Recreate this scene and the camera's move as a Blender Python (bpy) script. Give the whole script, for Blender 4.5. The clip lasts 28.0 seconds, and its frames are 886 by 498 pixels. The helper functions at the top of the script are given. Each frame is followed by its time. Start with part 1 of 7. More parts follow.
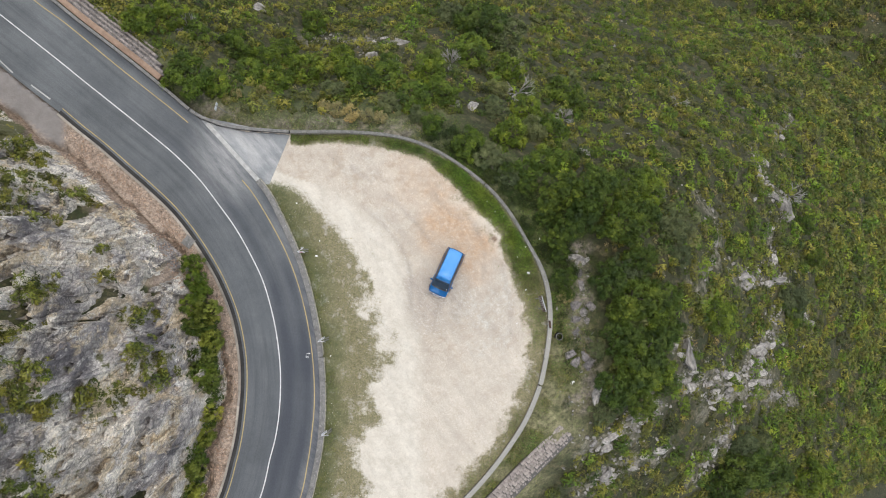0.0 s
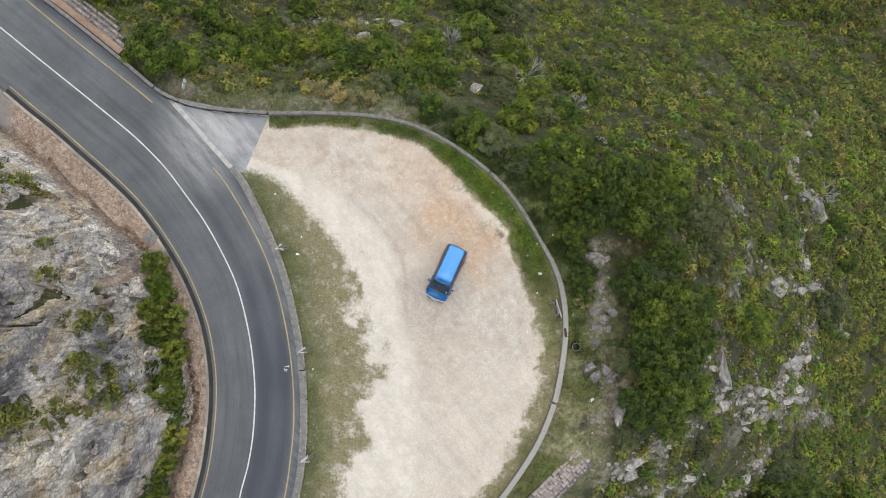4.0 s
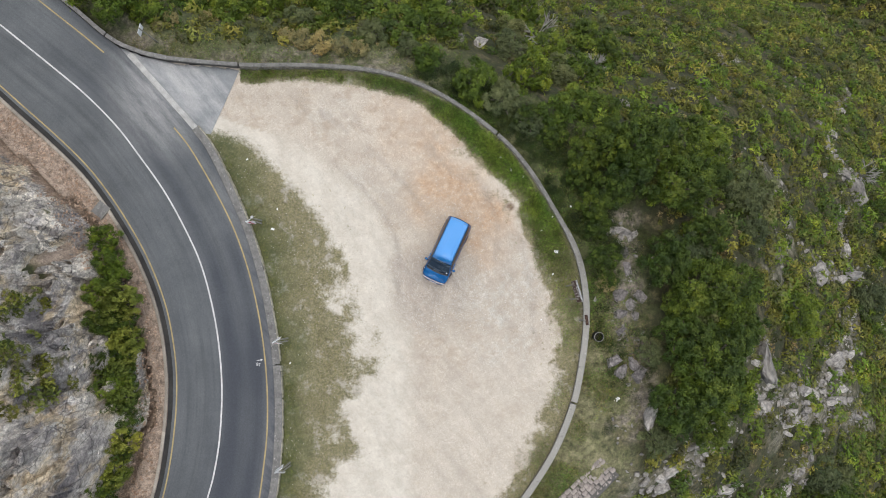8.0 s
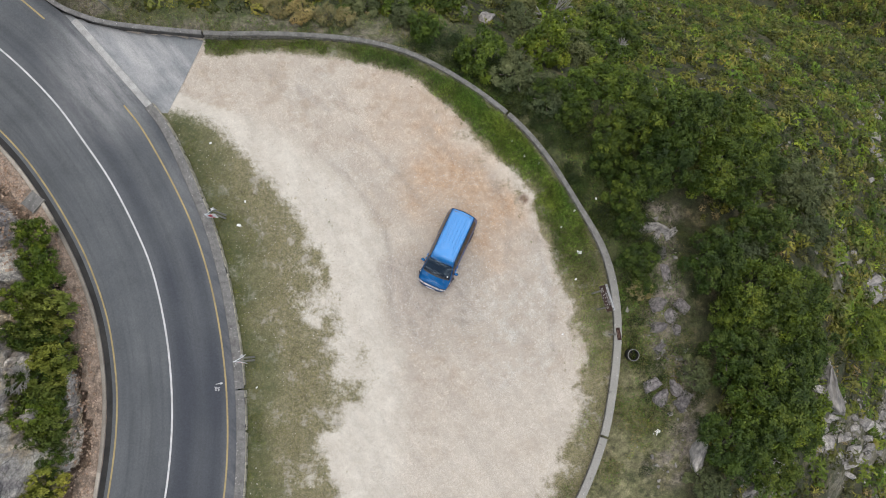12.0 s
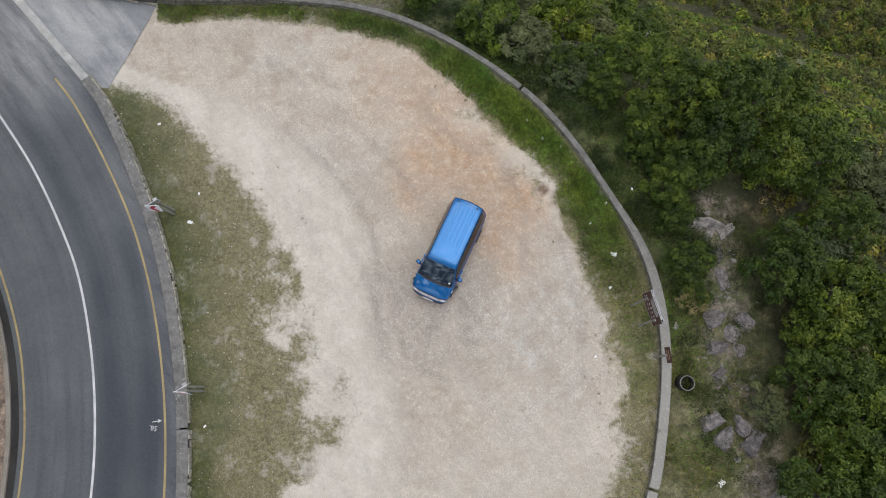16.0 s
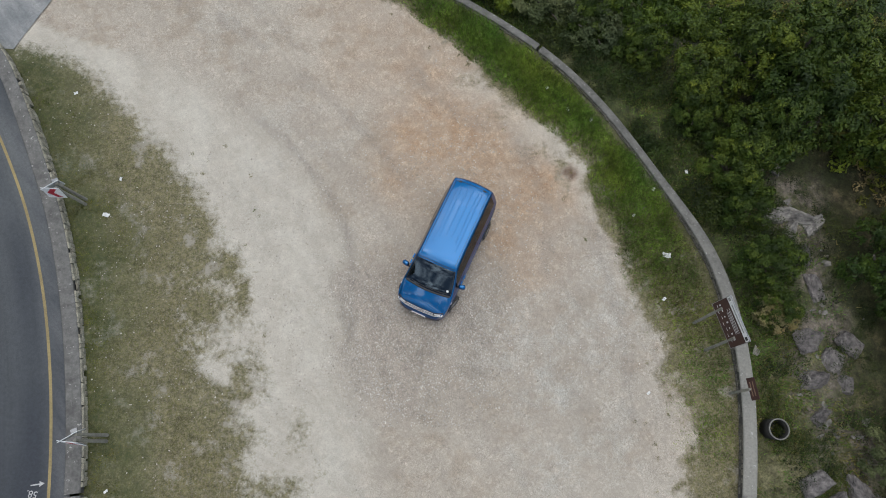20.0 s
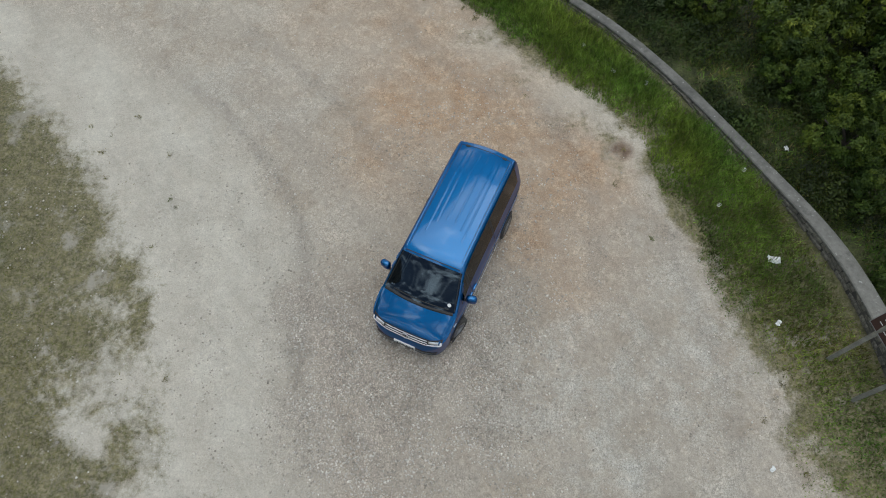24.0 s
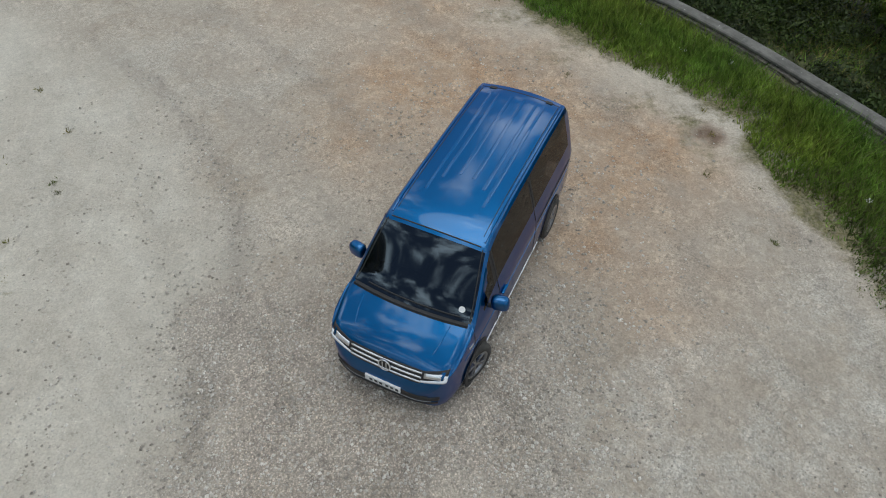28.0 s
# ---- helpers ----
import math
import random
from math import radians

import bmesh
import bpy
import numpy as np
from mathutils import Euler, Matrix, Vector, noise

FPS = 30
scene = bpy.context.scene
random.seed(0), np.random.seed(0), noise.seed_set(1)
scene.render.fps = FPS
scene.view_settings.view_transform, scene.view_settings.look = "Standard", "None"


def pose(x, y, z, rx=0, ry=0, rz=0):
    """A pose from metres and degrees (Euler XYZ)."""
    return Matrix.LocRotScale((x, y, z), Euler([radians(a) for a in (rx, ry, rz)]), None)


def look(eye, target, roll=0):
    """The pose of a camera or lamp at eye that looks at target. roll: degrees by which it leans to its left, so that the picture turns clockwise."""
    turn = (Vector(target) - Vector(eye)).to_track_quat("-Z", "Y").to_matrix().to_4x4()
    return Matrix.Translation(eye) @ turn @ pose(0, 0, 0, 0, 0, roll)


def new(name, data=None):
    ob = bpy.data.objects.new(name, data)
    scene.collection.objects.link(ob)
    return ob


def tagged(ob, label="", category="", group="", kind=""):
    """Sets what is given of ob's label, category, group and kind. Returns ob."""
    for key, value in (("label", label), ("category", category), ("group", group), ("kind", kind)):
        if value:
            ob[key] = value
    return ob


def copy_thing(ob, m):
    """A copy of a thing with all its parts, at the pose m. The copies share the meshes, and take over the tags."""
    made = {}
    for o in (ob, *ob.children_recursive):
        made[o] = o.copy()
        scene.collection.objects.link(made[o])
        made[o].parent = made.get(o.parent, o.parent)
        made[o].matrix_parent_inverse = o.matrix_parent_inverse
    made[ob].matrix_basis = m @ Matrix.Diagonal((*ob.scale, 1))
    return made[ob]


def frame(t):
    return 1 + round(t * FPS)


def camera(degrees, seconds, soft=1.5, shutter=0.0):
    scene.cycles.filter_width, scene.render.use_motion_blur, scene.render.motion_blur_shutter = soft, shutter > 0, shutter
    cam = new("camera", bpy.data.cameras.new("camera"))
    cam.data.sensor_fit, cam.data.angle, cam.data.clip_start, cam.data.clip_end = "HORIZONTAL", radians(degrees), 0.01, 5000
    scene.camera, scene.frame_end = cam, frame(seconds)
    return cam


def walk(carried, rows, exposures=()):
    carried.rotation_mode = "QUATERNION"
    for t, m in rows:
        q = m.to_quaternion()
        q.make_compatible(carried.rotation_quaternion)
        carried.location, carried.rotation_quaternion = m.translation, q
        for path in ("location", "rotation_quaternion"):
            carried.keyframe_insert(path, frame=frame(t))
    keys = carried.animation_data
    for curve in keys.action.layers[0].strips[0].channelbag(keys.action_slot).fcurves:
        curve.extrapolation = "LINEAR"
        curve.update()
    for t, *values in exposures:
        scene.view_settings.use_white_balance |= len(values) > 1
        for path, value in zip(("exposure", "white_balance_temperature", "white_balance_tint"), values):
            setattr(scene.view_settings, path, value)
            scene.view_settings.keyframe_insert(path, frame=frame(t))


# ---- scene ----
cam = camera(67.8, 28.0, 1.0)
METRES, EYE, TILT, LEAN, TURN = 57.0, 64.65, -87.0, 0.0, 0.0
ROWS = [
    (0.0, 0.0, 0.0, 0.0, 0.0, 0.0, -0.0),
    (0.5, -0.0003, 0.0181, -0.0034, -0.0, 0.15, -0.0),
    (1.0, -0.0005, 0.0358, -0.0069, -0.01, 0.31, -0.01),
    (1.5, -0.0004, 0.0533, -0.0103, -0.01, 0.47, -0.02),
    (2.0, 0.0, 0.0713, -0.0139, -0.01, 0.63, -0.02),
    (2.5, 0.0009, 0.0895, -0.0178, -0.0, 0.82, -0.03),
    (3.0, 0.0013, 0.1075, -0.0217, 0.0, 1.04, -0.03),
    (3.5, 0.0011, 0.1254, -0.0256, 0.01, 1.29, -0.03),
    (5.5, 0.0015, 0.1979, -0.043, 0.01, 1.76, 0.0),
    (6.0, 0.0018, 0.2158, -0.0471, 0.02, 1.77, 0.0),
    (6.5, 0.0019, 0.2327, -0.0511, 0.02, 1.77, 0.01),
    (7.0, 0.002, 0.2507, -0.0554, 0.04, 1.77, 0.01),
    (7.5, 0.0023, 0.2689, -0.0602, 0.07, 1.77, 0.01),
    (8.0, 0.0024, 0.2869, -0.0649, 0.07, 1.85, 0.02),
    (8.5, 0.0025, 0.3048, -0.0693, 0.08, 2.19, 0.03),
    (9.0, 0.0026, 0.3227, -0.0741, 0.07, 2.58, 0.03),
    (9.5, 0.0027, 0.3408, -0.0787, 0.08, 2.96, 0.03),
    (10.0, 0.0028, 0.3589, -0.0831, 0.09, 3.35, 0.04),
    (10.5, 0.0027, 0.3771, -0.0873, 0.09, 3.75, 0.04),
    (11.0, 0.0026, 0.3954, -0.0913, 0.1, 4.17, 0.03),
    (11.5, 0.0026, 0.4137, -0.0958, 0.1, 4.64, 0.03),
    (12.0, 0.0024, 0.4318, -0.1003, 0.11, 5.12, 0.03),
    (12.5, 0.0023, 0.4499, -0.1046, 0.11, 5.62, 0.05),
    (14.5, 0.0022, 0.5216, -0.1211, 0.17, 7.9, 0.15),
    (15.0, 0.0022, 0.5396, -0.1249, 0.18, 8.51, 0.14),
    (15.5, 0.0021, 0.5575, -0.1282, 0.17, 9.08, 0.16),
    (16.0, 0.0023, 0.576, -0.1311, 0.19, 9.69, 0.18),
    (16.5, 0.0026, 0.5941, -0.1339, 0.21, 10.32, 0.19),
    (17.0, 0.0028, 0.6122, -0.1365, 0.23, 10.95, 0.18),
    (17.5, 0.0033, 0.6303, -0.1387, 0.27, 11.57, 0.2),
    (18.0, 0.0038, 0.6487, -0.1406, 0.3, 12.21, 0.21),
    (18.5, 0.0043, 0.6671, -0.1418, 0.32, 12.81, 0.21),
    (19.0, 0.0046, 0.6853, -0.1429, 0.34, 13.45, 0.23),
    (19.5, 0.005, 0.7037, -0.144, 0.38, 14.11, 0.23),
    (20.0, 0.0054, 0.7219, -0.1444, 0.38, 14.76, 0.24),
    (20.5, 0.005, 0.74, -0.1451, 0.34, 15.48, 0.26),
    (21.0, 0.0053, 0.758, -0.1455, 0.35, 16.25, 0.26),
    (21.5, 0.0054, 0.7759, -0.1457, 0.37, 17.08, 0.26),
    (23.5, 0.0042, 0.8492, -0.1482, 0.3, 21.75, 0.34),
    (24.0, 0.0042, 0.8681, -0.1485, 0.3, 23.23, 0.32),
    (24.5, 0.0029, 0.886, -0.1487, 0.31, 24.8, 0.3),
    (25.0, 0.0022, 0.9046, -0.1488, 0.29, 26.48, 0.17),
    (25.5, 0.0017, 0.9213, -0.1484, 0.29, 28.18, 0.12),
    (26.0, 0.0017, 0.9365, -0.1468, 0.27, 29.78, -0.03),
    (26.5, 0.0025, 0.9505, -0.1458, 0.29, 31.44, -0.25),
    (27.0, 0.0033, 0.963, -0.1457, 0.28, 33.18, -0.52),
    (27.5, 0.0036, 0.9741, -0.1457, 0.29, 35.03, -0.78),
    (28.0, 0.0036, 0.984, -0.1455, 0.31, 36.78, -0.99),
]
walk(cam, [(t, pose(0, 0, EYE, TILT, LEAN, TURN) @ pose(METRES * x, METRES * y, METRES * z, 90 + pitch, roll, yaw)) for t, x, y, z, yaw, pitch, roll in ROWS],
     [(0.0, 0.70, 6500, 10), (6.0, 0.60, 6500, 10), (12.0, 0.45, 6480, 11), (16.0, 0.27, 6400, 11.5), (20.0, 0.02, 6270, 8), (24.0, -0.14, 6210, 4), (28.0, -0.18, 6240, 4)])

# ---- sky and sun: a bright, mostly clouded day ----
world = bpy.data.worlds.new("world")
scene.world = world
world.use_nodes = True
wn, wl = world.node_tree.nodes, world.node_tree.links
sky = wn.new("ShaderNodeTexSky")
sky.sky_type, sky.sun_disc = "NISHITA", False
SUN_UP, SUN_FROM = 80.0, 20.0      # degrees over the horizon; compass degrees from +y towards +x
sky.sun_elevation, sky.sun_rotation = radians(SUN_UP), radians(SUN_FROM)
coord = wn.new("ShaderNodeTexCoord")
cloud = wn.new("ShaderNodeTexNoise")
cloud.inputs["Scale"].default_value, cloud.inputs["Detail"].default_value = 6.5, 9.0
cloud.inputs["Roughness"].default_value = 0.58
veil = wn.new("ShaderNodeValToRGB")
veil.color_ramp.elements[0].position, veil.color_ramp.elements[0].color = 0.485, (0.10, 0.10, 0.10, 1)
veil.color_ramp.elements[1].position, veil.color_ramp.elements[1].color = 0.60, (1, 1, 1, 1)
blend = wn.new("ShaderNodeMix")
blend.data_type = "RGBA"
core = wn.new("ShaderNodeValToRGB")
core.color_ramp.elements[0].position, core.color_ramp.elements[0].color = 0.50, (11.0, 11.1, 11.3, 1)
core.color_ramp.elements[1].position, core.color_ramp.elements[1].color = 0.70, (36.0, 35.5, 34.5, 1)
wl.new(cloud.outputs["Fac"], core.inputs["Fac"])
wl.new(core.outputs["Color"], blend.inputs["B"])
drift = wn.new("ShaderNodeMapping")
drift.inputs["Location"].default_value = (0.35, 0.9, 0.1)
wl.new(coord.outputs["Generated"], drift.inputs["Vector"])
wl.new(drift.outputs["Vector"], cloud.inputs["Vector"])
wl.new(cloud.outputs["Fac"], veil.inputs["Fac"])
wl.new(veil.outputs["Color"], blend.inputs["Factor"])
wl.new(sky.outputs["Color"], blend.inputs["A"])
back = wn["Background"]
height, haze, far_air = wn.new("ShaderNodeSeparateXYZ"), wn.new("ShaderNodeValToRGB"), wn.new("ShaderNodeMix")
far_air.data_type = "RGBA"
haze.color_ramp.elements[0].position, haze.color_ramp.elements[0].color = 0.05, (0.92, 0.92, 0.92, 1)
haze.color_ramp.elements[1].position, haze.color_ramp.elements[1].color = 0.55, (0, 0, 0, 1)
far_air.inputs["B"].default_value = (5.2, 6.4, 7.9, 1)
wl.new(coord.outputs["Generated"], height.inputs["Vector"])
wl.new(height.outputs["Z"], haze.inputs["Fac"])
wl.new(haze.outputs["Color"], far_air.inputs["Factor"])
wl.new(blend.outputs["Result"], far_air.inputs["A"])
wl.new(far_air.outputs["Result"], back.inputs["Color"])
back.inputs["Strength"].default_value = 0.097
sun = new("sun", bpy.data.lights.new("sun", "SUN"))
sun.data.energy, sun.data.angle, sun.data.color = 0.95, radians(44), (1.0, 0.95, 0.88)
sx, sy = math.sin(radians(SUN_FROM)), math.cos(radians(SUN_FROM))
sun.matrix_world = look((sx * 40, sy * 40, 40 * math.tan(radians(SUN_UP))), (0, 0, 0))
# ---- materials ----
class Nodes:
    """A small builder for one material's nodes."""

    def __init__(self, name, rough=0.8, metal=0.0):
        self.m = bpy.data.materials.new(name)
        self.m.use_nodes = True
        self.n, self.l = self.m.node_tree.nodes, self.m.node_tree.links
        self.p = self.n["Principled BSDF"]
        self.p.inputs["Roughness"].default_value, self.p.inputs["Metallic"].default_value = rough, metal
        self.co = self.n.new("ShaderNodeTexCoord").outputs["Object"]

    def put(self, socket, value):
        if isinstance(value, bpy.types.NodeSocket):
            self.l.new(value, socket)
        else:
            socket.default_value = (*value, 1) if isinstance(value, tuple) and len(value) == 3 else value

    def noise(self, scale, detail=4.0, rough=0.55, stretch=None, turn=0.0):
        t = self.n.new("ShaderNodeTexNoise")
        t.inputs["Scale"].default_value, t.inputs["Detail"].default_value, t.inputs["Roughness"].default_value = scale, detail, rough
        v = self.co
        if stretch:
            k = self.n.new("ShaderNodeMapping")
            k.vector_type = "TEXTURE"
            k.inputs["Scale"].default_value = [1 / q for q in stretch]
            k.inputs["Rotation"].default_value = (0, 0, radians(turn))
            self.l.new(v, k.inputs["Vector"])
            v = k.outputs["Vector"]
        self.l.new(v, t.inputs["Vector"])
        return t.outputs["Fac"]

    def cells(self, scale, feature="F1", out="Distance", stretch=None, turn=0.0):
        t = self.n.new("ShaderNodeTexVoronoi")
        t.feature = feature
        t.inputs["Scale"].default_value = scale
        v = self.co
        if stretch:
            k = self.n.new("ShaderNodeMapping")
            k.vector_type = "TEXTURE"
            k.inputs["Scale"].default_value = [1 / q for q in stretch]
            k.inputs["Rotation"].default_value = (0, 0, radians(turn))
            self.l.new(v, k.inputs["Vector"])
            v = k.outputs["Vector"]
        self.l.new(v, t.inputs["Vector"])
        return t.outputs[out]

    def ramp(self, fac, *stops):
        r = self.n.new("ShaderNodeValToRGB")
        e = r.color_ramp.elements
        while len(e) < len(stops):
            e.new(0.5)
        for k, (at, c) in zip(e, stops):
            k.position, k.color = at, ((*c, 1) if isinstance(c, tuple) else (c, c, c, 1))
        self.l.new(fac, r.inputs["Fac"])
        return r.outputs["Color"]

    def mix(self, fac, a, b, how="MIX"):
        x = self.n.new("ShaderNodeMix")
        x.data_type, x.blend_type = "RGBA", how
        self.put(x.inputs["Factor"], fac)
        self.put(x.inputs["A"], a)
        self.put(x.inputs["B"], b)
        return x.outputs["Result"]

    def math(self, how, a, b=0.0, clamp=False):
        x = self.n.new("ShaderNodeMath")
        x.operation, x.use_clamp = how, clamp
        self.put(x.inputs[0], a)
        self.put(x.inputs[1], b)
        return x.outputs[0]

    def attr(self, name):
        x = self.n.new("ShaderNodeAttribute")
        x.attribute_name = name
        return x.outputs["Fac"]

    def island(self):
        return self.n.new("ShaderNodeNewGeometry").outputs["Random Per Island"]

    def each(self):
        return self.n.new("ShaderNodeObjectInfo").outputs["Random"]

    def base(self, c):
        self.put(self.p.inputs["Base Color"], c)
        return self

    def bump(self, height, strength=0.5, distance=0.02):
        b = self.n.new("ShaderNodeBump")
        b.inputs["Strength"].default_value, b.inputs["Distance"].default_value = strength, distance
        self.l.new(height, b.inputs["Height"])
        self.l.new(b.outputs["Normal"], self.p.inputs["Normal"])
        return self


def mottled(name, dark, light, scale, fine, rough=0.85, metal=0.0, bump=0.4, depth=0.01, by=""):
    """A plain surface with variation at two scales and a fine relief."""
    k = Nodes(name, rough, metal)
    c = k.mix(k.ramp(k.noise(scale, 5), (0.3, 0.0), (0.7, 1.0)), dark, light)
    g = k.noise(fine, 6, 0.65)
    c = k.mix(1.0, c, k.ramp(g, (0.25, 0.72), (0.75, 1.22)), "MULTIPLY")
    if by == "pebble":
        c = k.mix(1.0, c, k.ramp(k.island(), (0.0, (0.6, 0.57, 0.54)), (0.45, (0.88, 0.85, 0.82)), (0.8, (1.12, 1.12, 1.12)), (1.0, (1.32, 1.32, 1.32))), "MULTIPLY")
    elif by:
        c = k.mix(1.0, c, k.ramp(k.island() if by == "island" else k.each(), (0.0, 0.7), (1.0, 1.25)), "MULTIPLY")
    return k.base(c).bump(g, bump, depth).m


def lichened(name, dark, light, paler=None):
    """Weathered concrete with pale lichen spots; where given, the third colour takes over towards -y."""
    k = Nodes(name, 0.92)
    g = k.noise(13, 6, 0.65)
    c = k.mix(k.ramp(k.noise(2.6, 6, 0.65), (0.3, 0.0), (0.7, 1.0)), dark, light)
    if paler:
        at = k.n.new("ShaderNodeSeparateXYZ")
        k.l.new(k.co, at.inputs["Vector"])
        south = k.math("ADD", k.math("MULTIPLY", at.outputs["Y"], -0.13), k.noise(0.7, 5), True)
        c = k.mix(k.math("MULTIPLY", south, 0.75), c, paler)
    c = k.mix(1.0, c, k.ramp(g, (0.25, 0.75), (0.75, 1.2)), "MULTIPLY")
    c = k.mix(k.ramp(k.noise(8.5, 4, 0.6), (0.64, 0.0), (0.69, 0.85)), c, (0.46, 0.45, 0.42))
    c = k.mix(k.ramp(k.noise(1.6, 6, 0.7), (0.60, 0.0), (0.68, 0.6)), c, (0.07, 0.068, 0.060))
    return k.base(c).bump(g, 0.6, 0.01).m


def leafy(name, *greens, rough=0.55, plants=False, fine=0.0, blades=False):
    """Leaves whose colour goes by branch and by plant, and only a little by the single leaf."""
    k = Nodes(name, rough)
    stops = [(i / max(1, len(greens) - 1), g) for i, g in enumerate(greens)]
    t = k.island() if blades else k.math("ADD", k.math("MULTIPLY", k.island(), 0.26), k.math("MULTIPLY", k.attr("tint"), 0.74))
    c = k.ramp(t, *stops)
    if plants:
        c = k.mix(1.0, c, k.ramp(k.attr("plant"), (0.0, (0.40, 0.45, 0.46)), (0.5, (0.92, 0.94, 0.95)), (1.0, (1.56, 1.48, 1.46))), "MULTIPLY")
    else:
        c = k.mix(1.0, c, k.ramp(k.each(), (0.0, (0.66, 0.72, 0.74)), (0.5, (0.97, 0.97, 0.97)), (1.0, (1.34, 1.22, 1.08))), "MULTIPLY")
    c = k.mix(1.0, c, k.ramp(k.noise(1.1, 3), (0.33, 0.7), (0.67, 1.28)), "MULTIPLY")
    c = k.mix(1.0, c, k.ramp(k.noise(0.35, 2), (0.35, (0.82, 0.95, 0.9)), (0.65, (1.25, 1.08, 1.0))), "MULTIPLY")
    if fine:
        c = k.mix(1.0, c, k.ramp(k.noise(fine, 5, 0.7), (0.35, 0.5), (0.65, 1.5)), "MULTIPLY")
    k.p.inputs["Specular IOR Level"].default_value = 0.22
    return k.base(c).m


def asphalt(name, tone=1.0):
    k = Nodes(name, 0.86)
    wide = k.noise(0.22, 5, 0.6)
    c = k.mix(k.ramp(wide, (0.35, 0.0), (0.68, 1.0)), (0.079 * tone, 0.085 * tone, 0.088 * tone), (0.118 * tone, 0.125 * tone, 0.128 * tone))
    run = k.n.new("ShaderNodeCombineXYZ")
    k.l.new(k.attr("along"), run.inputs[0])
    k.l.new(k.attr("lateral"), run.inputs[1])
    streak = k.n.new("ShaderNodeTexNoise")
    streak.inputs["Scale"].default_value, streak.inputs["Detail"].default_value, streak.inputs["Roughness"].default_value = 1.0, 7.0, 0.68
    k.l.new(run.outputs["Vector"], streak.inputs["Vector"])
    c = k.mix(1.0, c, k.ramp(streak.outputs["Fac"], (0.32, 0.76), (0.5, 1.0), (0.70, 1.16)), "MULTIPLY")
    c = k.mix(k.attr("worn"), c, (0.039 * tone, 0.044 * tone, 0.054 * tone))
    c = k.mix(k.math("MULTIPLY", k.attr("dust"), k.ramp(k.noise(0.9, 6, 0.65, (0.35, 1.7, 1.0), -48), (0.28, 0.0), (0.62, 0.9))), c, (0.34, 0.335, 0.325))
    g = k.noise(60, 3, 0.7)
    c = k.mix(1.0, c, k.ramp(g, (0.25, 0.7), (0.75, 1.3)), "MULTIPLY")
    c = k.mix(1.0, c, k.ramp(k.noise(9, 6, 0.75), (0.3, 0.82), (0.7, 1.18)), "MULTIPLY")
    return k.base(c).bump(g, 0.35, 0.006).m


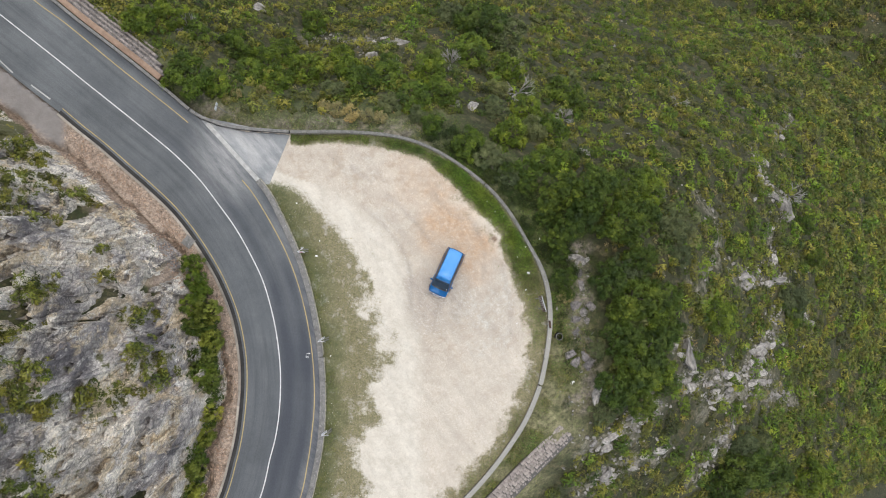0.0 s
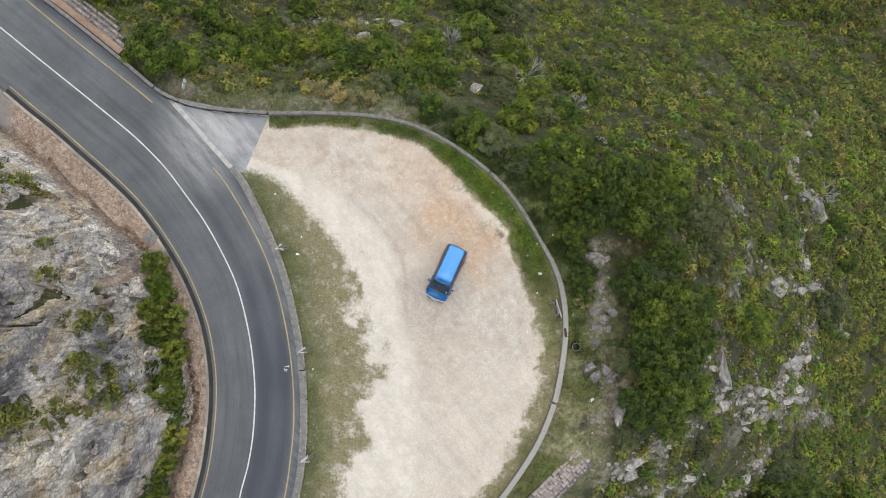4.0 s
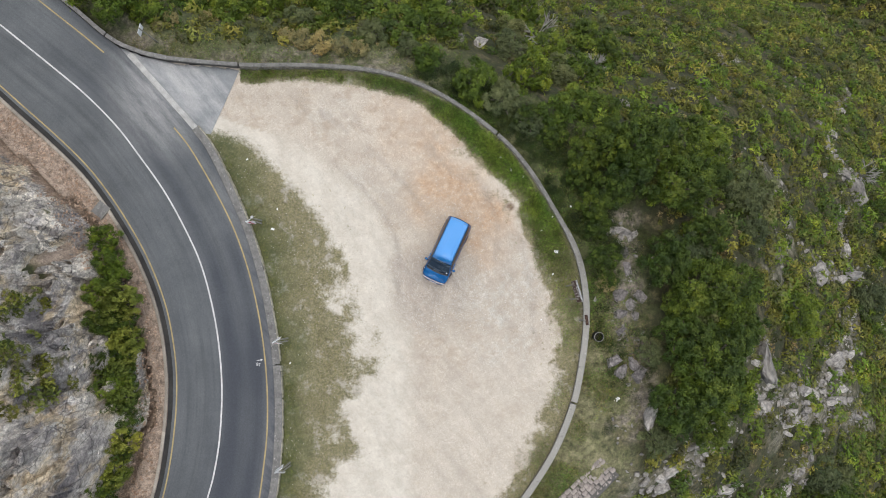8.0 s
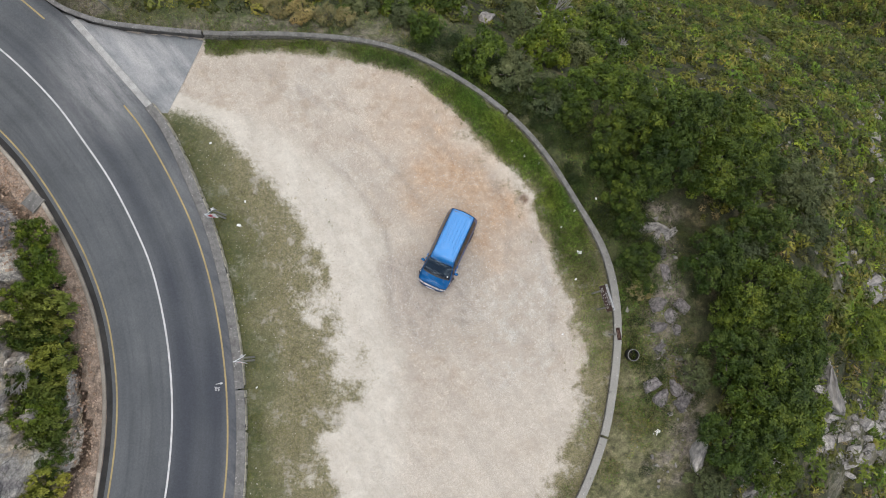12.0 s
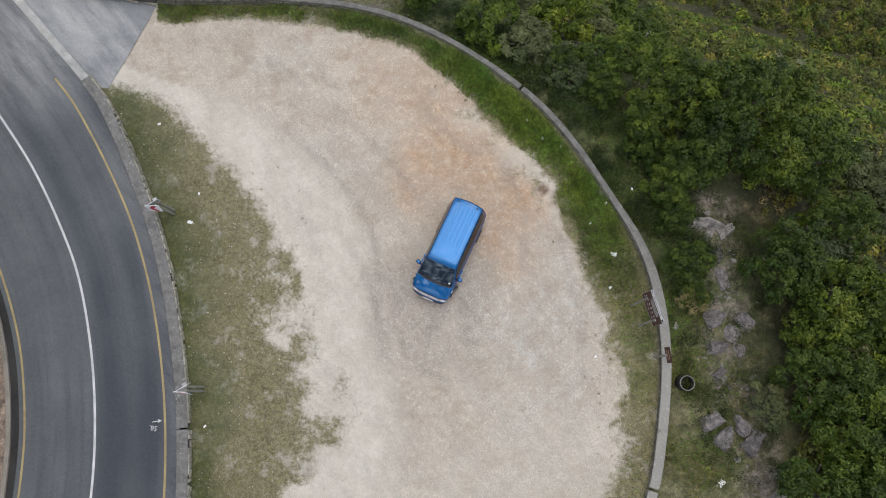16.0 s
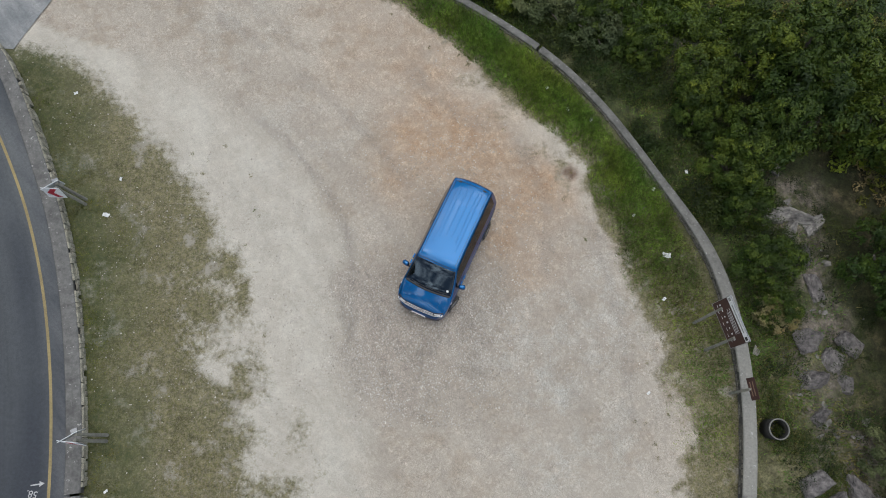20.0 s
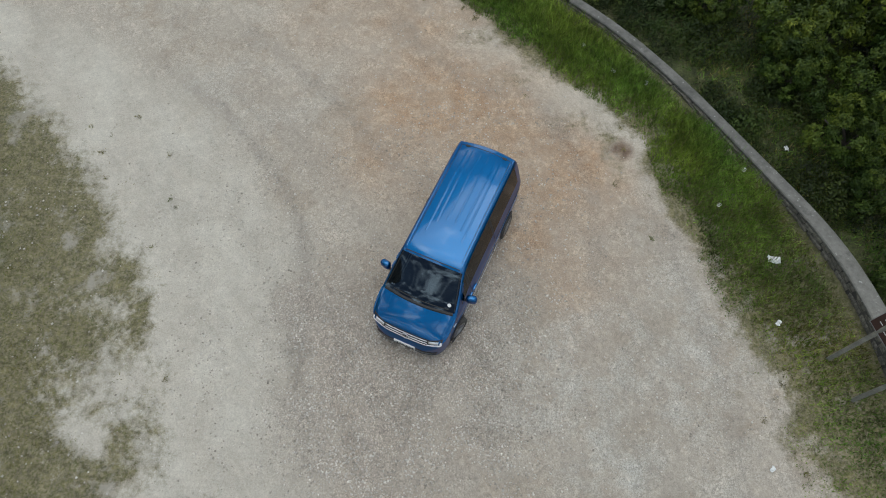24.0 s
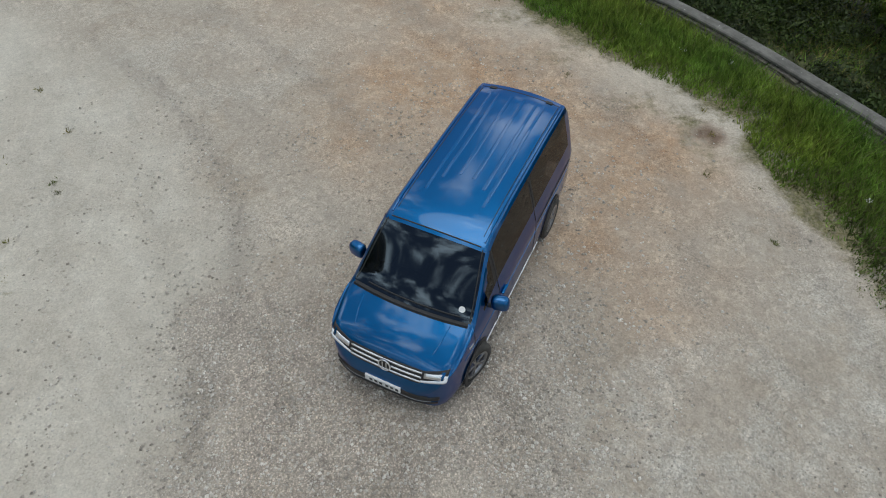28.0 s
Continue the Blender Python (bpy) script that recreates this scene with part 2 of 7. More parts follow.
def gravel_lot():
    k = Nodes("gravel_lot", 0.92)
    n1, n2, n3 = k.noise(0.33, 6, 0.62), k.noise(2.4, 6, 0.7), k.noise(28, 4, 0.75)
    n4, n5 = k.noise(0.9, 8, 0.72), k.noise(5.5, 5, 0.7)
    c = k.mix(k.ramp(n1, (0.36, 0.0), (0.64, 1.0)), (0.385, 0.334, 0.272), (0.462, 0.407, 0.336))
    earth = k.math("SUBTRACT", 1.0, k.attr("pale"), True)
    c = k.mix(k.math("MULTIPLY", earth, k.ramp(k.noise(0.62, 9, 0.74), (0.50, 0.0), (0.60, 0.6))), c, (0.330, 0.268, 0.198))
    c = k.mix(k.math("MULTIPLY", k.attr("pale"), k.ramp(n4, (0.3, 0.6), (0.6, 1.0))), c, k.mix(k.ramp(n4, (0.42, 0.0), (0.6, 1.0)), (0.490, 0.452, 0.382), (0.548, 0.510, 0.436)))
    c = k.mix(k.math("MULTIPLY", k.attr("ochre"), k.ramp(n4, (0.32, 0.45), (0.60, 1.0))), c, k.mix(k.ramp(n2, (0.35, 0.0), (0.65, 1.0)), (0.365, 0.225, 0.128), (0.47, 0.340, 0.225)))
    c = k.mix(k.math("MULTIPLY", k.attr("grit"), k.ramp(n2, (0.35, 0.2), (0.6, 0.75))), c, (0.292, 0.252, 0.218))
    c = k.mix(k.math("MULTIPLY", k.attr("damp"), k.ramp(n1, (0.4, 0.1), (0.6, 1.0))), c, (0.348, 0.310, 0.258))
    c = k.mix(k.math("MULTIPLY", k.attr("chalk"), k.ramp(n4, (0.46, 0.0), (0.66, 0.6))), c, (0.52, 0.505, 0.455))
    c = k.mix(k.math("MULTIPLY", k.attr("track"), k.ramp(n2, (0.35, 0.25), (0.62, 0.9))), c, (0.215, 0.192, 0.165))
    stone, chip = k.cells(13, "F1", "Color"), k.cells(42, "F1", "Color")
    sand = k.math("SUBTRACT", 1.0, k.math("MULTIPLY", k.attr("pale"), 0.95), True)
    # pebble shading put into the colour: lighter middles, darker gaps between
    shaded_lumps = k.ramp(k.cells(46, "F1", "Distance"), (0.05, 1.35), (0.35, 1.0), (0.62, 0.68))
    c = k.mix(k.math("MULTIPLY", k.attr("grit"), 0.85), c, k.mix(1.0, k.mix(1.0, c, shaded_lumps, "MULTIPLY"), k.ramp(k.cells(46, "F1", "Color"), (0.1, (0.75, 0.73, 0.71)), (0.5, (1.1, 1.1, 1.1)), (0.9, (1.9, 1.85, 1.8))), "MULTIPLY"))
    c = k.mix(k.attr("stain"), c, (0.17, 0.115, 0.08))
    c = k.mix(k.math("MULTIPLY", sand, k.ramp(n4, (0.40, 0.2), (0.62, 0.75))), c, k.mix(1.0, c, k.ramp(chip, (0.1, 0.60), (0.5, 1.0), (0.92, 1.36)), "MULTIPLY"))
    c = k.mix(k.math("MULTIPLY", sand, k.ramp(n2, (0.42, 0.0), (0.60, 0.35))), c, k.mix(1.0, c, k.ramp(stone, (0.1, 0.55), (0.5, 1.0), (0.95, 1.6)), "MULTIPLY"))
    c = k.mix(k.ramp(k.noise(9, 4, 0.65), (0.65, 0.0), (0.72, 0.55)), c, (0.15, 0.138, 0.112))
    c = k.mix(k.ramp(k.noise(13, 3, 0.6), (0.69, 0.0), (0.75, 0.5)), c, (0.58, 0.56, 0.51))
    c = k.mix(1.0, c, k.ramp(n3, (0.25, 0.76), (0.5, 1.0), (0.8, 1.24)), "MULTIPLY")
    c = k.mix(1.0, c, k.ramp(n2, (0.25, 0.92), (0.75, 1.06)), "MULTIPLY")
    c = k.mix(1.0, c, k.ramp(n5, (0.28, 0.92), (0.72, 1.07)), "MULTIPLY")
    c = k.mix(1.0, c, k.ramp(k.noise(0.8, 8, 0.72, (0.25, 1.3, 1.0), -55), (0.33, 0.90), (0.5, 1.0), (0.68, 1.07)), "MULTIPLY")
    turf = k.mix(k.ramp(n2, (0.35, 0.0), (0.65, 1.0)), (0.060, 0.062, 0.013), (0.155, 0.138, 0.056))
    turf = k.mix(k.ramp(k.noise(17, 5, 0.7), (0.42, 0.0), (0.60, 0.8)), turf, (0.215, 0.185, 0.120))
    turf = k.mix(1.0, turf, k.ramp(k.noise(6.5, 7, 0.75), (0.33, 0.55), (0.67, 1.5)), "MULTIPLY")
    turf = k.mix(k.ramp(k.noise(0.75, 8, 0.75), (0.54, 0.0), (0.63, 0.75)), turf, (0.36, 0.33, 0.28))
    turf = k.mix(k.math("MULTIPLY", k.attr("lush"), k.ramp(n5, (0.35, 0.4), (0.6, 0.95))), turf, (0.040, 0.056, 0.010))
    edge = k.math("ADD", k.math("MULTIPLY", k.attr("grass"), 1.42), k.math("MULTIPLY", k.math("SUBTRACT", k.noise(3.2, 10, 0.82), 0.5), 2.8))
    c = k.mix(k.ramp(edge, (0.40, 0.0), (0.70, 0.45), (1.0, 0.96)), c, turf)
    h = k.math("ADD", k.math("MULTIPLY", k.cells(13), 0.6), k.math("ADD", n3, k.math("MULTIPLY", n5, 1.2)))
    return k.base(c).bump(h, 0.55, 0.025).m


def hillside():
    k = Nodes("hillside_soil", 0.95)
    n1, n2 = k.noise(0.12, 5, 0.6), k.noise(1.3, 7, 0.7)
    c = k.mix(k.ramp(n1, (0.35, 0.0), (0.65, 1.0)), (0.017, 0.020, 0.005), (0.037, 0.036, 0.011))
    c = k.mix(k.ramp(n2, (0.50, 0.0), (0.66, 0.9)), c, (0.105, 0.085, 0.044))
    c = k.mix(k.ramp(k.noise(0.7, 6, 0.65), (0.50, 0.0), (0.62, 0.8)), c, (0.028, 0.036, 0.010))
    c = k.mix(k.math("MULTIPLY", k.attr("stony"), k.ramp(k.noise(0.9, 7, 0.7), (0.42, 0.0), (0.58, 1.0))), c, k.mix(k.ramp(n2, (0.35, 0.0), (0.65, 1.0)), (0.085, 0.078, 0.048), (0.20, 0.180, 0.140)))
    c = k.mix(k.attr("sward"), c, k.mix(k.attr("dry"), k.mix(k.ramp(n2, (0.3, 0.0), (0.7, 1.0)), (0.030, 0.044, 0.012), (0.085, 0.090, 0.034)), k.mix(k.ramp(n2, (0.3, 0.0), (0.7, 1.0)), (0.062, 0.070, 0.024), (0.195, 0.174, 0.098))))
    c = k.mix(k.attr("shoulder"), c, k.mix(k.ramp(n2, (0.3, 0.0), (0.65, 1.0)), (0.165, 0.120, 0.090), (0.320, 0.250, 0.192)))
    c = k.mix(k.math("MULTIPLY", k.attr("path"), k.ramp(k.noise(0.9, 7, 0.7), (0.42, 0.0), (0.56, 1.0))), c, k.mix(k.ramp(n2, (0.35, 0.0), (0.65, 1.0)), (0.095, 0.080, 0.060), (0.215, 0.184, 0.150)))
    c = k.mix(1.0, c, k.ramp(k.noise(3.2, 7, 0.75), (0.34, 0.45), (0.66, 1.6)), "MULTIPLY")
    c = k.mix(1.0, c, k.ramp(k.noise(14, 6, 0.75), (0.3, 0.5), (0.7, 1.5)), "MULTIPLY")
    c = k.mix(k.attr("paved"), c, k.mix(k.ramp(n2, (0.3, 0.0), (0.65, 1.0)), (0.165, 0.148, 0.135), (0.215, 0.195, 0.178)))
    return k.base(c).bump(k.noise(7, 7, 0.7), 0.8, 0.08).m


def cliff_rock(name="cliff_rock"):
    k = Nodes(name, 0.88)
    n1, n2, n3 = k.noise(0.17, 11, 0.70, (0.8, 1.35, 0.8), 57), k.noise(0.95, 9, 0.75, (0.45, 1.5, 0.7), 57), k.noise(9, 6, 0.75)
    c = k.ramp(n1, (0.36, (0.130, 0.118, 0.122)), (0.44, (0.31, 0.283, 0.262)), (0.50, (0.48, 0.437, 0.384)), (0.57, (0.62, 0.563, 0.470)), (0.64, (0.36, 0.329, 0.303)))
    c = k.mix(k.ramp(k.noise(0.36, 6, 0.65, (0.6, 1.4, 1), 57), (0.51, 0.0), (0.58, 0.75)), c, (0.50, 0.395, 0.250))
    c = k.mix(k.ramp(k.noise(1.2, 8, 0.75, (0.6, 1.3, 1), 50), (0.56, 0.0), (0.62, 0.8)), c, (0.64, 0.61, 0.55))
    block = k.cells(0.55, "F1", "Color", (0.7, 1.7, 0.8), 57)
    c = k.mix(0.7, c, k.mix(1.0, c, k.ramp(block, (0.15, 0.55), (0.5, 1.0), (0.85, 1.3)), "MULTIPLY"))
    lichen = k.math("MULTIPLY", k.ramp(k.noise(0.5, 12, 0.80, (0.6, 1.3, 1), 50), (0.508, 0.0), (0.535, 1.0)), k.ramp(k.noise(0.14, 4), (0.38, 0.22), (0.54, 0.74)))
    c = k.mix(lichen, c, k.mix(k.ramp(n3, (0.3, 0.0), (0.7, 1.0)), (0.052, 0.046, 0.050), (0.150, 0.138, 0.142)))
    crack = k.ramp(k.cells(0.75, "DISTANCE_TO_EDGE", "Distance", (0.5, 1.6, 1.0), 57), (0.0, 0.22), (0.035, 1.0))
    c = k.mix(k.ramp(k.noise(0.5, 3), (0.42, 0.0), (0.56, 0.9)), c, k.mix(1.0, c, crack, "MULTIPLY"))
    crack2 = k.ramp(k.cells(2.3, "DISTANCE_TO_EDGE", "Distance", (0.45, 1.5, 1.0), 52), (0.0, 0.35), (0.05, 1.0))
    c = k.mix(k.ramp(k.noise(0.7, 4), (0.42, 0.1), (0.58, 0.85)), c, k.mix(1.0, c, crack2, "MULTIPLY"))
    c = k.mix(1.0, c, k.ramp(k.noise(4.0, 8, 0.8, (0.6, 1.4, 1.0), 57), (0.36, 0.52), (0.5, 1.0), (0.64, 1.48)), "MULTIPLY")
    c = k.mix(k.ramp(k.math("ADD", k.attr("turf"), k.math("MULTIPLY", k.math("SUBTRACT", k.noise(0.9, 6, 0.7), 0.5), 1.6)), (0.78, 0.0), (0.90, 1.0)), c, (0.095, 0.092, 0.034))
    c = k.mix(1.0, c, k.ramp(n3, (0.28, 0.60), (0.72, 1.4)), "MULTIPLY")
    h = k.math("ADD", k.math("MULTIPLY", n2, 1.4), n3)
    return k.base(c).bump(h, 0.85, 0.13).m


def car_paint():
    k = Nodes("blue_metallic_paint", 0.31, 0.9)
    f = k.cells(900, "F1", "Color")
    k.base(k.mix(0.12, (0.0005, 0.089, 0.256), k.mix(1.0, (0.001, 0.104, 0.297), k.ramp(f, (0.2, 0.6), (0.8, 1.4)), "MULTIPLY")))
    k.p.inputs["Coat Weight"].default_value, k.p.inputs["Coat Roughness"].default_value = 1.0, 0.06
    k.p.inputs["Coat IOR"].default_value = 1.46
    k.p.inputs["Specular IOR Level"].default_value = 0.0
    k.p.inputs["Specular Tint"].default_value = (0.08, 0.22, 0.60, 1)
    return k.m


def glass(name, tint, rough=0.0, ior=1.62, sheen=(0.8, 0.8, 0.8)):
    m = bpy.data.materials.new(name)
    m.use_nodes = True
    n, l = m.node_tree.nodes, m.node_tree.links
    n.remove(n["Principled BSDF"])
    clear, gloss, f, x = n.new("ShaderNodeBsdfTransparent"), n.new("ShaderNodeBsdfGlossy"), n.new("ShaderNodeFresnel"), n.new("ShaderNodeMixShader")
    clear.inputs["Color"].default_value = (*tint, 1)
    gloss.inputs["Color"].default_value = (*sheen, 1)
    gloss.inputs["Roughness"].default_value, f.inputs["IOR"].default_value = rough, ior
    l.new(f.outputs["Fac"], x.inputs["Fac"])
    l.new(clear.outputs["BSDF"], x.inputs[1])
    l.new(gloss.outputs["BSDF"], x.inputs[2])
    l.new(x.outputs["Shader"], n["Material Output"].inputs["Surface"])
    return m


M_ROAD = asphalt("asphalt")
M_APRON = asphalt("apron_asphalt", 1.6)
M_LOT, M_HILL, M_CLIFF = gravel_lot(), hillside(), cliff_rock()
M_ROCK = mottled("outcrop_rock", (0.095, 0.088, 0.084), (0.44, 0.41, 0.365), 2.4, 6, 0.9, bump=1.0, depth=0.06, by="each")
M_SLAB = mottled("brown_grey_rock", (0.070, 0.063, 0.062), (0.29, 0.262, 0.245), 3.6, 11, 0.92, bump=1.0, depth=0.12, by="each")
M_WHITE = mottled("road_paint_white", (0.40, 0.40, 0.39), (0.60, 0.60, 0.59), 2.0, 25, 0.7, bump=0.2)
M_YELLOW = mottled("road_paint_yellow", (0.25, 0.195, 0.090), (0.38, 0.295, 0.130), 1.2, 20, 0.75, bump=0.2)
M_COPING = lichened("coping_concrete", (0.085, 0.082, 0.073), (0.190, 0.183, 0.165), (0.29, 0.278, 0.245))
M_KERBTOP = lichened("weathered_kerb_concrete", (0.100, 0.096, 0.090), (0.205, 0.198, 0.185))
M_STONE = mottled("wall_stone", (0.085, 0.078, 0.065), (0.27, 0.248, 0.202), 2.5, 18, 0.9, bump=0.7, by="each")
M_PALESTONE = mottled("pale_lichened_stone", (0.16, 0.150, 0.118), (0.50, 0.465, 0.365), 5.0, 22, 0.92, bump=0.8, by="each")
M_MORTAR = mottled("wall_mortar", (0.055, 0.052, 0.047), (0.11, 0.103, 0.093), 2.0, 25, 0.95, bump=0.8)
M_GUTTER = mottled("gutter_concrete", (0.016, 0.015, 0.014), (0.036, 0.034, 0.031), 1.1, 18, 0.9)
M_KERBSTONE = mottled("beige_kerb_concrete", (0.22, 0.195, 0.16), (0.34, 0.305, 0.255), 1.2, 16, 0.9, by="each")
M_STRIP = mottled("pale_concrete_strip", (0.27, 0.265, 0.25), (0.44, 0.43, 0.405), 1.5, 18, 0.9)
M_TERRACE = mottled("terrace_stone", (0.15, 0.128, 0.112), (0.35, 0.305, 0.27), 1.6, 12, 0.93, bump=0.9, by="each")
M_RUST = mottled("rust_brown_gravel", (0.20, 0.130, 0.090), (0.32, 0.225, 0.160), 1.5, 16, 0.95, bump=0.8, depth=0.04)
M_LEAF_DARK = leafy("dark_green_leaves", (0.017, 0.030, 0.005), (0.036, 0.062, 0.009), (0.072, 0.105, 0.013), (0.150, 0.180, 0.022))
M_LEAF_MID = leafy("green_leaves", (0.020, 0.034, 0.005), (0.052, 0.083, 0.009), (0.102, 0.146, 0.014), (0.200, 0.238, 0.027))
M_LEAF_LIME = leafy("yellow_green_leaves", (0.075, 0.095, 0.016), (0.175, 0.200, 0.036), (0.300, 0.320, 0.075))
M_LEAF_GREY = leafy("grey_green_leaves", (0.040, 0.054, 0.020), (0.085, 0.100, 0.040), (0.145, 0.155, 0.070))
M_LEAF_STRAW = leafy("straw_coloured_leaves", (0.16, 0.125, 0.050), (0.27, 0.225, 0.095), (0.36, 0.315, 0.165))
M_SCRUB = leafy("scrub_leaves", (0.037, 0.046, 0.008), (0.083, 0.094, 0.014), (0.131, 0.136, 0.023), (0.182, 0.172, 0.038), plants=True)
# greens darkened to carry the shade behind the parapet and by the path
M_SHADY = leafy("shaded_undergrowth_leaves", (0.012, 0.020, 0.004), (0.026, 0.042, 0.007), (0.048, 0.066, 0.010), plants=True)
M_HEATH = leafy("heath_leaves", (0.040, 0.049, 0.012), (0.075, 0.082, 0.024), (0.112, 0.114, 0.042), plants=True)
M_FRESH = leafy("fresh_green_leaves", (0.028, 0.049, 0.006), (0.066, 0.106, 0.010), (0.106, 0.154, 0.014), (0.160, 0.202, 0.021), plants=True)
M_TUSSOCK = leafy("tussock_blades", (0.090, 0.072, 0.030), (0.150, 0.126, 0.055), (0.21, 0.185, 0.095), plants=True)
M_GRASS = leafy("green_grass", (0.070, 0.136, 0.020), (0.116, 0.203, 0.033), (0.172, 0.262, 0.058), rough=0.7, fine=5.0, blades=True)
M_DRYGRASS = leafy("dry_grass", (0.074, 0.090, 0.022), (0.132, 0.138, 0.046), (0.225, 0.210, 0.104), rough=0.8, fine=7.0, blades=True)
M_VERGE = leafy("verge_grass_blades", (0.040, 0.056, 0.006), (0.074, 0.094, 0.011), (0.122, 0.142, 0.020), rough=0.7, fine=4.0, blades=True)
M_STUBBLE = leafy("dry_verge_blades", (0.066, 0.066, 0.012), (0.122, 0.114, 0.025), (0.200, 0.178, 0.058), rough=0.8, fine=4.0, blades=True)
M_BARK = mottled("bark", (0.06, 0.05, 0.042), (0.14, 0.12, 0.10), 6, 40, 0.95, bump=0.9)
M_PEBBLE = mottled("pebbles", (0.36, 0.33, 0.29), (0.62, 0.585, 0.53), 3.0, 30, 0.9, by="pebble")
M_RUBBLE = mottled("rusty_rubble", (0.26, 0.165, 0.108), (0.44, 0.33, 0.245), 1.4, 20, 0.93, by="pebble")
M_TWIG = mottled("bleached_dead_wood", (0.17, 0.16, 0.145), (0.34, 0.325, 0.30), 3, 30, 0.95)
M_PAINT = car_paint()
M_GLASS, M_PRIVACY = glass("windscreen_glass", (0.035, 0.06, 0.085), 0.05, 1.65, (0.62, 0.80, 1.0)), glass("privacy_glass", (0.05, 0.05, 0.055), 0.0, 1.42)
M_BLACK = mottled("black_plastic", (0.012, 0.012, 0.013), (0.022, 0.022, 0.023), 8, 120, 0.55, bump=0.15)
M_RUBBER = mottled("tyre_rubber", (0.035, 0.033, 0.030), (0.080, 0.075, 0.068), 5, 80, 0.85)
M_CHROME = Nodes("chrome", 0.30, 0.9).base((0.86, 0.87, 0.88)).m
M_RIM = Nodes("dark_alloy", 0.32, 0.9).base((0.30, 0.30, 0.31)).m
M_LAMP = Nodes("headlamp_lens", 0.08).base((0.82, 0.84, 0.86)).m
M_TRIM = mottled("dark_cabin_trim", (0.012, 0.012, 0.013), (0.03, 0.03, 0.032), 4, 60, 0.8)
M_PLATE = Nodes("white_plate", 0.5).base((0.72, 0.72, 0.70)).m
M_INK = Nodes("dark_ink", 0.6).base((0.02, 0.02, 0.025)).m
M_RED = Nodes("sign_red", 0.45).base((0.36, 0.012, 0.03)).m
M_SIGNWHITE = mottled("sign_white", (0.60, 0.61, 0.61), (0.74, 0.75, 0.75), 3, 30, 0.45, bump=0.1)
M_BROWN = mottled("sign_brown", (0.032, 0.012, 0.009), (0.050, 0.018, 0.013), 3, 30, 0.5, bump=0.1)
M_STEEL = mottled("galvanised_steel", (0.22, 0.225, 0.23), (0.36, 0.365, 0.37), 5, 60, 0.5, 0.7, bump=0.15)
M_POST = mottled("weathered_timber_post", (0.15, 0.145, 0.12), (0.27, 0.26, 0.22), 4, 50, 0.9, bump=0.5)
M_LITTER = Nodes("white_litter", 0.7).base((0.72, 0.72, 0.70)).m
# ---- the plan: curves and heights ----
def vnoise(x, y, seed=0):
    """Smooth value noise, -1 to 1, on arrays."""
    xi, yi = np.floor(x).astype(np.int64), np.floor(y).astype(np.int64)
    fx, fy = x - xi, y - yi
    fx, fy = fx * fx * (3 - 2 * fx), fy * fy * (3 - 2 * fy)

    def h(a, b):
        n = (a * 374761393 + b * 668265263 + seed * 974634777) & 0x7FFFFFFF
        n = ((n ^ (n >> 13)) * 1274126177) & 0x7FFFFFFF
        return ((n ^ (n >> 16)) & 0xFFFF) / 32767.5 - 1
    return (h(xi, yi) * (1 - fx) + h(xi + 1, yi) * fx) * (1 - fy) + (h(xi, yi + 1) * (1 - fx) + h(xi + 1, yi + 1) * fx) * fy


def fbm(x, y, octaves=4, seed=0, gain=0.5):
    total, amp = 0.0, 1.0
    for o in range(octaves):
        total = total + amp * vnoise(x * 2 ** o + 17.3 * o, y * 2 ** o - 9.1 * o, seed + o)
        amp *= gain
    return total


def smooth(a, b, v):
    k = np.clip((v - a) / (b - a), 0, 1)
    return k * k * (3 - 2 * k)


def curve(points, step=0.5):
    """Points every step along a smooth curve through the given ones."""
    p = np.array(points, float)
    q = np.vstack([2 * p[0] - p[1], p, 2 * p[-1] - p[-2]])
    out = []
    for i in range(1, len(q) - 2):
        a, b, c, d = q[i - 1], q[i], q[i + 1], q[i + 2]
        for t in np.linspace(0, 1, 16, endpoint=False):
            out.append(0.5 * (2 * b + (c - a) * t + (2 * a - 5 * b + 4 * c - d) * t * t + (3 * b - a - 3 * c + d) * t ** 3))
    out = np.array(out + [p[-1]])
    s = np.concatenate([[0], np.cumsum(np.linalg.norm(np.diff(out, axis=0), axis=1))])
    k = np.linspace(0, s[-1], max(2, int(round(s[-1] / step)) + 1))
    return np.stack([np.interp(k, s, out[:, i]) for i in range(p.shape[1])], 1)


def sideways(c, off):
    """The curve moved off metres to its left."""
    t = np.gradient(c[:, :2], axis=0)
    t /= np.linalg.norm(t, axis=1, keepdims=True)
    r = c.astype(float)
    r[:, 0] -= t[:, 1] * off
    r[:, 1] += t[:, 0] * off
    return r


def nearest(x, y, c):
    """Distance to the polyline c, the foot's index, and which side (left positive)."""
    x, y = np.asarray(x, float), np.asarray(y, float)
    best, foot, side = np.full(x.shape, 1e9), np.zeros(x.shape), np.zeros(x.shape)
    for i in range(len(c) - 1):
        ax, ay = c[i, 0], c[i, 1]
        dx, dy = c[i + 1, 0] - ax, c[i + 1, 1] - ay
        t = np.clip(((x - ax) * dx + (y - ay) * dy) / (dx * dx + dy * dy), 0, 1)
        ex, ey = x - ax - t * dx, y - ay - t * dy
        d = np.hypot(ex, ey)
        m = d < best
        best, foot, side = np.where(m, d, best), np.where(m, i + t, foot), np.where(m, np.sign(dx * ey - dy * ex), side)
    return best, foot, side


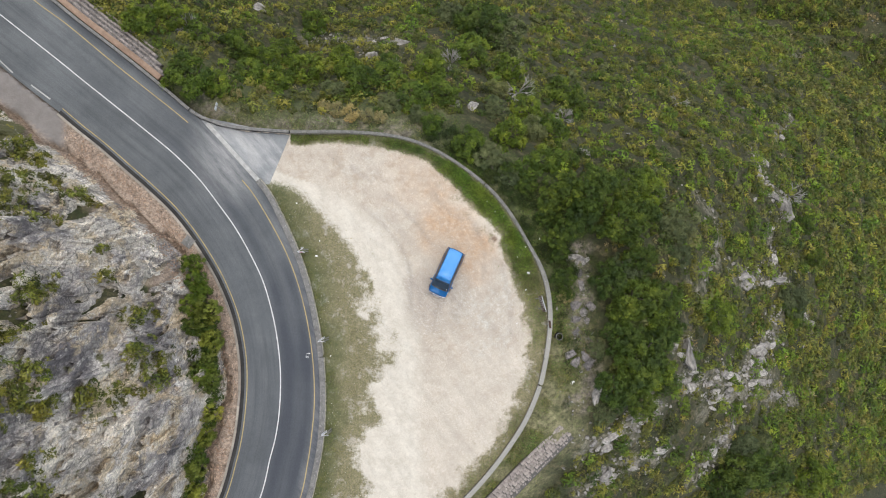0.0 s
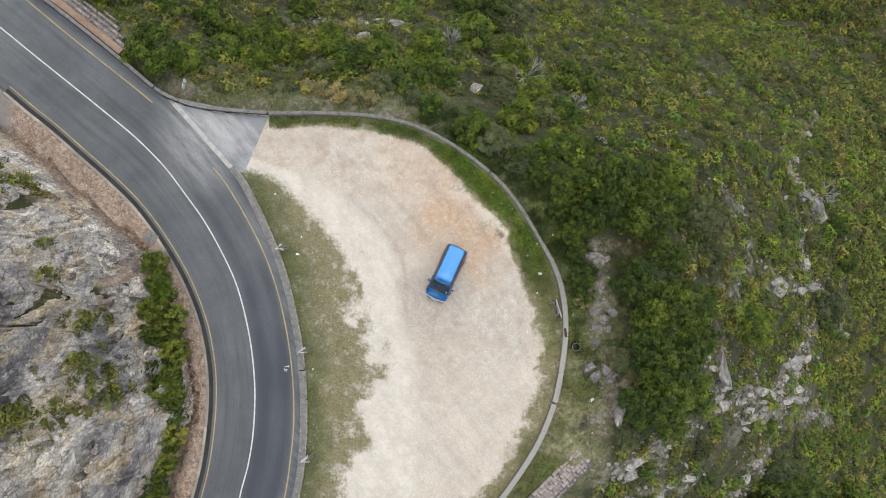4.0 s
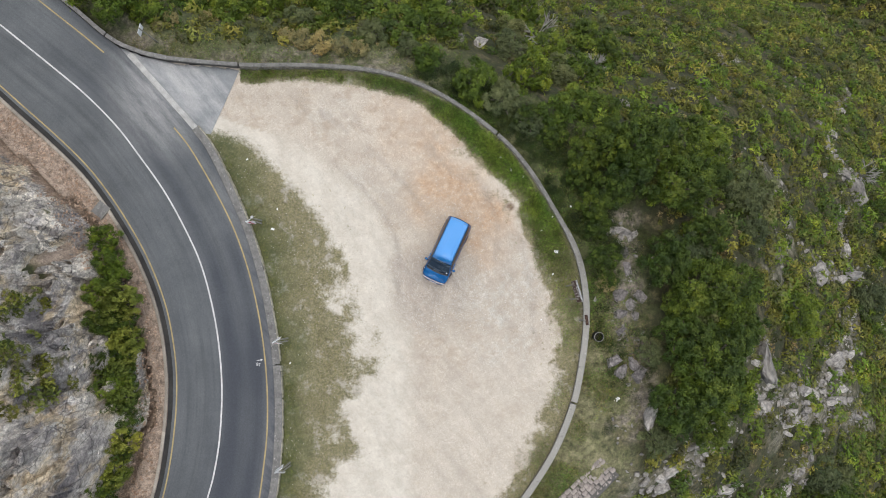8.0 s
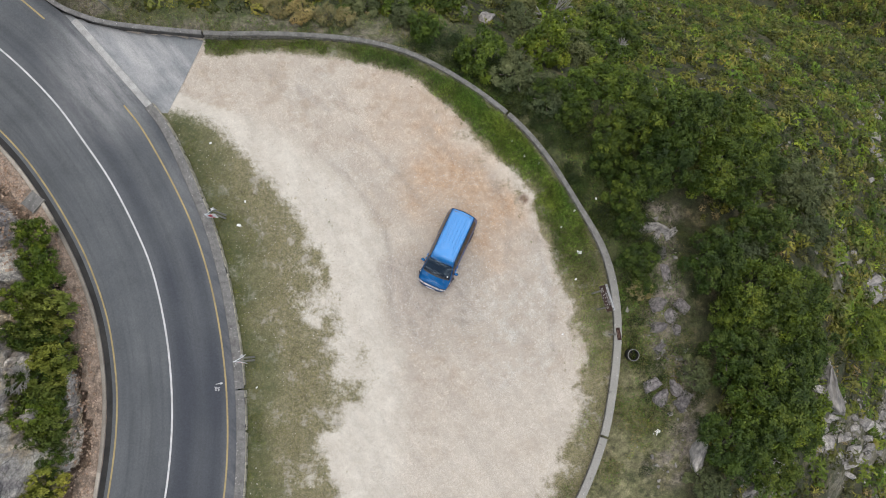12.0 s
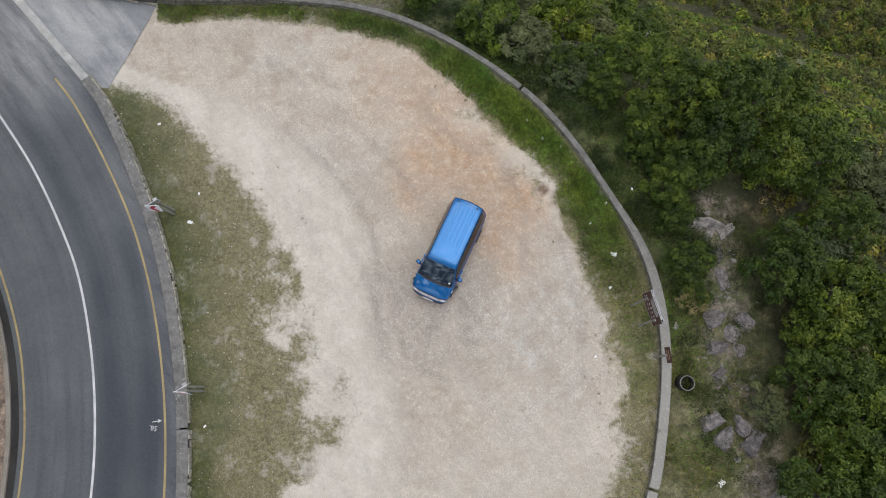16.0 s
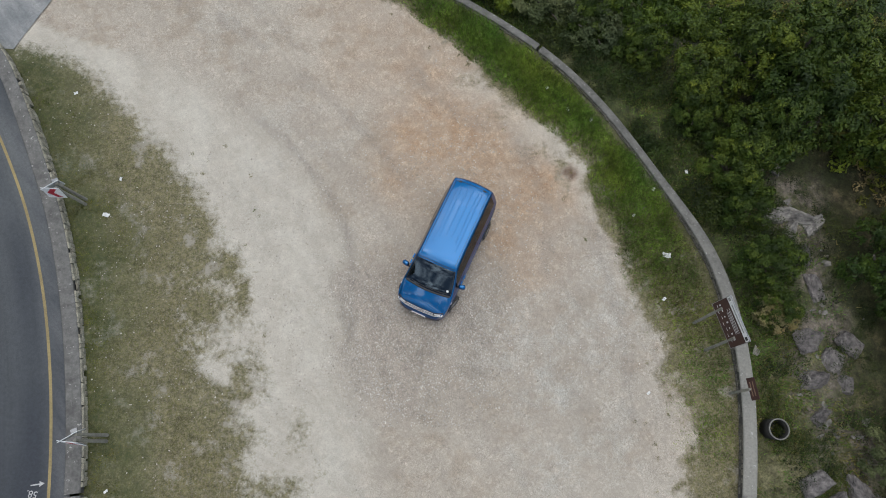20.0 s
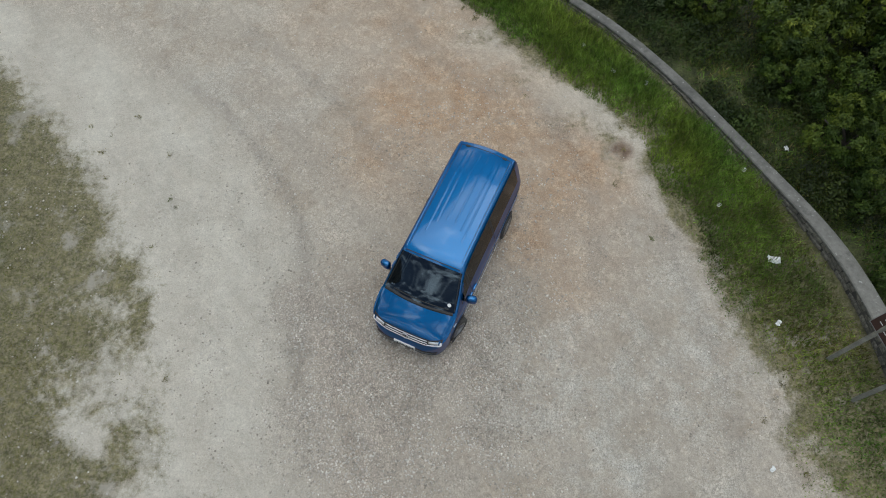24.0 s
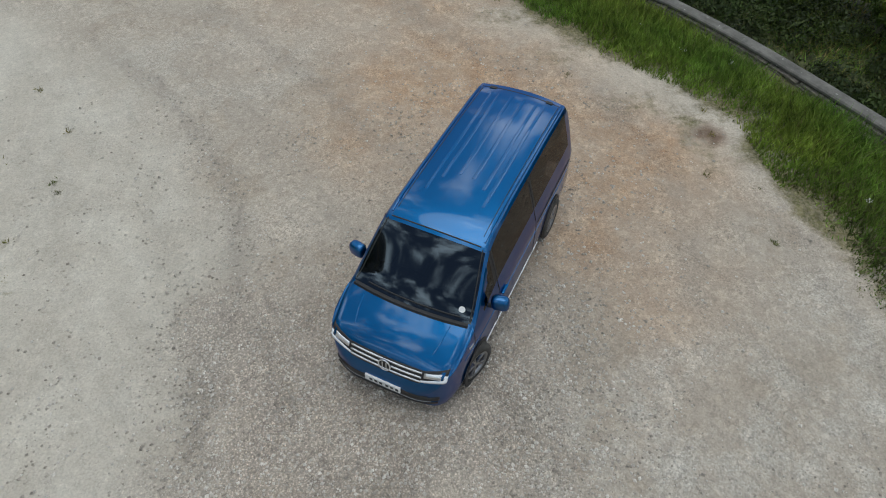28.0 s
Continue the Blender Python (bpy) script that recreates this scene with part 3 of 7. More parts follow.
def inside(x, y, poly):
    x, y = np.asarray(x, float), np.asarray(y, float)
    r = np.zeros(x.shape, bool)
    for (ax, ay), (bx, by) in zip(poly, np.roll(poly, -1, axis=0)):
        with np.errstate(divide="ignore", invalid="ignore"):
            r ^= ((ay > y) != (by > y)) & (x < (bx - ax) * (y - ay) / (by - ay) + ax)
    return r


CENTRE = curve([(-64, 42.5), (-54, 34.5), (-44.4, 27.1), (-38.0, 22.1), (-35.4, 20.0), (-32.5, 17.7), (-28.5, 14.5), (-26.1, 12.5), (-23.8, 10.2), (-22.0, 7.9), (-20.2, 5.4), (-18.6, 2.6), (-17.4, 0.0), (-16.5, -3.1),
                (-15.95, -6.0), (-15.68, -9.0), (-15.75, -12.2), (-16.1, -14.8), (-16.6, -16.8), (-17.5, -20.5), (-20.3, -27.5), (-25, -34), (-33, -42), (-42, -49)])
YELLOW_L = curve([(-37.2, 17.1), (-35.3, 15.5), (-32.9, 13.6), (-30.6, 11.6), (-28.3, 9.6), (-26.0, 7.4), (-24.2, 5.2), (-22.4, 2.5), (-21.0, -0.1), (-19.8, -3.2), (-19.1, -6.5), (-18.9, -9.2), (-19.0, -11.9), (-19.3, -14.6),
                  (-19.8, -17.0), (-20.9, -20.8), (-23.8, -27), (-28.5, -32.5), (-36, -40)])
YELLOW_R1 = curve([(-60, 45), (-50, 36.2), (-40.9, 28.4), (-36.9, 25.4), (-32.9, 22.1), (-29.4, 19.3), (-26.6, 17.1), (-24.9, 15.7)])
YELLOW_R2 = curve([(-19.6, 10.1), (-18.4, 8.6), (-16.7, 5.8), (-15.2, 2.9), (-14.1, 0.0), (-13.3, -3.0), (-12.75, -6.0), (-12.45, -9.0), (-12.4, -11.8), (-12.6, -14.3), (-12.95, -17.0), (-13.8, -21.0), (-16.5, -28), (-21, -36)])
KERB = curve([(-18.1, 10.1), (-16.9, 8.5), (-15.2, 5.1), (-13.8, 1.8), (-12.7, -2.1), (-11.9, -6.5), (-11.6, -10.8), (-11.75, -14.8), (-12.3, -18.2), (-13.1, -21.4), (-15.2, -27)])
WALL = curve([(-58, 44.8), (-48, 36), (-39.2, 28.6), (-35.8, 25.8), (-32.4, 23.2), (-29.6, 21.0), (-26.9, 18.8), (-24.5, 16.8), (-22.8, 15.9), (-20.2, 15.2), (-15.2, 14.9), (-10.2, 14.95),
              (-5.8, 14.7), (-2.4, 13.9), (0.9, 12.2), (4.2, 9.7), (6.4, 7.2), (8.3, 4.0), (9.7, 1.2), (10.3, -1.5), (10.35, -4.3), (9.9, -7.5), (9.25, -10.1), (7.9, -13.2),
              (6.0, -16.1), (4.1, -18.5), (1.9, -20.8), (-2, -24.3), (-7, -27.5), (-12.5, -29.5)])
PATH_LINE = curve([(13.2, 3.6), (13.0, 1.0), (13.4, -1.5), (12.9, -3.5), (13.6, -5.5), (14.2, -8.5), (14.8, -10.5), (12.5, -12.0)])      # a trodden path outside the parapet
EDGE_IN = np.vstack([curve([(-60, 35.6), (-50, 27.3), (-43.5, 22.0), (-40.3, 19.45), (-38.5, 18.05), (-37.3, 17.2)])[:-1], YELLOW_L])
ROAD_L = sideways(EDGE_IN, -0.45)


def road_z(x, y):
    return 0.45 + 0.42 * smooth(-4, 14, y) + 0.035 * np.maximum(y - 14, 0)


def lot_z(x, y):
    k = smooth(-13.5, -19, x) * smooth(5, 10, y)
    bank = 0.12 * smooth(1.1, 0.15, nearest(x, y, WALL[::4])[0]) * smooth(8, 3, y)
    return bank + 0.62 * k + 0.21 * (1 - k) * smooth(2.8, 0.2, nearest(x, y, KERB[::4])[0]) + 0.03 * fbm(x * 0.25, y * 0.25, 3, 5) + 0.010 * fbm(x * 1.4, y * 1.4, 3, 8)


def hill(x, y):
    """The mountainside: a cliff over the inner side of the bend, a steep fall outside the parapet."""
    x, y = np.asarray(x, float), np.asarray(y, float)
    dw, fw, sw = nearest(x, y, WALL[::2])
    out = np.where(sw > 0, dw, 0.0)
    away = y / np.maximum(np.hypot(x + 5, y), 1e-3)
    north = smooth(0.3, 0.95, away)
    south = smooth(-0.45, -0.9, away)
    start = 8.5 - 6.0 * north - 6.0 * south
    steep = 0.95 + 0.36 * north + 0.1 * south
    rough = 0.55 * fbm(x * 0.11, y * 0.11, 4, 21) * smooth(3, 14, out)
    u = out - start + 2.2 * vnoise(x * 0.07, y * 0.07, 33) * smooth(2, 10, out)
    fall = steep * 0.5 * (u + np.sqrt(u * u + 6.0)) - 0.25 * smooth(0, 2, out)
    z = -np.minimum(fall, 96 + 0.02 * out) - 0.08 + rough * 2
    z = z + 0.045 * np.maximum(y - 14, 0) * np.exp(-out / 4) * smooth(-10, -24, x)
    shelf = (sw > 0) & (out < 0.6)
    z = np.where(shelf, np.maximum(z, -0.4), z)
    dr, fr, sr = nearest(x, y, ROAD_L[::2])
    e = np.where(sr < 0, dr, 0.0)
    back = smooth(9, 17, y + 0.4 * (x + 38))
    rise = np.maximum(e - 1.9 - 0.5 * back, 0)
    cliff = (2.05 - 1.3 * back) * np.minimum(rise, 11) + 0.9 * np.clip(rise - 11, 0, 60)
    step = 3.2
    cliff = cliff + smooth(0, 3, cliff) * (1.5 * fbm(x * 0.16, y * 0.16, 3, 41) - 0.75 * np.sin((cliff + 1.5 * vnoise(x * 0.2, y * 0.2, 3)) * 2 * np.pi / step) * 0.55)
    left = np.where(e > 0, road_z(x, y) + 0.02 + cliff, -0.6)
    return np.where(sw > 0, z, np.where(e > 0, left, np.minimum(road_z(x, y), 0) - 0.6))
# lines of rock outcrops on the mountainside: points, count, size
BANDS = [([(42.6, 18.4), (43.7, 14.6), (48.8, 10.7), (45, 5.6), (48.9, -1.4), (56.4, -7.5)], 30, 0.85), ([(35.6, 0.8), (42.5, 0.2), (47, 0.6)], 14, 0.95),
         ([(46.4, -4.5), (40.6, -8.6), (37.8, -11.1)], 22, 0.8), ([(24.9, -5.8), (26, -8.3), (27.6, -11.1), (34.5, -11.4), (42.1, -12.2)], 34, 0.8),
         ([(20.8, -10.7), (21.5, -13.6), (18.6, -14.7), (14.2, -16.5)], 24, 0.75), ([(14.7, -21.1), (18.7, -20), (24.1, -18.9)], 18, 0.75),
         ([(30.5, -14.2), (37.3, -13.8), (49.6, -16.3)], 18, 0.75), ([(34.7, -17.6), (30.7, -23.9)], 12, 0.8), ([(-17.4, 31.8), (-13.6, 32), (-5.9, 29.9)], 12, 0.7),
         ([(70, 46), (80, 52)], 6, 0.6), ([(28, 0), (33, 6), (30, 10)], 10, 0.5), ([(52, 22), (60, 30)], 6, 0.7)]

# ---- mesh helpers ----
def mesh_of(name, verts, faces, smooth_faces=False):
    """A mesh from arrays: verts (n, 3), faces (m, 3) or (m, 4)."""
    v, f = np.asarray(verts, np.float32), np.asarray(faces, np.int32)
    me = bpy.data.meshes.new(name)
    k = f.shape[1]
    me.vertices.add(len(v))
    me.vertices.foreach_set("co", v.ravel())
    me.loops.add(f.size)
    me.loops.foreach_set("vertex_index", f.ravel())
    me.polygons.add(len(f))
    me.polygons.foreach_set("loop_start", np.arange(0, f.size, k, dtype=np.int32))
    me.polygons.foreach_set("use_smooth", np.full(len(f), smooth_faces))
    me.update(calc_edges=True)
    return me


def give(me, name, values):
    me.attributes.new(name, "FLOAT", "POINT").data.foreach_set("value", np.asarray(values, np.float32).ravel())


def sheet(name, verts, faces, material, smooth_faces=True, parent=None, label=""):
    me = mesh_of(name, verts, faces, smooth_faces)
    me.materials.append(material)
    ob = new(name, me)
    ob.parent = parent
    if label:
        ob["label"] = label
    return ob


def part(name, bm, material, parent, label="", soft=False):
    """Links a bmesh as ONE mesh object under a thing or a part."""
    me = bpy.data.meshes.new(name)
    bm.normal_update()
    for f in bm.faces:
        f.smooth = soft
    bm.to_mesh(me)
    bm.free()
    me.materials.append(material)
    ob = new(name, me)
    ob.parent = parent
    if label:
        ob["label"] = label
    return ob


def thing(name, m, label, category, group="", kind=""):
    ob = new(name)
    ob.matrix_world = m
    return tagged(ob, label, category, group, kind)


def box(sx, sy, sz, at=(0, 0, 0), bevel=0.0, turn=(0, 0, 0)):
    bm = bmesh.new()
    bmesh.ops.create_cube(bm, size=1, matrix=pose(*at, *turn) @ Matrix.Diagonal((sx, sy, sz, 1)))
    if bevel:
        bmesh.ops.bevel(bm, geom=bm.edges[:], offset=bevel, segments=2, affect="EDGES", profile=0.6)
    return bm


def rod(a, b, r, n=10, r2=None):
    a, b = Vector(a), Vector(b)
    bm = bmesh.new()
    m = Matrix.Translation((a + b) / 2) @ (b - a).to_track_quat("Z", "Y").to_matrix().to_4x4()
    bmesh.ops.create_cone(bm, cap_ends=True, segments=n, radius1=r, radius2=r if r2 is None else r2, depth=(b - a).length, matrix=m)
    return bm


def lathe(profile, n=32, m=Matrix()):
    """A closed ring profile of (radius, height) turned round z."""
    bm = bmesh.new()
    rings = [[bm.verts.new(m @ Vector((r * math.cos(a), r * math.sin(a), z))) for r, z in profile] for a in (2 * math.pi * i / n for i in range(n))]
    k = len(profile)
    for i in range(n):
        for j in range(k):
            bm.faces.new((rings[i][j], rings[(i + 1) % n][j], rings[(i + 1) % n][(j + 1) % k], rings[i][(j + 1) % k]))
    bmesh.ops.recalc_face_normals(bm, faces=bm.faces[:])
    return bm


def grid_faces(rows, cols):
    i = np.arange(rows * cols).reshape(rows, cols)
    return np.stack([i[:-1, :-1], i[:-1, 1:], i[1:, 1:], i[1:, :-1]], -1).reshape(-1, 4)


def ribbon(name, left, right, material, z, across=2, parent=None, label=""):
    """A strip between two curves of equal count; z: a function of x, y."""
    k = np.linspace(0, 1, across)[:, None, None]
    xy = left[None, :, :2] * (1 - k) + right[None, :, :2] * k
    v = np.concatenate([xy, z(xy[..., 0], xy[..., 1])[..., None]], -1)
    return sheet(name, v.reshape(-1, 3), grid_faces(across, len(left)), material, True, parent, label)


def slab(c, half, bottom, top, bow=0.0):
    """A bar that follows the curve c (n, 2): half its width, bottom and top heights (arrays or numbers)."""
    half = np.broadcast_to(half, len(c))
    l, r = sideways(c, half), sideways(c, -half)
    n = len(c)
    b, t = np.broadcast_to(bottom, n), np.broadcast_to(top, n)
    li, ri = sideways(c, half - 0.03), sideways(c, -half + 0.03)
    ring = [np.c_[l[:, :2], b], np.c_[l[:, :2], t - 0.025], np.c_[li[:, :2], t], np.c_[c[:, :2], t + bow], np.c_[ri[:, :2], t], np.c_[r[:, :2], t - 0.025], np.c_[r[:, :2], b]]
    v = np.stack(ring, 1)
    k = len(ring)
    bm = bmesh.new()
    w = [[bm.verts.new(p) for p in row] for row in v]
    for i in range(n - 1):
        for j in range(k):
            bm.faces.new((w[i][j], w[i + 1][j], w[i + 1][(j + 1) % k], w[i][(j + 1) % k]))
    bm.faces.new(w[0])
    bm.faces.new(w[-1][::-1])
    bmesh.ops.recalc_face_normals(bm, faces=bm.faces[:])
    return bm


# ---- ground: one sheet to the horizon ----
def spaced(fine, step, far):
    a, b = fine
    mid = np.arange(a, b, step)
    grow = np.cumsum(step * 1.22 ** np.arange(1, 60))
    grow = grow[grow < far]
    return np.concatenate([(a - grow)[::-1], mid, b + grow])


gx, gy = np.meshgrid(spaced((-48, 62), 0.42, 2600), spaced((-26, 44), 0.42, 2600))
gz = hill(gx, gy)
dl, fl, sl = nearest(gx, gy, ROAD_L[::3])
off_road = np.where(sl < 0, dl, 0)
dw, fw, sw = nearest(gx, gy, WALL[::3])
cliff_zone = ((off_road - 0.9 * smooth(2, 8, gy) + 0.54 * fbm(gx * 0.3, gy * 0.3, 4, 71)) > 1.75) & (gx > -49.5) & (gy > -30.5) & (gy < 23.5)
gz = gz + np.where(sw > 0, 0.16 * fbm(gx * 0.8, gy * 0.8, 3, 51) * smooth(1, 4, dw), 0)
ground = sheet("ground", np.stack([gx, gy, np.where(cliff_zone, gz - 1.6, gz)], -1).reshape(-1, 3), grid_faces(*gx.shape), M_HILL)
give(ground.data, "shoulder", smooth(4.4, 3.6, off_road + 0.5 * fbm(gx, gy, 3, 2)) * (off_road > 0))
give(ground.data, "paved", smooth(2.9, 2.5, off_road) * (off_road > 0) * smooth(-36.6, -37.4, gx))
give(ground.data, "path", 0.75 * smooth(3.4, 1.2, np.where(sw > 0, dw, 99) + 0.9 * fbm(gx * 0.6, gy * 0.6, 3, 34)) * (gy > 13.5) * smooth(1, -3, gx) * smooth(-27, -24, gx) + smooth(1.5, 0.5, nearest(gx, gy, PATH_LINE[::2])[0] + 0.7 * fbm(gx * 0.8, gy * 0.8, 3, 33)))
bands_d = np.full(gx.shape, 99.0)
for pts, cnt, sz in BANDS:
    bands_d = np.minimum(bands_d, nearest(gx, gy, curve(pts, 1.0))[0])
give(ground.data, "stony", smooth(2.4, 0.6, bands_d + 0.8 * fbm(gx * 0.4, gy * 0.4, 3, 35)))
give(ground.data, "dry", np.clip(smooth(1, -7, gy) + 0.35 * fbm(gx * 0.4, gy * 0.4, 3, 9), 0, 1))
give(ground.data, "sward", smooth(6.5, 3.0, np.where(sw > 0, dw, 99) + 1.2 * fbm(gx * 0.5, gy * 0.5, 3, 6)))
tagged(ground, "steep scrub-covered mountainside with bare soil and rough grass", "ground", kind="structure")

# ---- the cliff over the inner side of the bend ----
def facets(x, y, size, seed):
    """Blocky steps: each cell of a jittered grid is one tilted face."""
    u, v = x / size, y / size
    iu, iv = np.floor(u).astype(np.int64), np.floor(v).astype(np.int64)
    best, val = np.full(x.shape, 9.0), np.zeros(x.shape)

    def h(a, b, s):
        n = (a * 374761393 + b * 668265263 + (seed * 131 + s) * 974634777) & 0x7FFFFFFF
        n = ((n ^ (n >> 13)) * 1274126177) & 0x7FFFFFFF
        return ((n ^ (n >> 16)) & 0xFFFF) / 65535.0
    for du in (-1, 0, 1):
        for dv in (-1, 0, 1):
            a, b = iu + du, iv + dv
            px, py = a + h(a, b, 1), b + h(a, b, 2)
            ex, ey = u - px, v - py
            d = ex * ex + ey * ey
            m = d < best
            best = np.where(m, d, best)
            val = np.where(m, h(a, b, 3) * 2 - 1 + (h(a, b, 4) - 0.5) * 1.6 * ex + (h(a, b, 5) - 0.5) * 1.6 * ey, val)
    return val


cx, cy = np.meshgrid(np.arange(-50, -19.5, 0.145), np.arange(-31, 24, 0.145))
dl, fl, sl = nearest(cx, cy, ROAD_L[::2])
e = np.where(sl < 0, dl, 0) - 0.9 * smooth(2, 8, cy)
wob = 0.9 * fbm(cx * 0.3, cy * 0.3, 4, 71)
keep = e + 0.6 * wob > 2.0
warp = 0.5 * fbm(cx * 0.5, cy * 0.5, 3, 77)
rock = 1.2 * facets(cx + 2 * warp, cy * 0.7 + warp, 5.5, 6) * smooth(3.0, 7.0, e) + 1.3 * facets(cx + warp, cy * 0.8 + warp, 3.1, 1) + 0.95 * facets(0.6 * (cx * 0.55 + 0.84 * cy) + warp, 1.3 * (cy * 0.55 - cx * 0.84) + warp, 1.35, 2) + 0.55 * facets(cx * 0.55 + 0.84 * cy + 0.3 * warp, 1.6 * (cy * 0.55 - cx * 0.84), 0.75, 3) + 0.15 * facets(cx * 1.4, cy, 0.4, 5) + 0.08 * fbm(cx * 2.2, cy * 2.2, 3, 9)
cz = hill(cx, cy) + rock * smooth(1.9, 3.8, e + 0.6 * wob) - 0.5 * smooth(2.6, 1.9, e + 0.6 * wob)
fcs = grid_faces(*cx.shape)
fcs = fcs[keep.ravel()[fcs].all(1)]
used, inv = np.unique(fcs, return_inverse=True)
cliff = sheet("rock_cliff", np.stack([cx, cy, cz], -1).reshape(-1, 3)[used], inv.reshape(-1, 4), M_CLIFF, False)
turf = smooth(0.25, 0.8, fbm(cx * 0.22, cy * 0.22, 3, 90)) * 0.7 + 0.5 * smooth(8, 17, cy + 0.4 * (cx + 38))
give(cliff.data, "turf", turf.ravel()[used])
tagged(cliff, "pale fractured quartzite cliff with dark stains and green tufts", "rock face", kind="structure")

# ---- road ----
def match(a, n):
    s = np.linspace(0, len(a) - 1, n)
    return np.stack([np.interp(s, np.arange(len(a)), a[:, i]) for i in range(2)], 1)


edge_in = match(ROAD_L, 260)
edge_out = np.vstack([sideways(WALL, -0.2)[(WALL[:, 1] > 16.7) & (WALL[:, 0] < -20)], curve([(-23.6, 16.0), (-20.6, 12.7), (-17.9, 9.7)]), sideways(KERB, -0.1)[2:], curve([(-15.7, -28), (-20, -36), (-28, -43)])])
edge_out = match(edge_out, 260)
# pair the edges by a walk along the centre line
mid = match(CENTRE, 300)
tt = np.gradient(mid, axis=0)
nrm = np.stack([-tt[:, 1], tt[:, 0]], 1) / np.linalg.norm(tt, axis=1, keepdims=True)


def reach(edge, sign):
    out = []
    for p, n in zip(mid, nrm):
        d = edge - p
        along = d @ np.array([n[1], -n[0]])
        lat = d @ n * sign
        ok = (lat > 0) & (lat < 12)
        k = np.argmin(np.where(ok, np.abs(along), 1e9))
        out.append(lat[k] if abs(along[k]) < 1.5 else 4.2)
    return np.convolve(np.pad(out, 2, mode="edge"), np.ones(5) / 5, "valid")


fine_in, fine_out = curve(edge_in, 0.12), curve(edge_out, 0.12)
left_w, right_w = reach(fine_in, -1), reach(fine_out, 1)
across = 22
k = np.linspace(0, 1, across)
lat = -left_w[:, None] * (1 - k) + right_w[:, None] * k
rx, ry = mid[:, None, 0] + nrm[:, None, 0] * lat, mid[:, None, 1] + nrm[:, None, 1] * lat
road = sheet("road", np.stack([rx, ry, road_z(rx, ry) + 0.02], -1).reshape(-1, 3), grid_faces(*rx.shape), M_ROAD)
track = np.exp(-((lat - 0.85) / 0.55) ** 2) * 0.9 + np.exp(-((lat - 2.55) / 0.5) ** 2) * 0.75 + 0.2 * np.exp(-((lat + 2.6) / 0.7) ** 2) + 0.2 * np.exp(-((lat + 0.7) / 0.5) ** 2)
# wheel tracks; the asphalt also darkens towards -y and along the outer edge
give(road.data, "worn", np.clip(track * smooth(24, 6, ry) * (0.75 + 0.35 * fbm(rx * 0.3, ry * 0.3, 3, 4)) + smooth(5, -8, ry) * np.where(lat < 0, 0.20, 0.55) + 0.45 * smooth(0.75, 0.45, right_w[:, None] - lat), 0, 0.95))
give(road.data, "dust", 0.85 * smooth(4.2, 0.3, np.hypot((rx + 20.6) * 0.8, (ry - 13.2) * 0.62)) + 0.25 * smooth(2.9, 3.6, lat) * smooth(9, 4, ry))
give(road.data, "along", np.broadcast_to(np.arange(len(mid))[:, None] * 0.035, rx.shape))
give(road.data, "lateral", lat * 2.2)
tagged(road, "grey asphalt mountain road bending round the lay-by", "road", kind="structure")
ROAD_UP = lambda x, y: road_z(x, y) + 0.026
ribbon("centre_line", sideways(CENTRE, 0.055), sideways(CENTRE, -0.055), M_WHITE, ROAD_UP, parent=road, label="solid white centre line")
for c in (YELLOW_L, YELLOW_R1, YELLOW_R2):
    ribbon("edge_line", sideways(c, 0.05), sideways(c, -0.05), M_YELLOW, ROAD_UP, parent=road, label="faded yellow edge line")
for a, b in (((-43.5, 21.9), (-42.1, 20.6)), ((-40.3, 19.4), (-38.4, 18.0)), ((-47, 24.8), (-45.3, 23.3))):
    c = curve([a, b])
    ribbon("dash", sideways(c, 0.07), sideways(c, -0.07), M_STRIP, ROAD_UP, parent=road, label="short worn white dash")

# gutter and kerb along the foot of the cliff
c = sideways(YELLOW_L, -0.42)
# flat strip; near-black colour stands in for the shade of the recess
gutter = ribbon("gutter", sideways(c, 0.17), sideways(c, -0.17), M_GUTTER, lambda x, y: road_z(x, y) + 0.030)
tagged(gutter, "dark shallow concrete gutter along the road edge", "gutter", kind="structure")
c = sideways(YELLOW_L, -0.72)
kerb_line = tagged(new("kerb"), "low beige concrete kerb beside the gutter", "kerb", kind="structure")
for i in range(0, len(c) - 1, 8):
    seg = c[i:i + 9]
    if len(seg) > 1:
        z = road_z(seg[:, 0], seg[:, 1])
        part("kerb_stone", slab(seg, 0.11, z - 0.3, z + 0.11), M_KERBSTONE, kerb_line)
drain = thing("drain_cover", pose(-24.75, 4.05, float(road_z(0, 4.05)) + 0.02, 0, 0, 52), "square grey concrete drain inlet cover beside the kerb", "drain")
part("slab", box(1.0, 0.85, 0.16, (0, 0, 0.04), 0.02), M_KERBTOP, drain)
for s in (-1, 1):
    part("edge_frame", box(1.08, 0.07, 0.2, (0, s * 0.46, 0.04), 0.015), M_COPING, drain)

# ---- the lay-by ----
apron_l, apron_r = np.array([(-24.2, 16.55), (-17.75, 9.7)]), np.array([(-15.1, 14.75), (-17.0, 9.7)])
lot_poly = np.vstack([WALL[(WALL[:, 1] < 15.75) & (WALL[:, 0] > -23.0)], sideways(KERB, 0)[::-1]])
lx, ly = np.meshgrid(np.arange(-24, 11.5, 0.17), np.arange(-30, 16.2, 0.17))
inn = inside(lx, ly, lot_poly)
fcs = grid_faces(*lx.shape)
fcs = fcs[inn.ravel()[fcs].all(1)]
used, inv = np.unique(fcs, return_inverse=True)
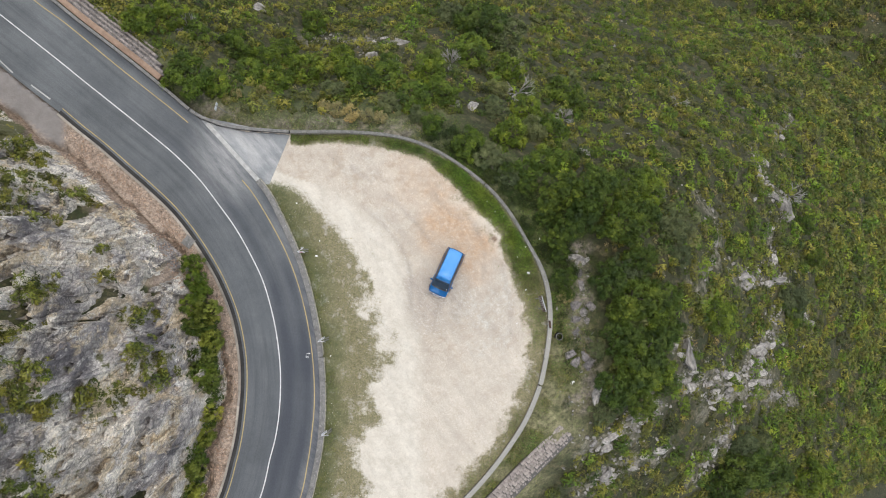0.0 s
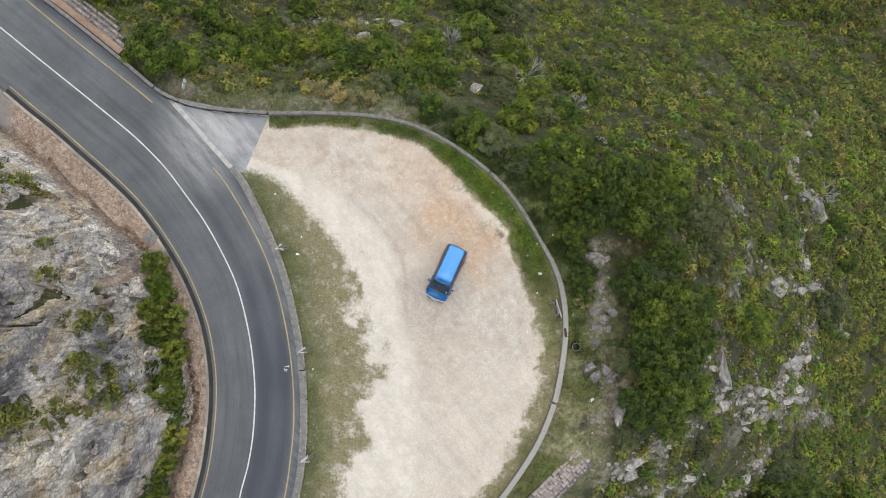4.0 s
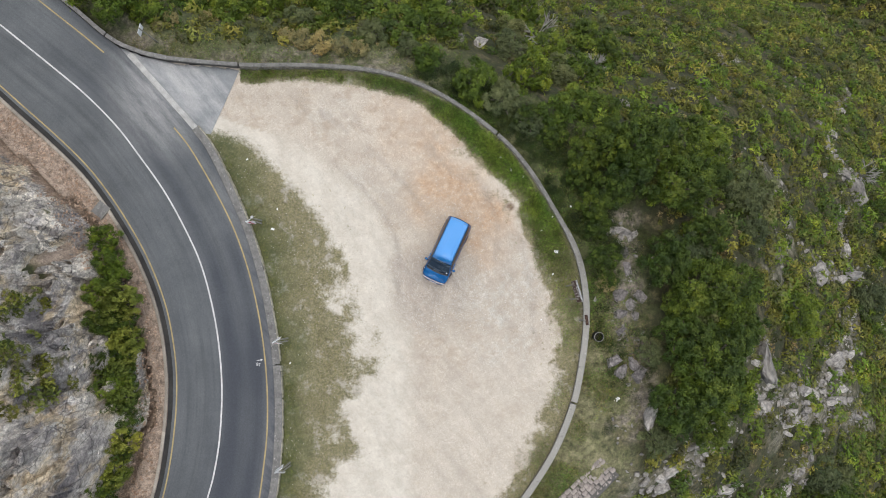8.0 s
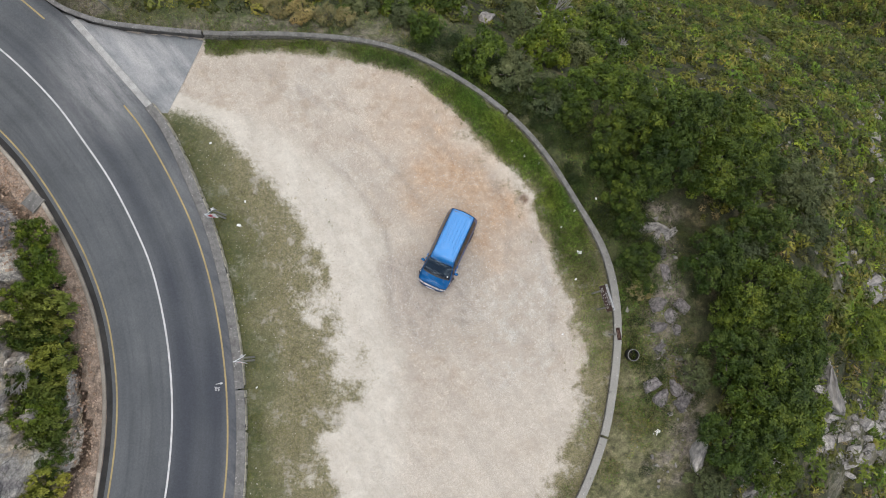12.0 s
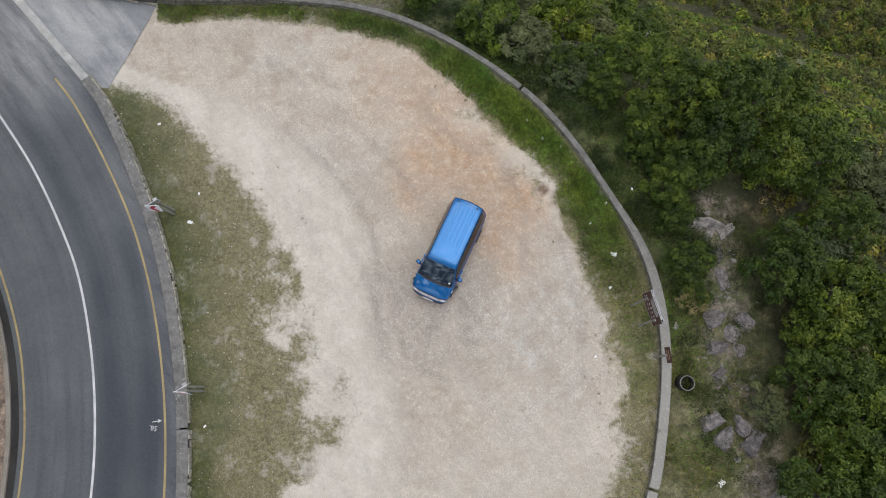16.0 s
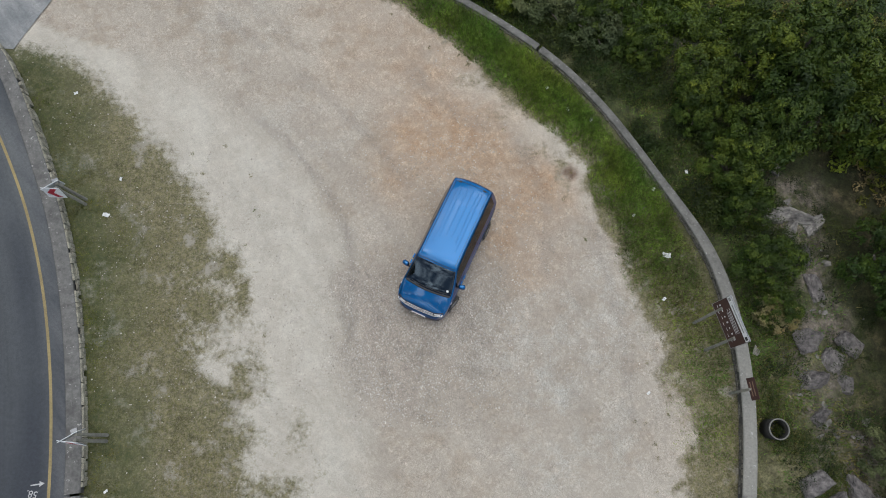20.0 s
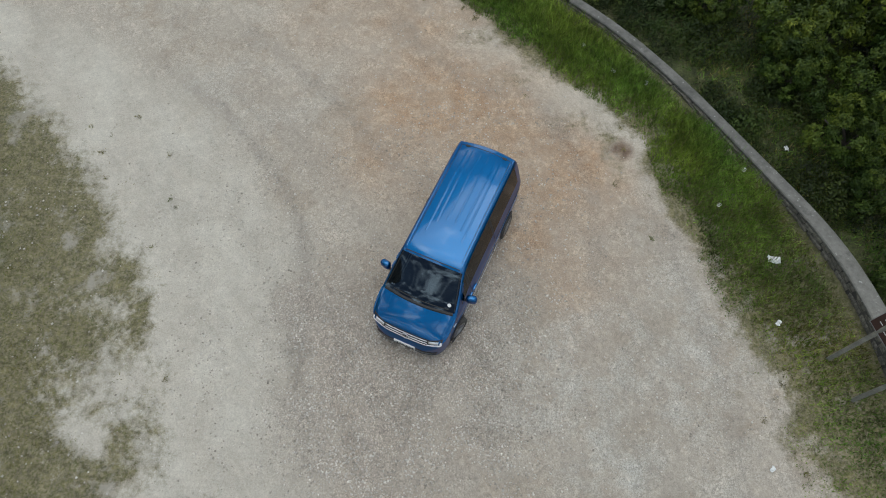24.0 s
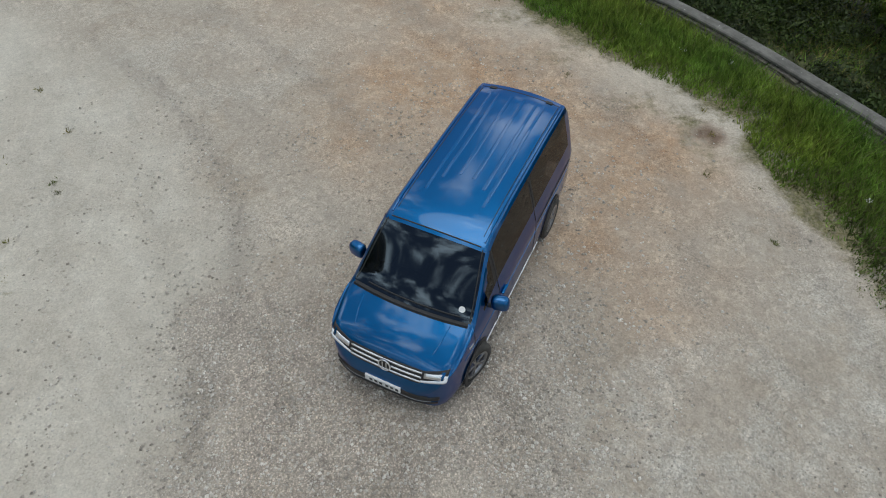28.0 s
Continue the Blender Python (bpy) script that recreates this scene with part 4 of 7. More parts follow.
GRAVEL_L = curve([(-18.3, 10.7), (-17.4, 10.2), (-14.8, 9.7), (-12.8, 7.8), (-10.9, 6.0), (-9.4, 4.4), (-8.4, 2.7), (-8.0, 1.2), (-7.9, -0.2), (-7.05, -2.2), (-6.2, -4.0), (-5.4, -5.2), (-5.0, -6.6), (-5.3, -8.8), (-6.4, -10.8), (-7.2, -14.1), (-7.8, -16.2), (-8.2, -20.6), (-10, -27)])
GRAVEL_R = curve([(-14.9, 13.6), (-10.3, 13.75), (-5.3, 13.1), (-1.8, 12.0), (-0.1, 10.6), (1.7, 9.0), (3.2, 7.0), (4.9, 5.7), (5.75, 4.4), (5.8, 3.5), (6.1, 2.1), (6.6, 0.5), (7.15, -1.3), (7.6, -2.9), (7.8, -5.2), (7.6, -8.4), (6.4, -11.9), (4.2, -15.7), (2.0, -18.1), (-0.2, -20.6), (-6, -26)])


def turf_mask(x, y):
    """1 where grass covers the lay-by, 0 on the gravel."""
    d1, f1, s1 = nearest(x, y, GRAVEL_L[::2])
    d2, f2, s2 = nearest(x, y, GRAVEL_R[::2])
    firm = smooth(0.5, 4, y)
    a, b = smooth(-2.4 + 1.5 * firm, 3.0 - 1.7 * firm, -s1 * d1), smooth(-0.4 - 0.5 * smooth(2, -4, y), 0.6 + 1.0 * smooth(2, -4, y), s2 * d2)
    ragged = 0.6 * fbm(x * 0.45, y * 0.45, 3, 14) + 0.5 * fbm(x * 1.3, y * 1.3, 3, 15)
    return np.clip(np.maximum(a * (x < 0), b * (x > -15)) + ragged * (0.6 - 0.42 * smooth(0, 4, y) * (x < 0)) * smooth(2.6, 0.5, np.minimum(d1, d2)), 0, 1)


def sparse_at(x, y):
    """1 where the verge thins out into single tufts and where it is worn bare."""
    worn = smooth(0.50, 0.12, nearest(x, y, curve([(-8.1, -2.8), (-7.4, -3.4), (-6.8, -3.8)])[::2])[0] + 0.25 * fbm(x * 1.4, y * 1.4, 3, 48))
    return np.maximum(smooth(3.6, 0.9, np.hypot(x + 5.4, (y + 7.4) * 0.7)), 0.75 * worn)


stain = smooth(0.42, 0.2, np.hypot(lx - 5.05, (ly - 4.35) * 1.3) + 0.2 * fbm(lx * 2, ly * 2, 3, 27))
SAND_EDGE = curve([(-12, 9.6), (-9, 8.4), (-5.6, 5.2), (-4.2, 3.4), (-3.5, 2.0), (-3.2, 0.6), (-3.35, -0.4), (-3.4, -1.2), (-3.0, -2.3), (-2.6, -4.5), (-2.2, -8), (-1.5, -20)])
ds, fs, ss_ = nearest(lx, ly, SAND_EDGE[::3])
pale = np.maximum(0.85 * smooth(-0.9, 1.3, -ss_ * ds + 0.5 * fbm(lx * 0.9, ly * 0.9, 3, 36)) * smooth(0.2, 2.5, np.hypot(lx + 9, ly - 11)), 0.3 * smooth(-4.5, -10, ly + 2.2 * fbm(lx * 0.25, ly * 0.25, 3, 17)))
pale = np.maximum(pale, 0.55 * smooth(1.6, 0.3, nearest(lx, ly, curve([(2.5, 8.0), (4.6, 5.4), (5.5, 3.8)])[::3])[0] + 0.4 * fbm(lx, ly, 3, 38)))
chalk = smooth(3.4, 0.8, np.hypot((lx - 4.4) * 0.75, (ly + 2.6) * 0.6) + 1.0 * fbm(lx * 0.5, ly * 0.5, 3, 23)) + 0.6 * smooth(3, 1, np.hypot(lx + 8.5, ly - 11) + fbm(lx * 0.4, ly * 0.4, 3, 24)) + 0.5 * smooth(3.0, 1.0, np.hypot(lx + 5.3, ly - 6.5) + fbm(lx * 0.5, ly * 0.5, 3, 28))
track = 0.5 * smooth(0.30, 0.05, np.abs(ss_ * ds - 0.12) + 0.12 * fbm(lx * 1.3, ly * 1.3, 3, 39)) * smooth(9, 6, ly) * smooth(-3, 0, ly)
for pts in ([(-9, 11.5), (-5.2, 8.4), (-2.4, 5.6), (-0.9, 3.4)], [(2.6, 6.4), (3.6, 4.6), (4.1, 2.6), (3.9, 0.6)], [(-1.2, 8.9), (0.8, 6.8), (2.4, 6.0)], [(5.6, 2.4), (6.4, -0.8), (6.6, -4.5)]):
    track = np.maximum(track, 0.38 * smooth(0.30, 0.08, nearest(lx, ly, curve(pts)[::2])[0] + 0.2 * fbm(lx * 1.2, ly * 1.2, 3, 40)))
ochre = 0.7 * smooth(3.0, 0.6, np.hypot((lx - 3.1) * 1.1, (ly - 2.4) * 0.7) + 0.8 * fbm(lx * 0.6, ly * 0.6, 3, 47)) + smooth(4.6, 0.2, np.hypot((lx - 1.2) * 0.95, (ly - 5.3) * 0.85) + 0.9 * fbm(lx * 0.5, ly * 0.5, 3, 18)) + 0.35 * smooth(4.5, 1, np.hypot(lx + 2.5, ly - 9.5) + fbm(lx * 0.4, ly * 0.4, 3, 19))
grit = smooth(2.8, 0.9, np.hypot((lx + 1.5) * 0.85, (ly + 1.2) * 0.75) + 0.8 * fbm(lx * 0.6, ly * 0.6, 3, 20)) * 0.9
damp = smooth(4.8, 1.2, np.hypot((lx - 4.2) * 0.9, (ly + 3.8) * 0.62) + 1.1 * fbm(lx * 0.4, ly * 0.4, 3, 22)) * 0.55
rut = 0.010 * np.sin(nearest(lx, ly, curve([(-15, 12), (-6, 6), (-2, -2), (-1, -20)])[::3])[0] * 3.3) * smooth(4.5, 2, nearest(lx, ly, curve([(-15, 12), (-6, 6), (-2, -2), (-1, -20)])[::3])[0])
dk_, fk_, sk_ = nearest(lx, ly, KERB[::3])
lush = np.maximum(smooth(3.2, 0.4, dk_ + 0.9 * fbm(lx * 0.7, ly * 0.7, 3, 43)), 0.7 * smooth(2.4, 0.2, nearest(lx, ly, WALL[::3])[0] + 0.9 * fbm(lx * 0.7, ly * 0.7, 3, 46)) * smooth(-6, 4, ly))
lz = lot_z(lx, ly) + rut + 0.012 * fbm(lx * 1.6, ly * 1.6, 3, 42) - 0.02 * np.clip(track, 0, 1)
lot = sheet("gravel_lay_by", np.stack([lx, ly, lz], -1).reshape(-1, 3)[used], inv.reshape(-1, 4), M_LOT)
for name, v in (("grass", turf_mask(lx, ly) - np.where(sparse_at(lx, ly) > 1, 0.4, 0.2) * sparse_at(lx, ly)), ("stain", stain), ("pale", pale), ("ochre", ochre), ("grit", grit), ("damp", damp), ("chalk", chalk), ("track", track), ("lush", lush)):
    give(lot.data, name, np.clip(v, 0, 1).ravel()[used])
tagged(lot, "pale gravel lay-by with ochre soil patches and worn grassy edges", "parking area", kind="structure")
k = np.linspace(0, 1, 40)
al, ar = apron_l[0] + k[:, None] * (apron_l[1] - apron_l[0]), apron_r[0] + k[:, None] * (apron_r[1] - apron_r[0])
apron = ribbon("apron", al, ar, M_APRON, lambda x, y: np.maximum(lot_z(x, y), road_z(x, y) * smooth(-14.5, -20.5, x + 0.25 * (y - 10))) + 0.03, across=40)
av = np.empty(len(apron.data.vertices) * 3, np.float32)
apron.data.vertices.foreach_get("co", av)
av = av.reshape(-1, 3)
dw_, fw_, sw_ = nearest(av[:, 0], av[:, 1], WALL[::2])
av[:, 2] -= 0.9 * ((sw_ > 0) | (dw_ < 0.12))
apron.data.vertices.foreach_set("co", av.ravel())
give(apron.data, "worn", 0.25 * smooth(0, 0.6, fbm(av[:, 0] * 0.5, av[:, 1] * 0.5, 3, 3)))
give(apron.data, "dust", 1.1 * smooth(-0.9, 0.4, fbm(av[:, 0] * 0.35, av[:, 1] * 0.6, 4, 7)))
tagged(apron, "dusty asphalt apron between the road and the gravel", "driveway", kind="structure")
c = curve([(-23.05, 15.6), (-20.6, 12.9), (-17.95, 9.95)])
strip = part("concrete_strip", slab(c, 0.21, road_z(c[:, 0], c[:, 1]) - 0.3, road_z(c[:, 0], c[:, 1]) + 0.06), M_STRIP, None)
tagged(strip, "pale concrete edging strip across the lay-by entrance", "edging", kind="structure")

# ---- parapet round the lay-by and low wall beside the road ----
def wall_top(c):
    x, y = c[:, 0], c[:, 1]
    w = smooth(-13, -21, x) * smooth(5, 12, y)
    return w * (road_z(x, y) + 0.42) + (1 - w) * (0.23 + 0.38 * smooth(8, -2, y) + 0.44 * smooth(-2, -17, x) * smooth(5, 14, y))


STONES = []
rs = random.Random(7)
for i in range(8):
    bm = box(1, 1, 1, bevel=0.16)
    for v in bm.verts:
        v.co += Vector((rs.uniform(-.07, .07), rs.uniform(-.07, .07), rs.uniform(-.07, .07)))
    me = bpy.data.meshes.new("stone")
    bm.to_mesh(me)
    bm.free()
    me.materials.append(M_STONE)
    STONES.append(me)


def stone_face(parent, c, half, side, low, high, size=0.34, courses=2, chance=1.0, kinds=STONES):
    """Courses of single stones set into one face of a wall."""
    face = sideways(c, half * side)
    s = np.concatenate([[0], np.cumsum(np.hypot(*np.diff(face, axis=0).T[:2]))])
    for row in range(courses):
        at = rs.uniform(0, size)
        while at < s[-1]:
            ln = size * rs.uniform(0.65, 1.35)
            x, y = np.interp(at, s, face[:, 0]), np.interp(at, s, face[:, 1])
            x2, y2 = np.interp(at + 0.1, s, face[:, 0]), np.interp(at + 0.1, s, face[:, 1])
            lo, hi = np.interp(at, s, low), np.interp(at, s, high)
            h = (hi - lo) / courses
            if rs.random() < chance:
                ob = new("stone", rs.choice(kinds))
                ob.parent = parent
                ob.matrix_world = pose(x, y, lo + h * (row + 0.5), rs.uniform(-5, 5), rs.uniform(-5, 5), math.degrees(math.atan2(y2 - y, x2 - x)) + rs.uniform(-5, 5)) @ Matrix.Diagonal((ln * 0.94, 0.085 * rs.uniform(0.7, 1.5), h * 0.88, 1))
            at += ln


def wall_piece(name, c, label, group, cap, half=0.155):
    top = wall_top(c) if name == "parapet_wall" else np.asarray(road_z(c[:, 0], c[:, 1])) + 0.10
    if name == "parapet_wall":
        half = 0.15 + 0.075 * smooth(5, -1, c[:, 1])
    w = thing(name, Matrix(), label, "wall", group, "structure")
    low = np.where(c[:, 0] < -19, road_z(c[:, 0], c[:, 1]), lot_z(c[:, 0], c[:, 1])) - 0.05
    body = part("masonry", slab(c, half - 0.05, low - 1.1, top - 0.07), M_MORTAR, w, "rubble masonry set in mortar")
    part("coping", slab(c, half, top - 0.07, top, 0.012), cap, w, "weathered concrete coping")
    return w, c, low, top


JOINTS = [(-24.5, 16.8), (-15.15, 14.9), (4.25, 9.7), (9.2, -9.9)]
ji = [0] + [int(np.argmin(np.hypot(WALL[:, 0] - a, WALL[:, 1] - b))) for a, b in JOINTS] + [len(WALL) - 1]
PIECES = []
for n, (a, b) in enumerate(zip(ji, ji[1:])):
    c = WALL[a:b + 1].copy()
    t0, t1 = (c[1] - c[0]) / 0.5, (c[-1] - c[-2]) / 0.5
    c[0] += t0 * 0.07
    c[-1] -= t1 * 0.07
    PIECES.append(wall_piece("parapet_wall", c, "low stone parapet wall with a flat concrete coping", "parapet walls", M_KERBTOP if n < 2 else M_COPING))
ki = int(np.argmin(np.hypot(KERB[:, 0] + 11.75, KERB[:, 1] + 7.0)))
for a, b in ((0, ki), (ki, len(KERB) - 1)):
    c = KERB[a:b + 1].copy()
    c[0] += (c[1] - c[0]) * 0.16
    PIECES.append(wall_piece("roadside_wall", c, "low rough stone wall between the road and the grass verge", "roadside walls", M_KERBTOP, 0.26))
# ---- rocks ----
def boulder(seed, planes=16, fine=3, mat=M_ROCK):
    """An angular rock about 2 m across with flat broken faces; fine 3 has worn edges, 4 is rough and fissured all over."""
    r = random.Random(seed)
    bm = bmesh.new()
    for i in range(planes + (8 if fine > 2 else 0)):
        p = Vector((r.uniform(-1, 1), r.uniform(-1, 1), r.uniform(-1, 1)))
        p /= max(abs(p.x), abs(p.y), abs(p.z)) ** 0.8 * (1 + 0.35 * (p.length - 1))
        bm.verts.new(p * r.uniform(0.72, 1.0))
    bmesh.ops.convex_hull(bm, input=bm.verts[:])
    bmesh.ops.delete(bm, geom=[v for v in bm.verts if not v.link_faces], context="VERTS")
    if fine > 2:
        bmesh.ops.bevel(bm, geom=bm.edges[:], offset=0.05, segments=1, affect="EDGES")
        bmesh.ops.triangulate(bm, faces=bm.faces[:])
        if fine > 3:
            bmesh.ops.subdivide_edges(bm, edges=[e for e in bm.edges if e.calc_length() > 0.25], cuts=3, use_grid_fill=True)
            bmesh.ops.triangulate(bm, faces=bm.faces[:])
        for v in bm.verts:
            v.co *= 1 + 0.09 * noise.noise(v.co * 2.7 + Vector((seed, 0, 0)))
            if fine > 3:
                v.co *= 1 - 0.20 * abs(noise.noise(Vector((v.co.x * 2, v.co.y * 5, v.co.z * 3)) + Vector((seed, seed, 0)))) + 0.07 * noise.noise(v.co * 9.0 + Vector((0, seed, 0)))
    bmesh.ops.triangulate(bm, faces=bm.faces[:])
    bmesh.ops.recalc_face_normals(bm, faces=bm.faces[:])
    me = bpy.data.meshes.new("rock")
    bm.to_mesh(me)
    bm.free()
    me.materials.append(mat)
    return me


ROCKS = [boulder(s) for s in range(9)]
SLABS = [boulder(s, 9, 4, M_SLAB) for s in range(30, 33)]
PALE = [boulder(s, 12, 4) for s in range(40, 43)]
rk = random.Random(11)


def ground_at(x, y):
    return float(hill(np.array([x]), np.array([y]))[0])


def rock_at(x, y, sx, sy, sz, turn=None, label="", group="", mat=None):
    ob = new("rock", rk.choice(SLABS if mat else PALE if group == "boulders" else ROCKS))
    ob.matrix_world = pose(x, y, ground_at(x, y) + sz * 0.12, rk.uniform(-15, 15), rk.uniform(-15, 15), rk.uniform(0, 360) if turn is None else turn) @ Matrix.Diagonal((sx, sy, sz, 1))
    return tagged(ob, label or "pale grey weathered quartzite outcrop among the scrub", "rock", group)


LOW = [boulder(s, 12, 1) for s in range(20, 25)]
frag = []
for pts, count, size in BANDS:
    c = curve(pts, 0.2)
    for i in range(int(count * 1.3)):
        k = rk.randrange(1, len(c) - 1)
        p, d = c[k], c[k + 1] - c[k - 1]
        s = size * rk.choice((0.20, 0.27, 0.36, 0.47, 0.62, 0.9))
        rock_at(p[0] + rk.gauss(0, 0.7), p[1] + rk.gauss(0, 0.7), s * rk.uniform(0.8, 1.6), s * rk.uniform(0.5, 0.9), s * rk.uniform(0.5, 1.0), math.degrees(math.atan2(d[1], d[0])) + rk.gauss(0, 22), group="hillside outcrops")
    for i in range(count * 8):
        p = c[rk.randrange(len(c))]
        frag.append((p[0] + rk.gauss(0, 1.4), p[1] + rk.gauss(0, 1.4), size * rk.choice((0.07, 0.10, 0.13, 0.18, 0.24, 0.32))))
for i in range(420):
    frag.append((rk.uniform(20, 110), rk.uniform(-28, 75), rk.choice((0.08, 0.12, 0.17, 0.3))))
on_path = []
for i in range(110):
    p = PATH_LINE[rk.randrange(len(PATH_LINE))]
    on_path.append((p[0] + rk.gauss(0, 0.7), p[1] + rk.gauss(0, 0.7), rk.choice((0.05, 0.07, 0.1, 0.15))))
fv, ff, at = [], [], 0
frag = [f for f in frag if f[0] > 12 or f[1] > 16] + on_path
for (x, y, s), z in zip(frag, hill(np.array([f[0] for f in frag]), np.array([f[1] for f in frag]))):
    me = rk.choice(LOW)
    co = np.array([v.co for v in me.vertices]) * (s * rk.uniform(0.8, 1.7), s * rk.uniform(0.6, 1.1), s * rk.uniform(0.5, 1.1))
    a = rk.uniform(0, 6.28)
    fv.append(np.c_[co[:, 0] * math.cos(a) - co[:, 1] * math.sin(a) + x, co[:, 0] * math.sin(a) + co[:, 1] * math.cos(a) + y, co[:, 2] + z + s * 0.1])
    ff.append(np.array([p.vertices[:] for p in me.polygons]) + at)
    at += len(co)
tagged(sheet("rock_fragments", np.concatenate(fv), np.concatenate(ff), M_ROCK, False), "loose grey and white rock fragments between the outcrops", "rock", kind="stuff")
for x, y, a, b, h, t in ((12.55, 2.55, 0.75, 0.5, 0.36, 15), (13.35, 2.5, 0.7, 0.42, 0.42, -20), (13.95, 2.2, 0.6, 0.38, 0.32, 40), (13.1, 1.95, 0.5, 0.32, 0.26, 70), (48.4, 10.4, 1.1, 2.2, 1.2, 15), (45.1, 0.5, 2.2, 0.7, 1.0, 0), (25.7, -7.3, 0.8, 2.2, 1.4, 5), (1.0, 19.0, 1.0, 0.6, 0.6, 10),
                         (3.1, 19.1, 0.8, 0.6, 0.6, 60), (-23.3, 34.9, 1.0, 0.8, 0.9, 0), (15.9, 14.5, 1.0, 0.5, 0.5, -30), (14.9, -10.8, 0.5, 1.2, 0.9, -25), (-8.5, 27.0, 0.9, 0.6, 0.5, 15), (-5.0, 29.5, 1.6, 0.5, 0.5, 0)):
    rock_at(x, y, a, b, h, t, "large pale boulder with brown lichen beside the grass", "boulders")
for x, y, a, b, h, t in ((13.1, -2.1, 0.75, 0.55, 0.2, 20), (13.7, -2.8, 0.6, 0.5, 0.2, 65), (12.9, -3.5, 0.7, 0.42, 0.22, 10), (12.45, -6.9, 0.6, 0.5, 0.38, 10), (13.0, -7.6, 0.65, 0.5, 0.4, 50), (13.8, -7.0, 0.6, 0.45, 0.36, 120),
                         (14.3, -7.8, 0.7, 0.55, 0.4, 35), (13.6, -0.2, 0.4, 0.7, 0.22, 15), (14.5, -2.2, 0.5, 0.6, 0.22, 50), (14.0, -3.6, 0.45, 0.4, 0.2, 80), (13.4, 1.0, 0.5, 0.4, 0.22, 70), (13.0, -4.7, 0.45, 0.3, 0.2, 30)):
    rock_at(x, y, a, b, h, t, "brown-grey layered rock slab bedded in the dirt path", "rock slabs", M_SLAB)


# ---- leaves, bushes and scrub ----
def leaf_quads(rng, centres, normals, size, long=1.7, broad=False):
    """One pointed leaf at each centre, roughly facing its normal."""
    n = len(centres)
    t = rng.normal(size=(n, 3))
    nn = normals + 0.55 * rng.normal(size=(n, 3))
    nn /= np.linalg.norm(nn, axis=1, keepdims=True)
    t -= nn * (t * nn).sum(1, keepdims=True)
    t /= np.linalg.norm(t, axis=1, keepdims=True) + 1e-9
    b = np.cross(nn, t)
    s = (size * rng.uniform(0.65, 1.35, n))[:, None]
    if broad:
        v = np.stack([centres - t * s * long / 2, centres + b * s / 2 - nn * s * 0.15, centres + t * s * long / 2, centres - b * s / 2 - nn * s * 0.15], 1)
        return v.reshape(-1, 3), np.arange(4 * n).reshape(n, 4)
    v = np.stack([centres - t * s * long / 2 + b * s * 0.45, centres + t * s * long / 2, centres - t * s * long / 2 - b * s * 0.45], 1)
    return v.reshape(-1, 3), np.arange(3 * n).reshape(n, 3)


def crown(seed, lobes, clusters, leaves, leaf, flat=0.8, loose=0.10, broad=False):
    """A bush crown of radius about 1: leaf rosettes on the outer skin of many uneven lobes. Returns verts, faces and a tint for each vertex."""
    rng = np.random.default_rng(seed)
    i = np.arange(lobes)
    up = 1 - (i + 0.5) / lobes * 0.98
    turn = i * 2.39996 + rng.uniform(0, 6.28) + rng.normal(0, 0.25, lobes)
    out = np.stack([np.sqrt(1 - up * up) * np.cos(turn), np.sqrt(1 - up * up) * np.sin(turn), up], 1)
    reach_out = rng.uniform(0.42, 0.80, lobes)[:, None]
    rad = rng.uniform(0.75, 1.25, lobes) * 0.98 / np.sqrt(lobes)
    lob = out * reach_out
    pick = rng.choice(lobes, clusters, p=rad ** 2 / (rad ** 2).sum())
    d = rng.normal(size=(clusters, 3)) + 0.75 * out[pick]
    d /= np.linalg.norm(d, axis=1, keepdims=True)
    at = lob[pick] + d * rad[pick, None] * rng.uniform(0.78, 1.08, (clusters, 1))
    at[:, 2] = at[:, 2] * flat + 0.42
    c = np.repeat(at, leaves, 0) + rng.normal(size=(clusters * leaves, 3)) * loose * (0.6, 0.6, 0.45)
    nrm = np.repeat(d, leaves, 0) + (0, 0, 0.35)
    v, f = leaf_quads(rng, c, nrm, np.full(len(c), leaf), 1.7, broad)
    tint = np.clip(0.55 * rng.uniform(0, 1, lobes)[pick] + 0.45 * rng.uniform(0, 1, clusters), 0, 1)
    return v, f, np.repeat(tint, leaves * (4 if broad else 3))


def stems(seed, branches, base=0.07):
    """A short tapered trunk that splits into bare limbs inside a crown of radius 1."""
    r = random.Random(seed)
    bm = rod((0, 0, -0.35), (0.03, 0.02, 0.22), base, 8, base * 0.75)
    for i in range(branches):
        a = 2 * math.pi * (i + r.uniform(-0.3, 0.3)) / branches
        l = r.uniform(0.35, 0.7)
        mid_p, end = Vector((math.cos(a) * l * 0.5, math.sin(a) * l * 0.5, r.uniform(0.35, 0.5))), Vector((math.cos(a) * l, math.sin(a) * l, r.uniform(0.55, 0.85)))
        for p, q, r0 in (((0.03, 0.02, 0.15), mid_p, 0.6), (mid_p, end, 0.35)):
            x = rod(p, q, base * r0, 6, base * r0 * 0.6)
            me = bpy.data.meshes.new("limb")
            x.to_mesh(me)
            x.free()
            bm.from_mesh(me)
            bpy.data.meshes.remove(me)
    return bm


def bush_kind(name, label, category, seed, leaf_mat, lobes=8, clusters=400, leaves=20, leaf=0.052, flat=0.8, loose=0.10, broad=False):
    root = thing(name, pose(0, 0, -60), label, category)
    part("trunk", stems(seed, 6), M_BARK, root, "grey-brown woody stems")
    v, f, tint = crown(seed, lobes, clusters, leaves, leaf, flat, loose, broad)
    give(sheet("crown", v, f, leaf_mat, False, root).data, "tint", tint)
    return root


